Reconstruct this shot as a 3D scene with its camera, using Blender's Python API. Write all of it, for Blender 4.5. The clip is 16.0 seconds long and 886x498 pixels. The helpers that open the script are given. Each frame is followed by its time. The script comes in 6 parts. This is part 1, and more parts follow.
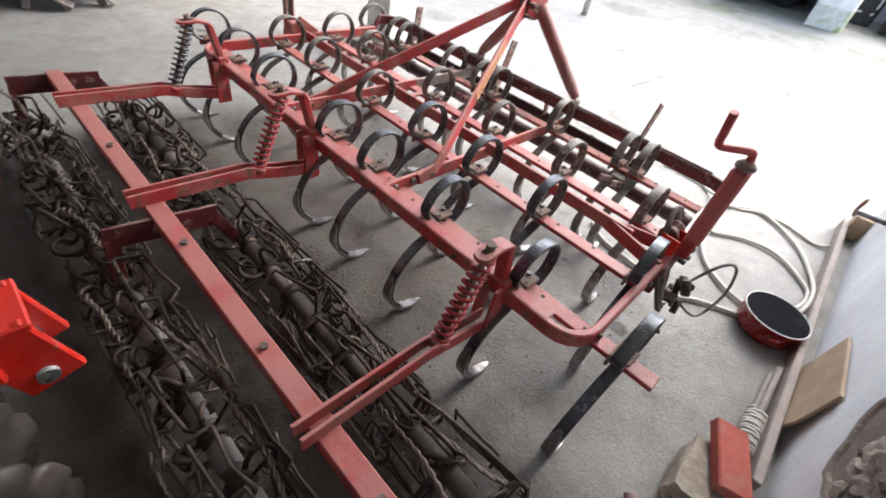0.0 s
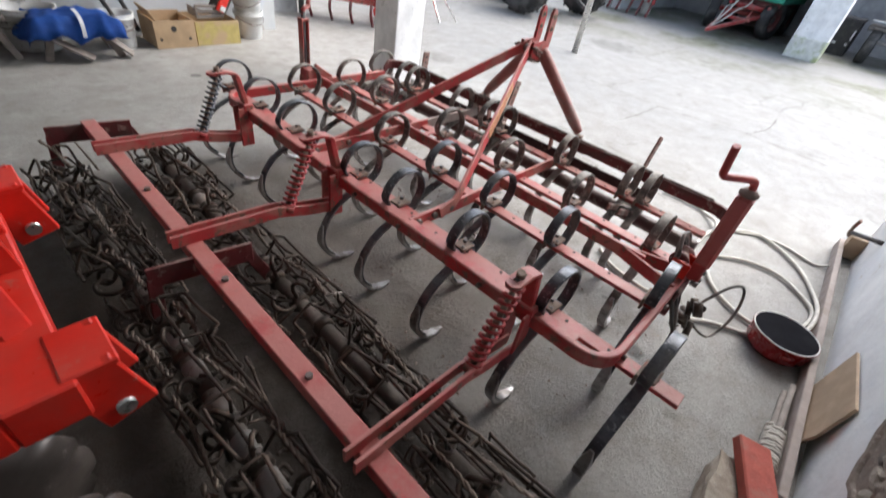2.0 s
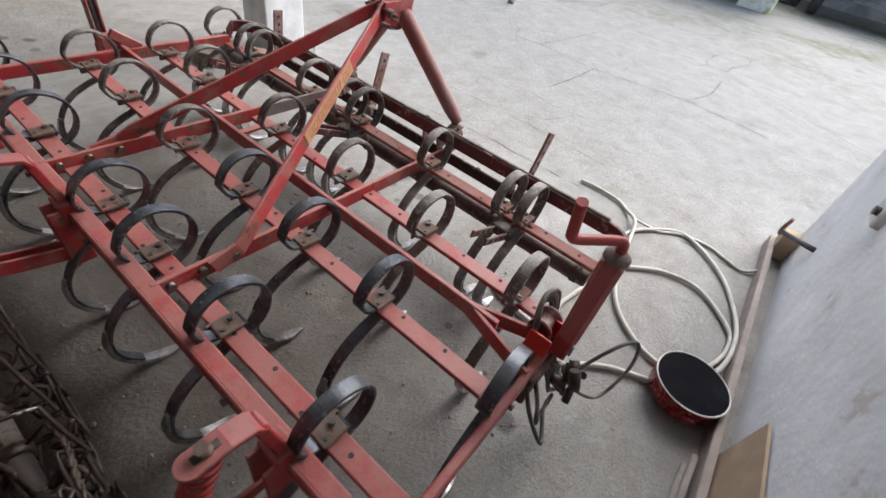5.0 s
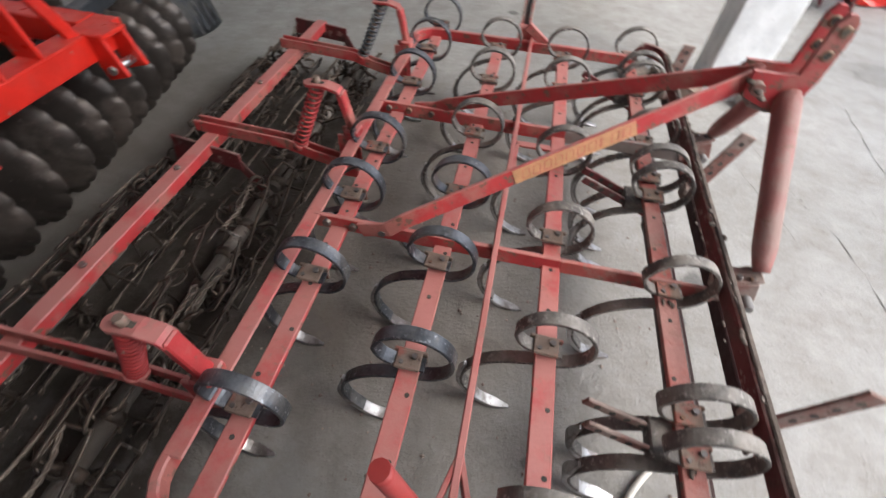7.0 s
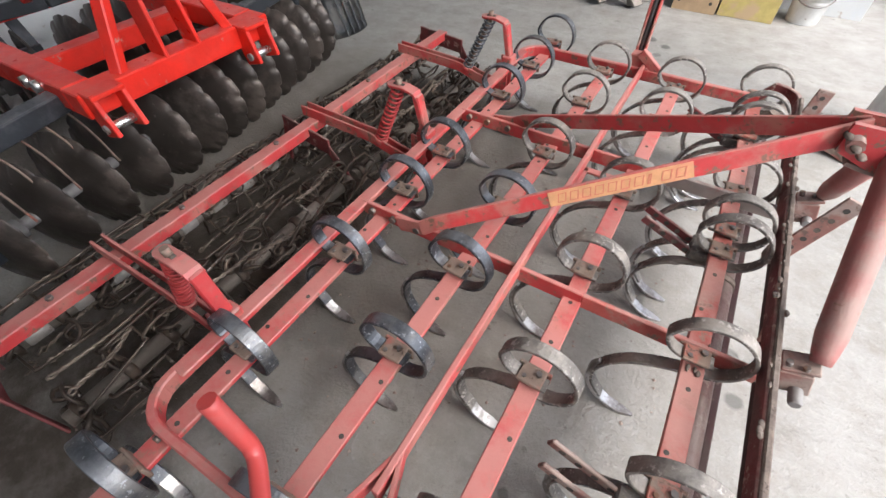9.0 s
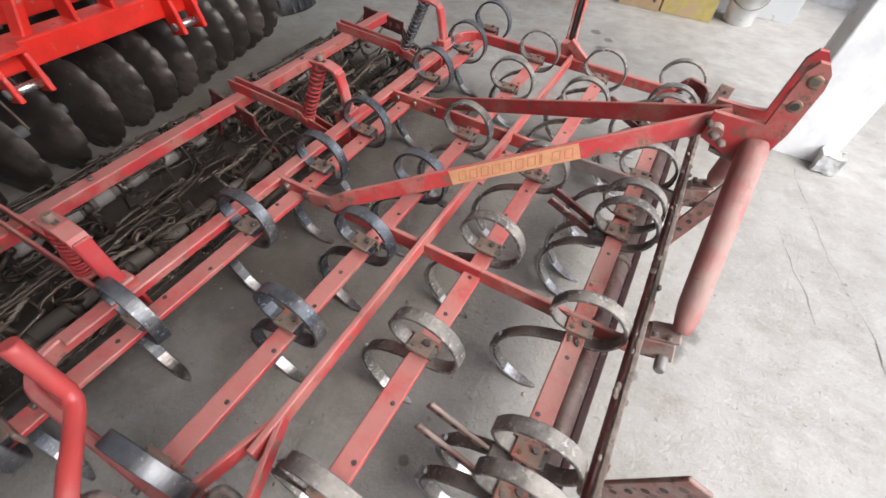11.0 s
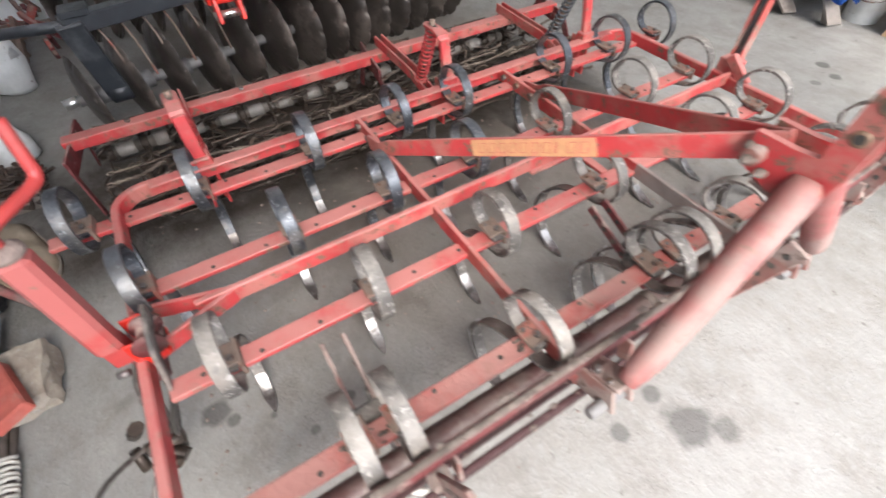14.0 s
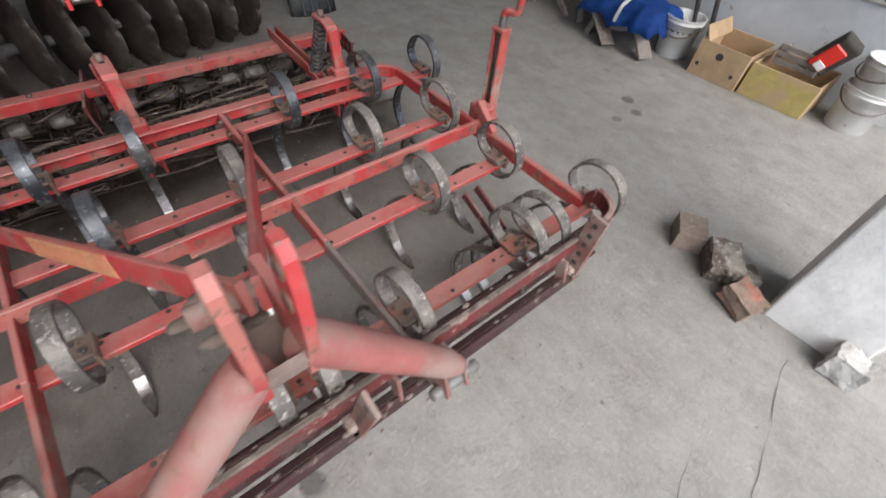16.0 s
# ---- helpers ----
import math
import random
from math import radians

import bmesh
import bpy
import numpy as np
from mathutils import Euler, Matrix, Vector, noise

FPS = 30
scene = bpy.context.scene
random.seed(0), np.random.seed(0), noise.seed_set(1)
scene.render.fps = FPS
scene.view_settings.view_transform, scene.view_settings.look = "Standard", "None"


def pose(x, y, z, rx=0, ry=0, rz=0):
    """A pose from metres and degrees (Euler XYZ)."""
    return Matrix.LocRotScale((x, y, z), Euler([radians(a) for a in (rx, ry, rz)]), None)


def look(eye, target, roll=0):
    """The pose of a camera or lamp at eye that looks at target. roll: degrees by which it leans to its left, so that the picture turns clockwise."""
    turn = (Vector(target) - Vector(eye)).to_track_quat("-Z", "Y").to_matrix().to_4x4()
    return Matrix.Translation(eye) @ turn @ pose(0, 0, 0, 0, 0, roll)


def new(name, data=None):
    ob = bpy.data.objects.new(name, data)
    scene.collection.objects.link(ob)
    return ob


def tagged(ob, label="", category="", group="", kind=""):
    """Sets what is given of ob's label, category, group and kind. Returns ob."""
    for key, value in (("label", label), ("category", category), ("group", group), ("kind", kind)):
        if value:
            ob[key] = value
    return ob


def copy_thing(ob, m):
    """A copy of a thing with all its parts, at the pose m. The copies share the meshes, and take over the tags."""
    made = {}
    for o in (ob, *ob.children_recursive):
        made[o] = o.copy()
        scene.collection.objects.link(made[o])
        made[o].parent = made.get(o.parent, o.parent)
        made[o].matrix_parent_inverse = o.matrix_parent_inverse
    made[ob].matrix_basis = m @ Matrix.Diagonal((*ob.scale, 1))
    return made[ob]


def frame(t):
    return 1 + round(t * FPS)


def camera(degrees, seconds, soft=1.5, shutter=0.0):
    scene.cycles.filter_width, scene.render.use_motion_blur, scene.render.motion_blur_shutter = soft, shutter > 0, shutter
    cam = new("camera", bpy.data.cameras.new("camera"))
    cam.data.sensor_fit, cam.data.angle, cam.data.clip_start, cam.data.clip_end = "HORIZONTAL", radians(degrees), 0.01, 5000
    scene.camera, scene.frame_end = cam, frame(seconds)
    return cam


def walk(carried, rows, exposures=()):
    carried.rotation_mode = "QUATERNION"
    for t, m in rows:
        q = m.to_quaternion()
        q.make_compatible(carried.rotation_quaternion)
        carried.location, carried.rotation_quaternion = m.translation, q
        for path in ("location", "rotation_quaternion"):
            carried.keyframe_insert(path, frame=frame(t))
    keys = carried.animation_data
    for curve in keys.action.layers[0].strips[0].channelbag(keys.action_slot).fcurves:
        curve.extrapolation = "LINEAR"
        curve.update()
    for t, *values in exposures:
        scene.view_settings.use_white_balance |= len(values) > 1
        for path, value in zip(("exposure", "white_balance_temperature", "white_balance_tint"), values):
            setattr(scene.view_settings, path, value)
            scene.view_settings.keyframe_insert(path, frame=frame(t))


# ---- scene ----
cam = camera(91.0, 16.0, 1.5, 0.5)
PATH = [
    (0, (-0.793, -0.904, 1.246), (0.405, -0.003, -0.078), 12.6),
    (0.5, (-0.862, -0.911, 1.274), (0.465, -0.028, 0.065), 12.9),
    (1, (-0.893, -0.901, 1.319), (0.461, 0.07, 0.213), 11.0),
    (1.5, (-0.91, -0.886, 1.326), (0.41, 0.142, 0.229), 10.2),
    (2, (-0.902, -0.875, 1.28), (0.36, 0.091, 0.064), 10.7),
    (2.5, (-0.828, -0.878, 1.246), (0.329, 0.007, -0.124), 10.7),
    (3, (-0.565, -0.888, 1.268), (0.592, 0.008, -0.097), 8.9),
    (3.5, (-0.427, -0.908, 1.273), (0.831, -0.153, -0.086), 11.9),
    (4, (-0.386, -0.886, 1.285), (0.913, -0.135, -0.037), 12.7),
    (4.2, (-0.352, -0.891, 1.29), (0.973, -0.136, -0.004), 12.0),
    (6.3, (0.341, -0.822, 1.289), (1.036, 0.218, -0.271), 14.1),
    (6.5, (0.438, -0.822, 1.301), (0.89, 0.34, -0.263), 12.7),
    (7, (0.527, -0.826, 1.328), (0.333, 0.466, -0.186), 4.3),
    (7.5, (0.441, -0.817, 1.347), (0.241, 0.486, -0.157), 12.1),
    (8, (0.466, -0.767, 1.315), (0.538, 0.54, -0.198), 13.8),
    (8.5, (0.656, -0.76, 1.315), (0.359, 0.521, -0.192), 4.7),
    (9, (0.774, -0.763, 1.336), (0.076, 0.381, -0.149), -0.6),
    (9.5, (0.748, -0.796, 1.341), (0.307, 0.506, -0.112), 8.4),
    (9.7, (0.728, -0.813, 1.338), (0.296, 0.497, -0.11), 8.8),
    (11.8, (1.14, -0.667, 1.342), (0.232, 0.294, -0.159), -2.8),
    (12, (1.16, -0.676, 1.352), (0.109, 0.196, -0.109), -2.7),
    (12.5, (1.135, -0.715, 1.344), (-0.055, 0.152, -0.01), 0.8),
    (13, (1.066, -0.736, 1.306), (-0.103, 0.149, -0.054), 1.7),
    (13.5, (1.118, -0.671, 1.343), (-0.026, 0.183, -0.058), 2.6),
    (14, (1.347, -0.452, 1.28), (0.234, 0.222, -0.238), -0.9),
    (14.5, (1.472, -0.312, 1.29), (0.376, 0.446, -0.201), -2.9),
    (15, (1.48, -0.122, 1.22), (0.483, 0.704, -0.305), 2.3),
    (15.5, (1.479, 0.173, 1.245), (0.596, 1.076, -0.306), 6.2),
    (16, (1.48, 0.337, 1.259), (0.527, 1.273, -0.23), 6.8),
]
walk(cam, [(t, look(eye, target, roll)) for t, eye, target, roll in PATH],
     exposures=[(0, 2.1), (0.5, 1.73), (1, 1.65), (2, 1.72), (2.5, 1.75), (4.2, 1.5), (6.3, 1.2), (6.5, 1.25), (7, 1.53), (7.5, 1.9), (8, 1.72), (8.5, 1.65), (9, 2.0), (9.7, 2.0), (11.8, 1.72), (12, 1.77), (12.5, 2.24), (13.5, 2.27), (14, 2.15), (14.5, 2.17), (15, 1.85), (15.5, 1.48), (16, 1.22)])

# ---- light ----
world = bpy.data.worlds.new("overcast_sky")
scene.world = world
world.use_nodes = True
wn = world.node_tree.nodes
sky = wn.new("ShaderNodeTexSky")
sky.sky_type = 'NISHITA'
sky.sun_disc = False
sky.sun_elevation = radians(49)
sky.sun_rotation = radians(102)
sky.air_density, sky.dust_density, sky.ozone_density = 1.0, 2.0, 1.0
wn["Background"].inputs["Strength"].default_value = 0.15
cloud = wn.new("ShaderNodeHueSaturation")
cloud.inputs["Saturation"].default_value = 0.72
world.node_tree.links.new(sky.outputs["Color"], cloud.inputs["Color"])
world.node_tree.links.new(cloud.outputs["Color"], wn["Background"].inputs["Color"])
sun = new("sun", bpy.data.lights.new("sun", 'SUN'))
sun.data.energy, sun.data.angle, sun.data.color = 1.7, radians(55), (1.0, 0.985, 0.96)
sun.matrix_world = look((6.42, -1.36, 7.55), (0, 0, 0))

# ---- helpers of this scene: plan units of U metres ----
U = 0.8
rnd = random.Random(7)
GROUP = [Vector((0, 0, 0)), 1.0]


def stand(x=0.0, y=0.0, z=0.0, size=1.0):
    """What is built from here on is moved by x, y, z and made larger by size, about the plan's origin."""
    GROUP[0], GROUP[1] = Vector((x, y, z)), size


def V(x, y, z):
    return Vector((x, y, z))


def part(name, bm, material, parent=None, label="", cat="", group="", kind="", smooth=False):
    """One mesh object from a bmesh in plan units, under a thing or part, or top-level."""
    for v in bm.verts:
        v.co = (v.co * GROUP[1] + GROUP[0]) * U
    if smooth:
        for f in bm.faces:
            f.smooth = True
    me = bpy.data.meshes.new(name)
    bm.to_mesh(me)
    bm.free()
    me.materials.append(material)
    ob = new(name, me)
    if parent is not None:
        ob.parent = parent
    return tagged(ob, label, cat, group, kind)


def thing(name, label, cat, group="", kind=""):
    return tagged(new(name), label, cat, group, kind)


def box(bm, c, s, rot=None, bevel=0.004, seg=1):
    m = Matrix.Translation(c)
    if rot is not None:
        m = m @ rot.to_4x4()
    m = m @ Matrix.Diagonal((*s, 1))
    r = bmesh.ops.create_cube(bm, size=1, matrix=m)
    if bevel:
        es = list({e for v in r["verts"] for e in v.link_edges})
        bmesh.ops.bevel(bm, geom=es, offset=min(bevel, min(s) * 0.4), segments=seg, affect='EDGES', profile=0.5)
    return bm


def bar(bm, p, q, w, h, bevel=0.004, up=(0, 0, 1)):
    """A bar from p to q: w across, h along up."""
    p, q = Vector(p), Vector(q)
    d = q - p
    y = d.normalized()
    x = y.cross(Vector(up)).normalized()
    z = x.cross(y)
    return box(bm, (p + q) / 2, (w, d.length, h), Matrix((x, y, z)).transposed(), bevel)


def tube(bm, pts, r, n=8, closed=False, caps=True, radii=None):
    pts = [Vector(p) for p in pts]
    k = len(pts)
    rings, nrm = [], None
    for i, p in enumerate(pts):
        a = pts[(i - 1) % k] if closed or i else p
        b = pts[(i + 1) % k] if closed or i < k - 1 else p
        t = (b - a).normalized()
        if nrm is None:
            nrm = t.orthogonal().normalized()
        nrm = (nrm - t * nrm.dot(t))
        nrm = nrm.normalized() if nrm.length > 1e-6 else t.orthogonal().normalized()
        bn = t.cross(nrm)
        rr = radii[i] if radii else r
        rings.append([bm.verts.new(p + rr * (math.cos(j * math.tau / n) * nrm + math.sin(j * math.tau / n) * bn)) for j in range(n)])
    for i in range(k if closed else k - 1):
        A, B = rings[i], rings[(i + 1) % k]
        for j in range(n):
            bm.faces.new((A[j], A[(j + 1) % n], B[(j + 1) % n], B[j])).smooth = True
    if caps and not closed:
        bm.faces.new(rings[0][::-1])
        bm.faces.new(rings[-1])
    return bm


def strip(bm, pts, side, w, t, closed=False):
    """A flat bar swept along pts; w along side, t across."""
    pts = [Vector(p) for p in pts]
    side = Vector(side).normalized()
    k = len(pts)
    rings = []
    for i, p in enumerate(pts):
        a = pts[(i - 1) % k] if closed or i else p
        b = pts[(i + 1) % k] if closed or i < k - 1 else p
        n = (b - a).normalized().cross(side).normalized()
        c, h = w / 2, t / 2
        e = min(c, h) * 0.35
        prof = ((-c, -h + e), (-c + e, -h), (c - e, -h), (c, -h + e), (c, h - e), (c - e, h), (-c + e, h), (-c, h - e))
        rings.append([bm.verts.new(p + side * u + n * v) for u, v in prof])
    for i in range(k if closed else k - 1):
        A, B = rings[i], rings[(i + 1) % k]
        for j in range(8):
            f = bm.faces.new((A[j], A[(j + 1) % 8], B[(j + 1) % 8], B[j]))
            f.smooth = False
    if not closed:
        bm.faces.new(rings[0][::-1])
        bm.faces.new(rings[-1])
    bmesh.ops.recalc_face_normals(bm, faces=bm.faces)
    return bm


def lathe(bm, prof, n=24, m=Matrix(), wob=0.0, caps=True):
    rings = []
    for r, z in prof:
        rings.append([bm.verts.new(m @ Vector((r * (1 + wob * math.sin(3 * j)) * math.cos(j * math.tau / n), r * math.sin(j * math.tau / n), z))) for j in range(n)])
    for A, B in zip(rings, rings[1:]):
        for j in range(n):
            bm.faces.new((A[j], A[(j + 1) % n], B[(j + 1) % n], B[j])).smooth = True
    if caps:
        bm.faces.new(rings[0][::-1])
        bm.faces.new(rings[-1])
    bmesh.ops.recalc_face_normals(bm, faces=bm.faces)
    return bm


def cyl(bm, p, q, r, n=12, bev=0.0):
    return tube(bm, [p, q], r, n)


def spline(pts, k=6, closed=False):
    """Catmull-Rom through points."""
    pts = [Vector(p) for p in pts]
    n, out = len(pts), []
    for i in range(n if closed else n - 1):
        p0 = pts[(i - 1) % n] if closed or i else pts[0]
        p1, p2 = pts[i], pts[(i + 1) % n]
        p3 = pts[(i + 2) % n] if closed or i + 2 < n else pts[-1]
        for j in range(k):
            s = j / k
            out.append(0.5 * (2 * p1 + (p2 - p0) * s + (2 * p0 - 5 * p1 + 4 * p2 - p3) * s * s + (3 * p1 - p0 - 3 * p2 + p3) * s ** 3))
    if not closed:
        out.append(pts[-1])
    return out


def nb():
    return bmesh.new()


# ---- materials ----
def mat(name, base, rough=0.6, metal=0.0, second=None, amount=0.5, scale=6.0, third=None, tamount=0.3, tscale=30.0, bump=0.15, bscale=60.0, spec=0.5, edge=None, up=None, upamount=0.5):
    """A surface of base colour, with patches of a second colour (scale per metre), specks of a third, worn edges and dust on what faces up."""
    m = bpy.data.materials.new(name)
    m.use_nodes = True
    n, l = m.node_tree.nodes, m.node_tree.links
    b = n["Principled BSDF"]
    b.inputs["Metallic"].default_value = metal
    b.inputs["Specular IOR Level"].default_value = spec
    co = n.new("ShaderNodeNewGeometry")
    info = n.new("ShaderNodeObjectInfo")
    off = n.new("ShaderNodeVectorMath")
    off.operation = 'MULTIPLY_ADD'
    off.inputs[1].default_value = (1, 1, 1)
    l.new(co.outputs["Position"], off.inputs[0])
    l.new(info.outputs["Random"], off.inputs[2])

    def noise_tex(sc, detail=5, ro=0.6):
        t = n.new("ShaderNodeTexNoise")
        t.inputs["Scale"].default_value, t.inputs["Detail"].default_value, t.inputs["Roughness"].default_value = sc, detail, ro
        l.new(off.outputs[0], t.inputs["Vector"])
        return t.outputs["Fac"]

    def ramp(src, lo, hi):
        r = n.new("ShaderNodeMapRange")
        r.inputs[1].default_value, r.inputs[2].default_value = lo, hi
        r.interpolation_type = 'SMOOTHSTEP'
        l.new(src, r.inputs[0])
        return r.outputs[0]

    def mix(fac, a, c, fixed=None):
        x = n.new("ShaderNodeMix")
        x.data_type = 'RGBA'
        if fac is not None:
            l.new(fac, x.inputs[0])
        else:
            x.inputs[0].default_value = fixed
        for sock, v in ((x.inputs[6], a), (x.inputs[7], c)):
            if isinstance(v, tuple):
                sock.default_value = (*v, 1)
            else:
                l.new(v, sock)
        return x.outputs[2]

    col = tuple(base)
    vals = tuple(0.78 * c for c in base)
    col = mix(ramp(noise_tex(scale * 2.3), 0.3, 0.7), col, vals)
    if second:
        col = mix(ramp(noise_tex(scale, 8, 0.65), 0.62 - 0.3 * amount, 0.72 - 0.2 * amount), col, tuple(second))
    if third:
        col = mix(ramp(noise_tex(tscale, 4, 0.7), 0.66 - 0.25 * tamount, 0.72 - 0.22 * tamount), col, tuple(third))
    if up:
        s = n.new("ShaderNodeSeparateXYZ")
        l.new(co.outputs["Normal"], s.inputs[0])
        mu = n.new("ShaderNodeMath")
        mu.operation = 'MULTIPLY'
        l.new(ramp(s.outputs["Z"], 0.3, 0.95), mu.inputs[0])
        l.new(ramp(noise_tex(scale * 0.9, 7, 0.7), 0.55 - 0.4 * upamount, 0.8 - 0.3 * upamount), mu.inputs[1])
        col = mix(mu.outputs[0], col, tuple(up))
    if edge:
        bv = n.new("ShaderNodeNewGeometry")
        e = ramp(bv.outputs["Pointiness"], 0.53, 0.6)
        col = mix(e, col, tuple(edge))
    l.new(col, b.inputs["Base Color"])
    rr = n.new("ShaderNodeMapRange")
    rr.inputs[1].default_value, rr.inputs[2].default_value = 0.3, 0.7
    rr.inputs[3].default_value, rr.inputs[4].default_value = max(0.05, rough - 0.12), min(1, rough + 0.12)
    l.new(noise_tex(scale * 4), rr.inputs[0])
    l.new(rr.outputs[0], b.inputs["Roughness"])
    if bump:
        bp = n.new("ShaderNodeBump")
        bp.inputs["Strength"].default_value, bp.inputs["Distance"].default_value = bump, 0.01
        l.new(noise_tex(bscale, 6, 0.65), bp.inputs["Height"])
        l.new(bp.outputs[0], b.inputs["Normal"])
    return m


M_RED = mat("worn_red_paint", (0.47, 0.042, 0.045), 0.5, second=(0.38, 0.13, 0.108), amount=0.55, scale=6, third=(0.17, 0.095, 0.068), tamount=0.42, tscale=30, bump=0.14, up=(0.41, 0.162, 0.143), upamount=0.75)
M_FOOT = mat("mud_smeared_red", (0.25, 0.115, 0.095), 0.85, second=(0.27, 0.205, 0.178), amount=0.6, scale=9, third=(0.13, 0.085, 0.07), tamount=0.4, tscale=26, bump=0.5, up=(0.29, 0.225, 0.198), upamount=0.6)
M_REDCLEAN = mat("sound_red_paint", (0.43, 0.05, 0.046), 0.5, second=(0.40, 0.11, 0.098), amount=0.5, scale=4, third=(0.25, 0.12, 0.09), tamount=0.15, tscale=35, bump=0.06)
M_REDRUB = mat("rubbed_pink_paint", (0.325, 0.106, 0.095), 0.65, second=(0.29, 0.19, 0.168), amount=0.65, scale=5, third=(0.22, 0.12, 0.09), tamount=0.25, tscale=30, bump=0.2, up=(0.235, 0.145, 0.125), upamount=0.6)
M_REDDARK = mat("grimy_dark_red_paint", (0.15, 0.024, 0.026), 0.65, second=(0.09, 0.04, 0.036), amount=0.5, scale=7, third=(0.28, 0.2, 0.17), tamount=0.3, tscale=25, bump=0.25, up=(0.33, 0.25, 0.22), upamount=0.5)
M_REDMUD = mat("muddy_red_paint", (0.42, 0.08, 0.065), 0.7, second=(0.33, 0.22, 0.185), amount=0.45, scale=7, third=(0.2, 0.13, 0.10), tamount=0.35, tscale=28, bump=0.4, up=(0.38, 0.18, 0.155), upamount=0.6)
M_NEWRED = mat("bright_red_paint", (0.76, 0.026, 0.014), 0.38, second=(0.66, 0.04, 0.025), amount=0.4, scale=5, third=(0.45, 0.2, 0.16), tamount=0.12, tscale=18, bump=0.04, up=(0.66, 0.06, 0.04), upamount=0.35)
M_MUD = mat("dried_mud", (0.24, 0.18, 0.155), 0.95, second=(0.33, 0.265, 0.23), amount=0.5, scale=9, third=(0.2, 0.13, 0.11), tamount=0.35, tscale=30, bump=0.7, bscale=45)
M_TUBEMUD = mat("mud_smeared_dark_red", (0.085, 0.026, 0.026), 0.5, second=(0.11, 0.078, 0.068), amount=0.5, scale=7, third=(0.17, 0.13, 0.112), tamount=0.35, tscale=26, bump=0.4, bscale=45, up=(0.135, 0.095, 0.085), upamount=0.55)
M_DARKMUD = mat("dark_dried_mud", (0.13, 0.102, 0.086), 0.95, second=(0.2, 0.16, 0.138), amount=0.45, scale=14, third=(0.08, 0.06, 0.05), tamount=0.35, tscale=40, bump=0.6)
# maroon paint with the shade between the front bars put into its colour
M_SLOT = mat("shaded_maroon_paint", (0.045, 0.014, 0.014), 0.8, second=(0.05, 0.03, 0.026), amount=0.5, scale=8, third=(0.14, 0.1, 0.085), tamount=0.15, tscale=24, bump=0.3)
M_BUSH = mat("tan_bushing", (0.26, 0.165, 0.11), 0.5, 0.3, second=(0.26, 0.15, 0.1), amount=0.4, scale=20, bump=0.1)
M_TINE = mat("dark_spring_steel", (0.06, 0.065, 0.075), 0.4, 0.6, second=(0.15, 0.145, 0.14), amount=0.5, scale=10, third=(0.30, 0.31, 0.33), tamount=0.3, tscale=70, bump=0.2, up=(0.18, 0.19, 0.21), upamount=0.5)
M_TINEMUD = mat("muddy_spring_steel", (0.115, 0.105, 0.097), 0.62, 0.3, second=(0.22, 0.195, 0.172), amount=0.5, scale=12, third=(0.37, 0.345, 0.32), tamount=0.4, tscale=60, bump=0.4, up=(0.29, 0.265, 0.24), upamount=0.5)
M_SHARE = mat("polished_share_steel", (0.54, 0.53, 0.53), 0.4, 1.0, second=(0.2, 0.18, 0.17), amount=0.62, scale=9, third=(0.30, 0.28, 0.27), tamount=0.4, tscale=40, bump=0.12)
M_CLAMP = mat("rusty_plate", (0.26, 0.19, 0.15), 0.75, 0.2, second=(0.36, 0.13, 0.1), amount=0.4, scale=12, third=(0.12, 0.08, 0.06), tamount=0.3, tscale=50, bump=0.3)
M_BOLT = mat("grey_bolt_steel", (0.2, 0.18, 0.17), 0.5, 0.7, second=(0.2, 0.11, 0.07), amount=0.4, scale=25, bump=0.1)
M_RUSTWIRE = mat("rusty_wire", (0.06, 0.045, 0.036), 0.45, 0.55, second=(0.13, 0.098, 0.076), amount=0.42, scale=8, third=(0.33, 0.30, 0.27), tamount=0.13, tscale=14, bump=0.2)
M_ROLLTUBE = mat("earthy_roller_tube", (0.115, 0.098, 0.083), 0.75, 0.15, second=(0.23, 0.20, 0.175), amount=0.45, scale=5, third=(0.08, 0.06, 0.05), tamount=0.3, tscale=20, bump=0.3)
M_SLEEVE = mat("scoured_grey_tube", (0.28, 0.258, 0.24), 0.55, 0.25, second=(0.24, 0.205, 0.18), amount=0.4, scale=9, third=(0.13, 0.10, 0.085), tamount=0.25, tscale=35, bump=0.2)
M_TWIST = mat("twisted_brown_wire", (0.12, 0.092, 0.073), 0.55, 0.4, second=(0.21, 0.172, 0.14), amount=0.5, scale=7, third=(0.06, 0.045, 0.038), tamount=0.3, tscale=30, bump=0.15)
M_STICKER = mat("yellowed_sticker", (0.58, 0.30, 0.15), 0.5, second=(0.55, 0.2, 0.13), amount=0.4, scale=14, bump=0.02)
M_STICKINK = mat("sticker_outline_ink", (0.52, 0.17, 0.11), 0.45, bump=0.0)
M_GREYBAR = mat("bare_grey_bar", (0.30, 0.25, 0.23), 0.6, 0.3, second=(0.36, 0.13, 0.11), amount=0.35, scale=6, bump=0.15)
M_DISC = mat("dark_disc_steel", (0.068, 0.056, 0.049), 0.42, 0.45, second=(0.125, 0.102, 0.088), amount=0.45, scale=5, third=(0.16, 0.14, 0.125), tamount=0.15, tscale=20, bump=0.08)
M_BLACK = mat("blue_black_paint", (0.028, 0.032, 0.038), 0.45, second=(0.06, 0.065, 0.07), amount=0.4, scale=6, bump=0.06, up=(0.12, 0.12, 0.13), upamount=0.5)
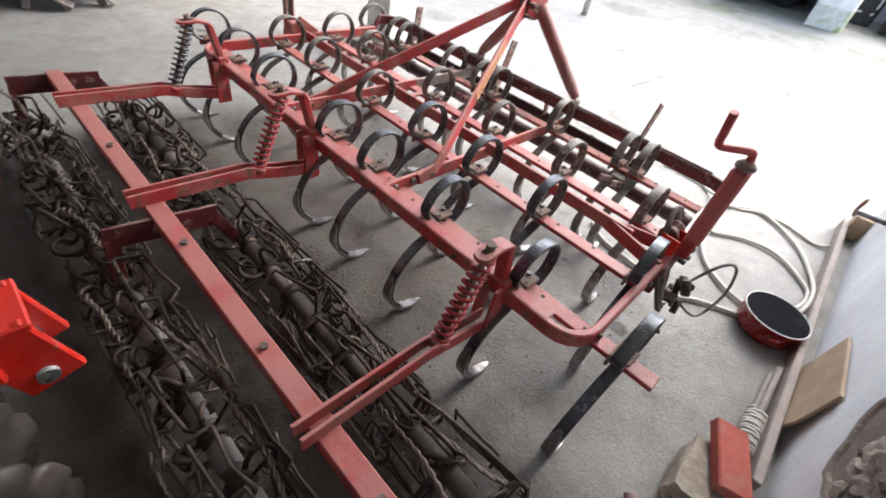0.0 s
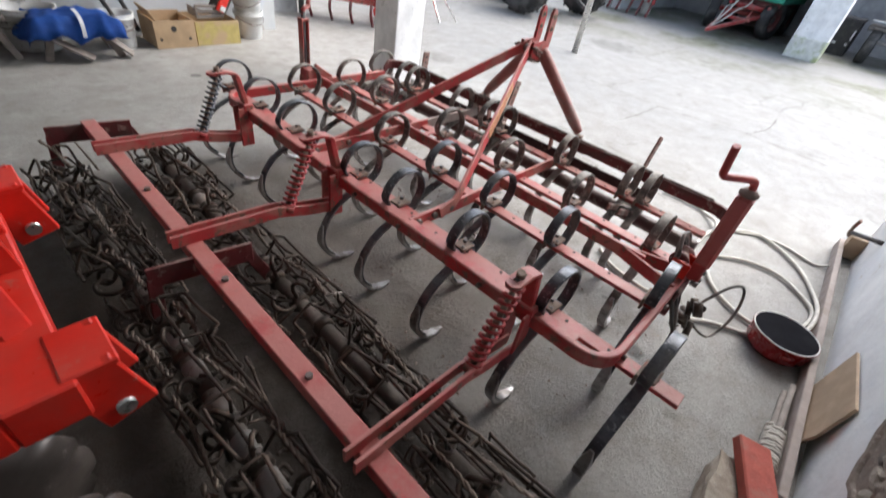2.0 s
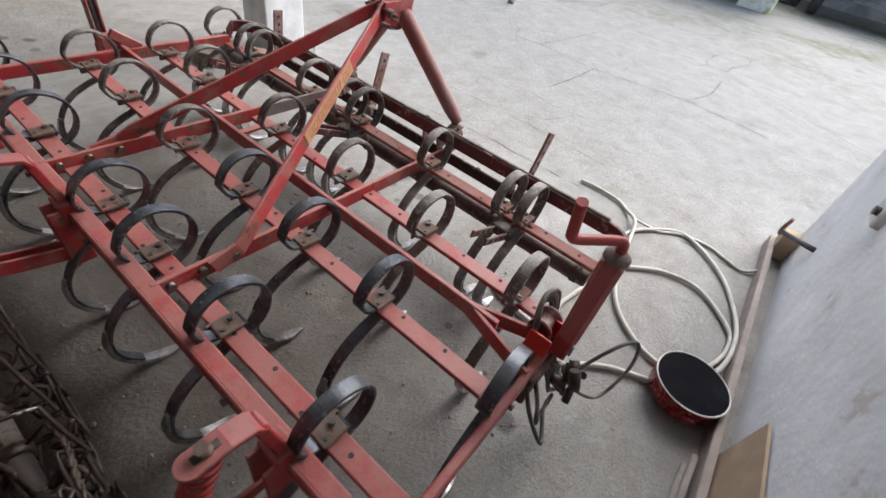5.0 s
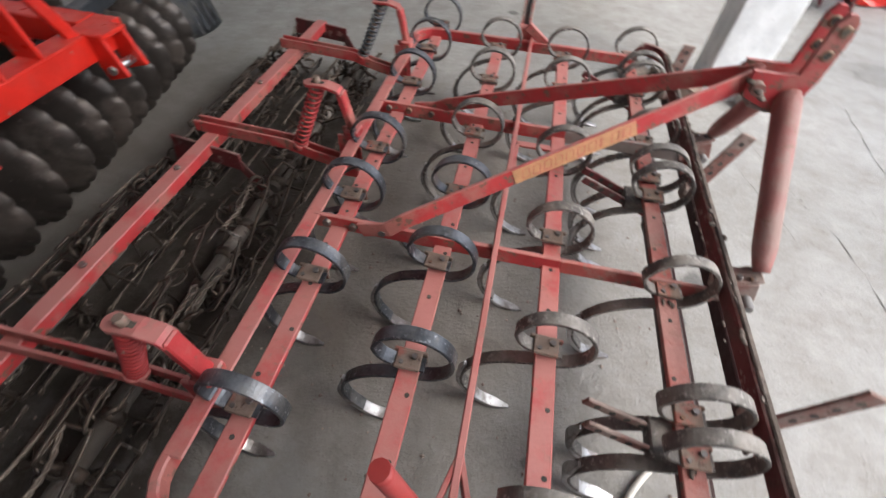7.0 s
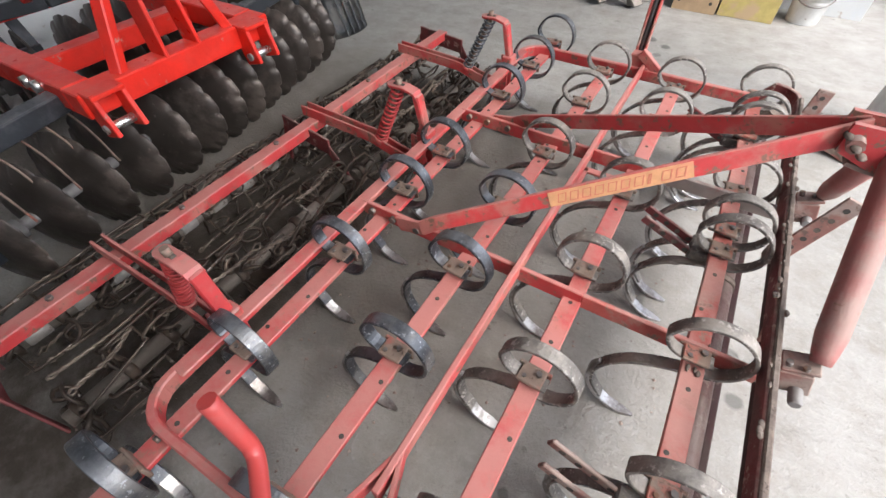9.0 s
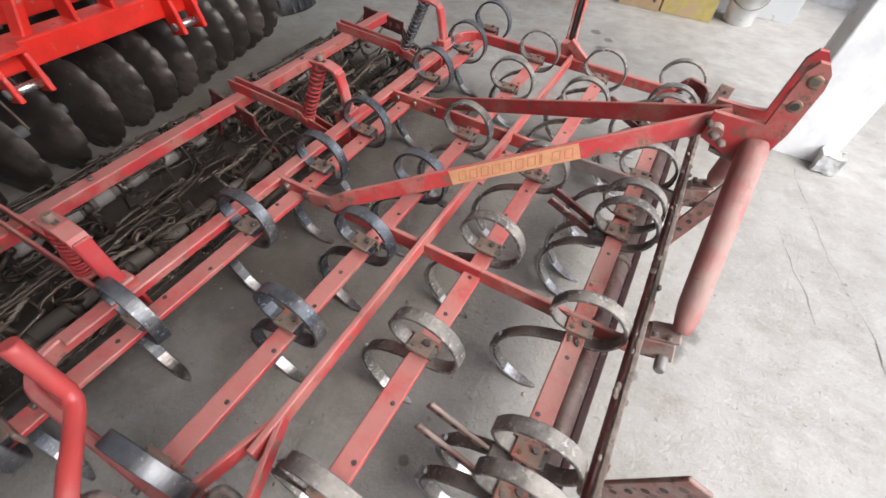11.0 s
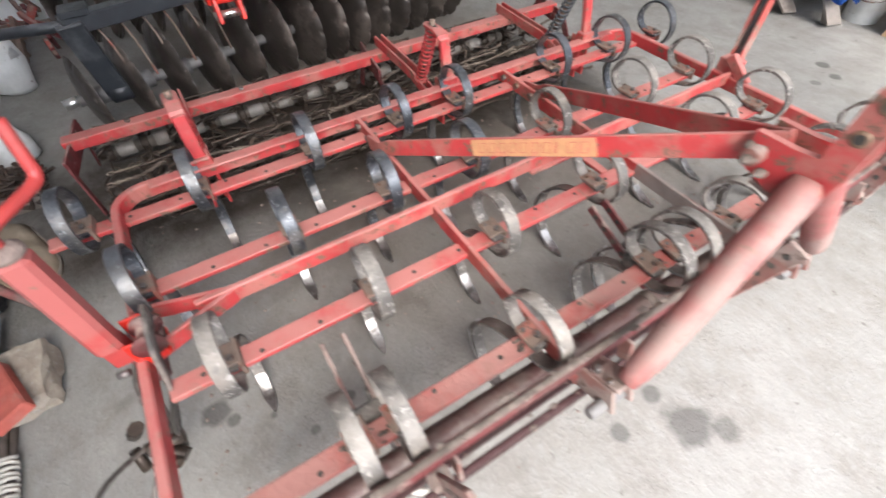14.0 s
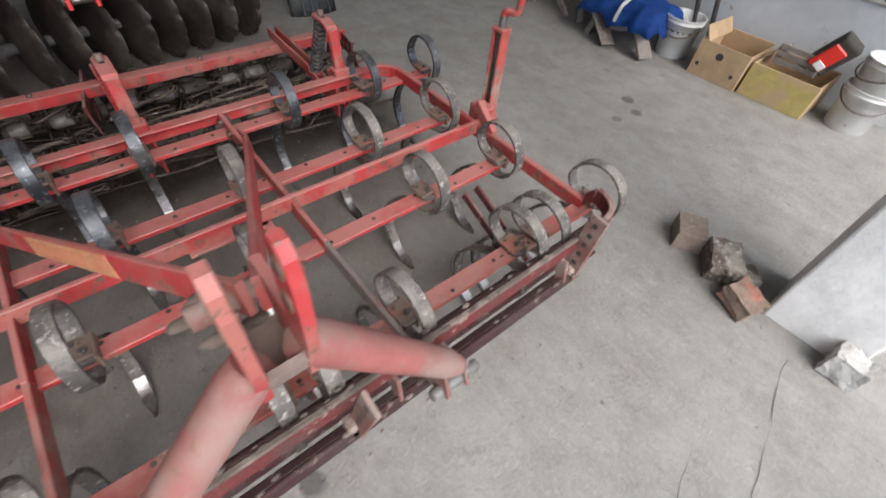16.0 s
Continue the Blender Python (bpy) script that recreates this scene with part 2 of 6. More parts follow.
M_AXLE = mat("dusty_grey_axle", (0.20, 0.19, 0.185), 0.6, 0.2, second=(0.1, 0.09, 0.09), amount=0.4, scale=8, bump=0.1)
M_ZINC = mat("zinc_bolt", (0.7, 0.69, 0.66), 0.3, 0.9, bump=0.05)
M_PLASTER = mat("limewashed_plaster", (0.63, 0.66, 0.69), 0.9, second=(0.56, 0.56, 0.545), amount=0.35, scale=1.1, third=(0.40, 0.33, 0.27), tamount=0.1, tscale=7, bump=0.35, bscale=25)
M_WHITEWALL = mat("patchy_whitewash", (0.86, 0.865, 0.86), 0.9, second=(0.76, 0.775, 0.79), amount=0.4, scale=1.3, third=(0.62, 0.58, 0.53), tamount=0.12, tscale=6, bump=0.4, bscale=22)
M_PILLAR = mat("whitewashed_pillar", (0.88, 0.875, 0.86), 0.9, second=(0.74, 0.735, 0.71), amount=0.3, scale=3, third=(0.45, 0.43, 0.4), tamount=0.1, tscale=14, bump=0.4, bscale=30)
M_BARE = mat("bare_plaster", (0.47, 0.435, 0.395), 0.95, second=(0.60, 0.59, 0.57), amount=0.6, scale=9, third=(0.3, 0.25, 0.2), tamount=0.3, tscale=30, bump=0.4)
M_MOSS = mat("mossy_whitewash", (0.70, 0.71, 0.66), 0.9, second=(0.36, 0.40, 0.2), amount=0.55, scale=4, bump=0.4, bscale=30)
M_ROOF = mat("fibre_cement_roof", (0.58, 0.57, 0.56), 0.9, second=(0.48, 0.47, 0.46), amount=0.4, scale=2, bump=0.2)
M_RUBBER = mat("dusty_rubber", (0.035, 0.034, 0.033), 0.75, second=(0.09, 0.085, 0.08), amount=0.5, scale=5, bump=0.2)
M_WOOD = mat("weathered_wood", (0.33, 0.24, 0.16), 0.8, second=(0.23, 0.17, 0.12), amount=0.5, scale=7, third=(0.42, 0.34, 0.25), tamount=0.3, tscale=22, bump=0.3)
M_GREYWOOD = mat("grey_old_wood", (0.26, 0.225, 0.2), 0.85, second=(0.17, 0.14, 0.12), amount=0.5, scale=7, bump=0.3)
M_PLY = mat("pale_plywood", (0.46, 0.335, 0.225), 0.75, second=(0.38, 0.28, 0.19), amount=0.4, scale=5, bump=0.1)
M_CARD = mat("brown_cardboard", (0.50, 0.35, 0.21), 0.85, second=(0.42, 0.29, 0.17), amount=0.35, scale=4, bump=0.08)
M_CARDY = mat("yellow_print_cardboard", (0.51, 0.41, 0.145), 0.8, second=(0.47, 0.34, 0.20), amount=0.6, scale=6, bump=0.08)
M_WHITEPL = mat("dirty_white_plastic", (0.72, 0.72, 0.70), 0.5, second=(0.56, 0.54, 0.5), amount=0.4, scale=4, third=(0.35, 0.31, 0.27), tamount=0.12, tscale=16, bump=0.06)
# near-black for black goods, and for the shade painted into holes and buckets
M_DARKIN = mat("dark_fill", (0.05, 0.045, 0.04), 0.85, second=(0.12, 0.1, 0.08), amount=0.4, scale=14, bump=0.4)
M_CRACK = mat("crack_dirt", (0.085, 0.078, 0.07), 0.95, second=(0.12, 0.11, 0.10), amount=0.5, scale=14, bump=0.3)
M_BLUE = mat("blue_cloth", (0.018, 0.10, 0.42), 0.85, second=(0.02, 0.07, 0.3), amount=0.4, scale=5, bump=0.25, bscale=120)
M_REFLECT = mat("silver_tape", (0.75, 0.77, 0.78), 0.35, bump=0.02)
M_POTRED = mat("red_enamel", (0.33, 0.03, 0.035), 0.25, second=(0.24, 0.025, 0.03), amount=0.4, scale=8, bump=0.03)
M_POTIN = mat("dark_enamel_inside", (0.012, 0.012, 0.015), 0.9, second=(0.018, 0.018, 0.021), amount=0.3, scale=6, bump=0.03, spec=0.03)
M_HOSE = mat("cream_hose", (0.60, 0.57, 0.51), 0.55, second=(0.45, 0.42, 0.37), amount=0.4, scale=6, bump=0.05)
M_CABLE = mat("greasy_black_hose", (0.06, 0.053, 0.047), 0.6, second=(0.2, 0.17, 0.15), amount=0.55, scale=9, bump=0.1)
M_BRICK = mat("red_painted_brick", (0.50, 0.12, 0.09), 0.85, second=(0.42, 0.16, 0.13), amount=0.4, scale=10, bump=0.3)
M_STONE = mat("crumbling_concrete", (0.45, 0.39, 0.32), 0.95, second=(0.32, 0.27, 0.22), amount=0.5, scale=12, third=(0.44, 0.4, 0.36), tamount=0.3, tscale=40, bump=0.6, bscale=40)
M_BARK = mat("split_grey_wood", (0.30, 0.27, 0.235), 0.9, second=(0.11, 0.085, 0.07), amount=0.6, scale=13, third=(0.42, 0.40, 0.37), tamount=0.35, tscale=40, bump=0.7, bscale=50)
M_PALE = mat("pale_crumbling_concrete", (0.56, 0.55, 0.53), 0.95, second=(0.44, 0.42, 0.39), amount=0.5, scale=12, third=(0.3, 0.28, 0.25), tamount=0.3, tscale=40, bump=0.6)
M_BLOCK = mat("brown_paving_stone", (0.26, 0.205, 0.165), 0.9, second=(0.19, 0.15, 0.12), amount=0.5, scale=12, third=(0.36, 0.31, 0.27), tamount=0.25, tscale=40, bump=0.5, bscale=40)
M_SCRAP = mat("brown_scrap", (0.065, 0.046, 0.037), 0.8, 0.2, second=(0.11, 0.078, 0.06), amount=0.5, scale=14, bump=0.3)
M_SACK = mat("brown_paper_sack", (0.33, 0.265, 0.195), 0.9, second=(0.25, 0.20, 0.145), amount=0.45, scale=5, bump=0.2)
M_GALV = mat("weathered_zinc_sheet", (0.33, 0.36, 0.39), 0.5, 0.35, second=(0.24, 0.25, 0.26), amount=0.5, scale=6, third=(0.42, 0.40, 0.37), tamount=0.3, tscale=20, bump=0.2)
M_BAG = mat("black_plastic_bag", (0.018, 0.018, 0.02), 0.45, second=(0.04, 0.038, 0.036), amount=0.4, scale=9, bump=0.3)
M_GREEN = mat("green_trailer_paint", (0.03, 0.36, 0.24), 0.55, second=(0.03, 0.27, 0.18), amount=0.4, scale=3, third=(0.2, 0.16, 0.12), tamount=0.15, tscale=10, bump=0.08)
M_TRACTOR = mat("faded_tractor_red", (0.48, 0.09, 0.05), 0.55, second=(0.36, 0.08, 0.05), amount=0.4, scale=4, bump=0.05)
M_ENGINE = mat("oily_grey_castings", (0.09, 0.085, 0.085), 0.6, 0.2, second=(0.16, 0.14, 0.13), amount=0.4, scale=6, bump=0.2)
M_DRILL = mat("dull_crimson_paint", (0.42, 0.035, 0.035), 0.5, second=(0.30, 0.035, 0.03), amount=0.4, scale=5, third=(0.3, 0.2, 0.17), tamount=0.2, tscale=18, bump=0.08)
M_RIM = mat("cream_rim_paint", (0.62, 0.52, 0.32), 0.6, second=(0.42, 0.3, 0.2), amount=0.4, scale=6, bump=0.06)
M_SHOVEL = mat("grey_shovel_steel", (0.085, 0.09, 0.095), 0.5, 0.4, second=(0.17, 0.16, 0.15), amount=0.5, scale=6, bump=0.1)
M_SHEET = mat("pale_blue_sheet", (0.62, 0.70, 0.74), 0.6, second=(0.54, 0.6, 0.64), amount=0.4, scale=2, bump=0.06)
# grey that carries the shade of the recess and the far shed
M_DARKROOM = mat("shade_dark_wall", (0.36, 0.36, 0.365), 0.95, second=(0.46, 0.46, 0.46), amount=0.4, scale=1.5, bump=0.2)
M_TRIM = mat("grey_brown_lath", (0.36, 0.30, 0.27), 0.7, second=(0.28, 0.23, 0.2), amount=0.4, scale=6, bump=0.12)
M_GREENW = mat("faded_green_wood", (0.26, 0.33, 0.17), 0.8, second=(0.2, 0.22, 0.14), amount=0.5, scale=6, bump=0.2)


STAINS = ((1.374, 0.422, 0.045, 0.85), (1.531, 0.428, 0.035, 0.7), (1.69, 0.46, 0.09, 0.75), (1.575, 0.22, 0.035, 0.7), (1.44, 0.282, 0.02, 0.6), (1.766, 0.544, 0.05, 0.6), (0.49, 3.49, 0.05, 0.8), (0.636, 3.384, 0.045, 0.8), (0.606, 3.19, 0.035, 0.6), (1.1, 0.52, 0.05, 0.6),
          (8.08, 2.716, 0.5, 0.5), (3.6, 3.2, 0.25, 0.3), (0.25, 0.35, 0.14, 0.35), (-0.1, -0.3, 0.18, 0.4), (0.74, -0.98, 0.05, 0.8), (0.80, -0.93, 0.025, 0.7), (0.94, -0.53, 0.02, 0.6), (0.99, -0.69, 0.02, 0.6), (0.86, -0.80, 0.015, 0.6))


def floor_material():
    m = bpy.data.materials.new("worn_concrete")
    m.use_nodes = True
    n, l = m.node_tree.nodes, m.node_tree.links
    b = n["Principled BSDF"]
    geo = n.new("ShaderNodeNewGeometry")

    def tex(kind, sc, **k):
        t = n.new(kind)
        t.inputs["Scale"].default_value = sc
        for key, v in k.items():
            t.inputs[key].default_value = v
        l.new(geo.outputs["Position"], t.inputs["Vector"])
        return t

    def ramp(src, lo, hi, a=0.0, c=1.0):
        r = n.new("ShaderNodeMapRange")
        r.inputs[1].default_value, r.inputs[2].default_value, r.inputs[3].default_value, r.inputs[4].default_value = lo, hi, a, c
        l.new(src, r.inputs[0])
        return r.outputs[0]

    def mix(fac, a, c):
        x = n.new("ShaderNodeMix")
        x.data_type = 'RGBA'
        l.new(fac, x.inputs[0])
        for s, v in ((x.inputs[6], a), (x.inputs[7], c)):
            if isinstance(v, tuple):
                s.default_value = (*v, 1)
            else:
                l.new(v, s)
        return x.outputs[2]

    def mul(a, c):
        x = n.new("ShaderNodeMath")
        x.operation = 'MULTIPLY'
        l.new(a, x.inputs[0])
        if isinstance(c, float):
            x.inputs[1].default_value = c
        else:
            l.new(c, x.inputs[1])
        return x.outputs[0]

    big = tex("ShaderNodeTexNoise", 0.9, Detail=6, Roughness=0.6)
    mid = tex("ShaderNodeTexNoise", 5.0, Detail=8, Roughness=0.7)
    fine = tex("ShaderNodeTexNoise", 70.0, Detail=5, Roughness=0.7)
    spots = tex("ShaderNodeTexNoise", 2.6, Detail=3, Roughness=0.5)
    specks = tex("ShaderNodeTexNoise", 26.0, Detail=3, Roughness=0.6)
    col = mix(ramp(big.outputs["Fac"], 0.35, 0.65), (0.247, 0.238, 0.221), (0.320, 0.311, 0.296))
    col = mix(ramp(mid.outputs["Fac"], 0.42, 0.70, 0.0, 0.65), col, (0.19, 0.171, 0.150))
    col = mix(ramp(fine.outputs["Fac"], 0.5, 0.75, 0.0, 0.35), col, (0.43, 0.415, 0.39))
    brush = n.new("ShaderNodeVectorMath")
    brush.operation = 'MULTIPLY'
    brush.inputs[1].default_value = (9.0, 24.0, 1.0)
    l.new(geo.outputs["Position"], brush.inputs[0])
    streak = tex("ShaderNodeTexNoise", 1.0, Detail=4, Roughness=0.6)
    l.new(brush.outputs[0], streak.inputs["Vector"])
    col = mix(mul(ramp(streak.outputs["Fac"], 0.5, 0.72, 0.0, 0.3), ramp(spots.outputs["Fac"], 0.35, 0.6)), col, (0.395, 0.392, 0.378))
    col = mix(ramp(streak.outputs["Fac"], 0.42, 0.3, 0.0, 0.2), col, (0.17, 0.158, 0.142))
    col = mix(ramp(spots.outputs["Fac"], 0.68, 0.73, 0.0, 0.65), col, (0.12, 0.11, 0.098))
    col = mix(ramp(specks.outputs["Fac"], 0.66, 0.74, 0.0, 0.7), col, (0.09, 0.08, 0.07))
    pits = tex("ShaderNodeTexNoise", 9.0, Detail=6, Roughness=0.75)
    col = mix(ramp(pits.outputs["Fac"], 0.56, 0.72, 0.0, 0.5), col, (0.15, 0.137, 0.122))
    col = mix(ramp(pits.outputs["Fac"], 0.44, 0.30, 0.0, 0.4), col, (0.40, 0.385, 0.36))
    # wandering cracks
    warp = n.new("ShaderNodeMix")
    warp.data_type = 'VECTOR'
    warp.inputs[0].default_value = 0.14
    l.new(geo.outputs["Position"], warp.inputs[4])
    wob = tex("ShaderNodeTexNoise", 2.2, Detail=5, Roughness=0.65)
    l.new(wob.outputs["Color"], warp.inputs[5])
    vor = n.new("ShaderNodeTexVoronoi")
    vor.feature = 'DISTANCE_TO_EDGE'
    vor.inputs["Scale"].default_value = 0.62
    l.new(warp.outputs[1], vor.inputs["Vector"])
    gate = ramp(tex("ShaderNodeTexNoise", 0.6, Detail=2).outputs["Fac"], 0.44, 0.54)
    crack = mul(ramp(vor.outputs["Distance"], 0.001, 0.005, 0.9, 0.0), gate)
    yard = n.new("ShaderNodeSeparateXYZ")
    l.new(geo.outputs["Position"], yard.inputs[0])
    crack = mul(crack, ramp(yard.outputs["X"], 2.8, 5.0, 0.0, 0.9))
    col = mix(crack, col, (0.05, 0.045, 0.04))
    # yard concrete painted darker, to tone down the open daylight on it
    yard_dim = n.new("ShaderNodeSeparateXYZ")
    l.new(geo.outputs["Position"], yard_dim.inputs[0])
    col = mix(mul(ramp(yard_dim.outputs["X"], 1.9, 3.6), ramp(big.outputs["Fac"], 0.3, 0.7, 0.35, 0.75)), col, (0.183, 0.182, 0.175))
    # moss far out in the wet part of the yard
    pos = n.new("ShaderNodeSeparateXYZ")
    l.new(geo.outputs["Position"], pos.inputs[0])
    damp = tex("ShaderNodeTexNoise", 0.45, Detail=3, Roughness=0.5)
    mossy = mul(mul(ramp(pos.outputs["X"], 5.8, 9.5), ramp(damp.outputs["Fac"], 0.42, 0.56)), ramp(big.outputs["Fac"], 0.36, 0.6))
    col = mix(mul(mossy, ramp(mid.outputs["Fac"], 0.3, 0.6, 0.45, 0.95)), col, (0.105, 0.108, 0.06))
    # earth off the machine and the shade beneath it, both painted as darker concrete
    grime_shade = mul(mul(ramp(pos.outputs["X"], -3.0, -2.2), ramp(pos.outputs["X"], 1.6, 0.1)), mul(ramp(pos.outputs["Y"], -0.85, -0.2), ramp(pos.outputs["Y"], 1.7, 1.2)))
    col = mix(mul(grime_shade, ramp(spots.outputs["Fac"], 0.3, 0.65, 0.4, 0.85)), col, (0.14, 0.118, 0.097))
    # darkest under the rollers: fallen soil and the rollers' shade in one colour
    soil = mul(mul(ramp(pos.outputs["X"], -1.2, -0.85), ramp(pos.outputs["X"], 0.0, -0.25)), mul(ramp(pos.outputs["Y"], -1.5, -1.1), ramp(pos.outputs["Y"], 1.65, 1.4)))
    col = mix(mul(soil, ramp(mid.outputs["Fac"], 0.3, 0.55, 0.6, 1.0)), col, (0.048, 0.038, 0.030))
    # oil and damp stains
    edge = tex("ShaderNodeTexNoise", 11.0, Detail=4, Roughness=0.6)
    for sx, sy, sr, amount in STAINS:
        d = n.new("ShaderNodeVectorMath")
        d.operation = 'DISTANCE'
        l.new(geo.outputs["Position"], d.inputs[0])
        d.inputs[1].default_value = (sx * U, sy * U, 0)
        a = n.new("ShaderNodeMath")
        a.operation = 'MULTIPLY_ADD'
        l.new(edge.outputs["Fac"], a.inputs[0])
        a.inputs[1].default_value = sr * U * 1.6
        l.new(d.outputs["Value"], a.inputs[2])
        col = mix(ramp(a.outputs[0], sr * U * 1.55, sr * U * 1.95, amount, 0.0), col, (0.085, 0.08, 0.075))
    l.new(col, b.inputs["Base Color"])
    b.inputs["Specular IOR Level"].default_value = 0.35
    l.new(ramp(mid.outputs["Fac"], 0.3, 0.7, 0.48, 0.78), b.inputs["Roughness"])
    bp = n.new("ShaderNodeBump")
    bp.inputs["Strength"].default_value, bp.inputs["Distance"].default_value = 0.6, 0.011
    lumps = tex("ShaderNodeTexNoise", 17.0, Detail=5, Roughness=0.55)
    h1 = n.new("ShaderNodeMath")
    h1.operation = 'MULTIPLY_ADD'
    l.new(lumps.outputs["Fac"], h1.inputs[0])
    h1.inputs[1].default_value = 0.8
    l.new(fine.outputs["Fac"], h1.inputs[2])
    h2 = n.new("ShaderNodeMath")
    h2.operation = 'MULTIPLY_ADD'
    l.new(streak.outputs["Fac"], h2.inputs[0])
    h2.inputs[1].default_value = 0.25
    l.new(h1.outputs[0], h2.inputs[2])
    add = n.new("ShaderNodeMath")
    add.operation = 'SUBTRACT'
    l.new(h2.outputs[0], add.inputs[0])
    l.new(crack, add.inputs[1])
    l.new(add.outputs[0], bp.inputs["Height"])
    l.new(bp.outputs[0], b.inputs["Normal"])
    return m


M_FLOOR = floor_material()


# ---- the setting ----
def slab(name, lo, hi, material, label, cat, bevel=0.0):
    lo, hi = Vector(lo), Vector(hi)
    return part(name, box(nb(), (lo + hi) / 2, hi - lo, None, bevel), material, None, label, cat, kind="structure")


ground = nb()
bmesh.ops.create_grid(ground, x_segments=8, y_segments=8, size=300)
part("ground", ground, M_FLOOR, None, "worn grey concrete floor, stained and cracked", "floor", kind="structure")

rc = random.Random(12)
for line in (((3.12, 2.5), (3.08, 1.91), (3.04, 1.38), (3.09, 1.05), (3.10, 0.3), (3.06, -0.6)), ((2.18, 2.2), (2.215, 2.0), (2.30, 1.64), (2.40, 1.27), (2.50, 1.07), (2.56, 0.8), (2.59, 0.44), (2.59, 0.1), (2.595, -0.39), (2.60, -0.93), (2.62, -1.6)),
             ((5.07, 1.85), (5.18, 1.41), (5.95, 1.33), (6.8, 1.26)), ((3.99, 0.645), (4.49, 0.616), (5.12, 0.61)), ((5.33, -0.44), (5.79, -0.57), (6.59, -0.56)),
             ((7.85, 1.99), (9.93, 2.06)), ((7.85, 1.99), (8.24, 1.23), (8.03, 0.63), (8.19, 0.04)), ((9.68, 1.61), (8.9, 0.95), (8.94, 0.34), (9.97, -0.27)),
             ((3.21, 0.456), (3.35, 0.26), (3.66, 0.17)), ((2.11, 1.52), (2.136, 1.41), (2.248, 1.08), (2.28, 0.92)), ((3.74, 0.756), (3.67, 0.37), (3.71, 0.1)), ((5.18, 1.41), (5.1, 0.6), (5.33, -0.44), (5.2, -1.4))):
    fine = []
    for a, e in zip(line, line[1:]):
        a, e = V(*a, 0.0), V(*e, 0.0)
        k = max(3, int((e - a).length / 0.07))
        fine += [a.lerp(e, i / k) + V(rc.uniform(-1, 1), rc.uniform(-1, 1), 0) * 0.011 for i in range(k)]
    fine.append(V(*line[-1], 0.0))
    b = nb()
    rails = []
    for i, p in enumerate(fine):
        t = (fine[min(i + 1, len(fine) - 1)] - fine[max(i - 1, 0)]).normalized()
        w = max(0.0002, 0.0018 * rc.random() - 0.0002) * (6.0 if p.x > 4 else 2.6 if p.x * U > 2.0 else 1.2)
        o = V(-t.y, t.x, 0) * w
        rails.append((b.verts.new(p + o + V(0, 0, 0.0025)), b.verts.new(p - o + V(0, 0, 0.0025))))
    for (a1, a2), (c1, c2) in zip(rails, rails[1:]):
        b.faces.new((a1, a2, c2, c1))
    bmesh.ops.recalc_face_normals(b, faces=b.faces)
    part("floor_crack", b, M_CRACK, None, "fine dirt-filled crack in the concrete", "crack", kind="structure")
slab("wall_west", (-4.05, -2.0, -0.05), (-3.75, 5.3, 4.9), M_WHITEWALL, "pale limewashed plaster wall, dirty near the floor", "wall")
slab("wall_north", (-3.75, 4.9, -0.05), (2.12, 5.3, 4.42), M_PLASTER, "bluish white limewashed plaster wall", "wall")
slab("wall_south", (-3.75, -2.0, -0.05), (3.12, -1.745, 4.42), M_WHITEWALL, "bluish white plaster wall with broken patches", "wall")
slab("wall_recess", (1.82, 5.3, -0.05), (2.12, 8.6, 4.42), M_PLASTER, "plaster return wall in shade", "wall")
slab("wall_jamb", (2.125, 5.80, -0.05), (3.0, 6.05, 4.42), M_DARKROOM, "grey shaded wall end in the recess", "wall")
# unseen roof, added to darken the recess and the drill in it
slab("recess_roof", (2.13, 5.25, 3.25), (4.4, 8.6, 3.4), M_ROOF, "unseen roof added to shade the recess", "roof")
slab("wall_yard", (1.82, 8.6, -0.05), (14.0, 8.9, 3.2), M_PLASTER, "pale plaster wall of the yard", "wall")
roof = nb()
for i in range(46):
    y = -2.3 + i * 0.17
    bar(roof, (-4.3, y, 4.95 + 0.02 * (i % 2)), (3.2, y, 4.41 + 0.02 * (i % 2)), 0.176, 0.03, 0)
part("ceiling", roof, M_ROOF, None, "grey fibre cement roof sheets over the shed", "roof", kind="structure")
for y in (-1.0, 1.6, 4.2):
    part("roof_beam", bar(nb(), (-3.9, y, 4.77), (2.6, y, 4.31), 0.12, 0.2, 0.01), M_GREYWOOD, None, "old wooden roof beam", "beam", kind="structure")
slab("lintel", (2.12, -2.0, 4.0), (2.42, 5.2, 4.25), M_PILLAR, "white lintel over the open side of the shed", "lintel", 0.01)
pil = nb()
box(pil, (2.19, 2.535, 1.98), (0.37, 0.33, 4.06), None, 0.012, 2)
part("pillar_1", pil, M_PILLAR, None, "whitewashed square concrete pillar with worn edges", "pillar", kind="structure")

# ---- the cultivator ----
cult = thing("cultivator", "worn red spring-tine cultivator with twin crumbler rollers, parked on concrete", "cultivator")
ZB = 0.478


def rounded_loop(x0, x1, y0, y1, r, z, k=5):
    pts = []
    for cx, cy, a in ((x1 - r, y1 - r, 0), (x0 + r, y1 - r, 90), (x0 + r, y0 + r, 180), (x1 - r, y0 + r, 270)):
        pts += [V(cx + r * math.cos(radians(a + 90 * i / k)), cy + r * math.sin(radians(a + 90 * i / k)), z) for i in range(k + 1)]
    return pts


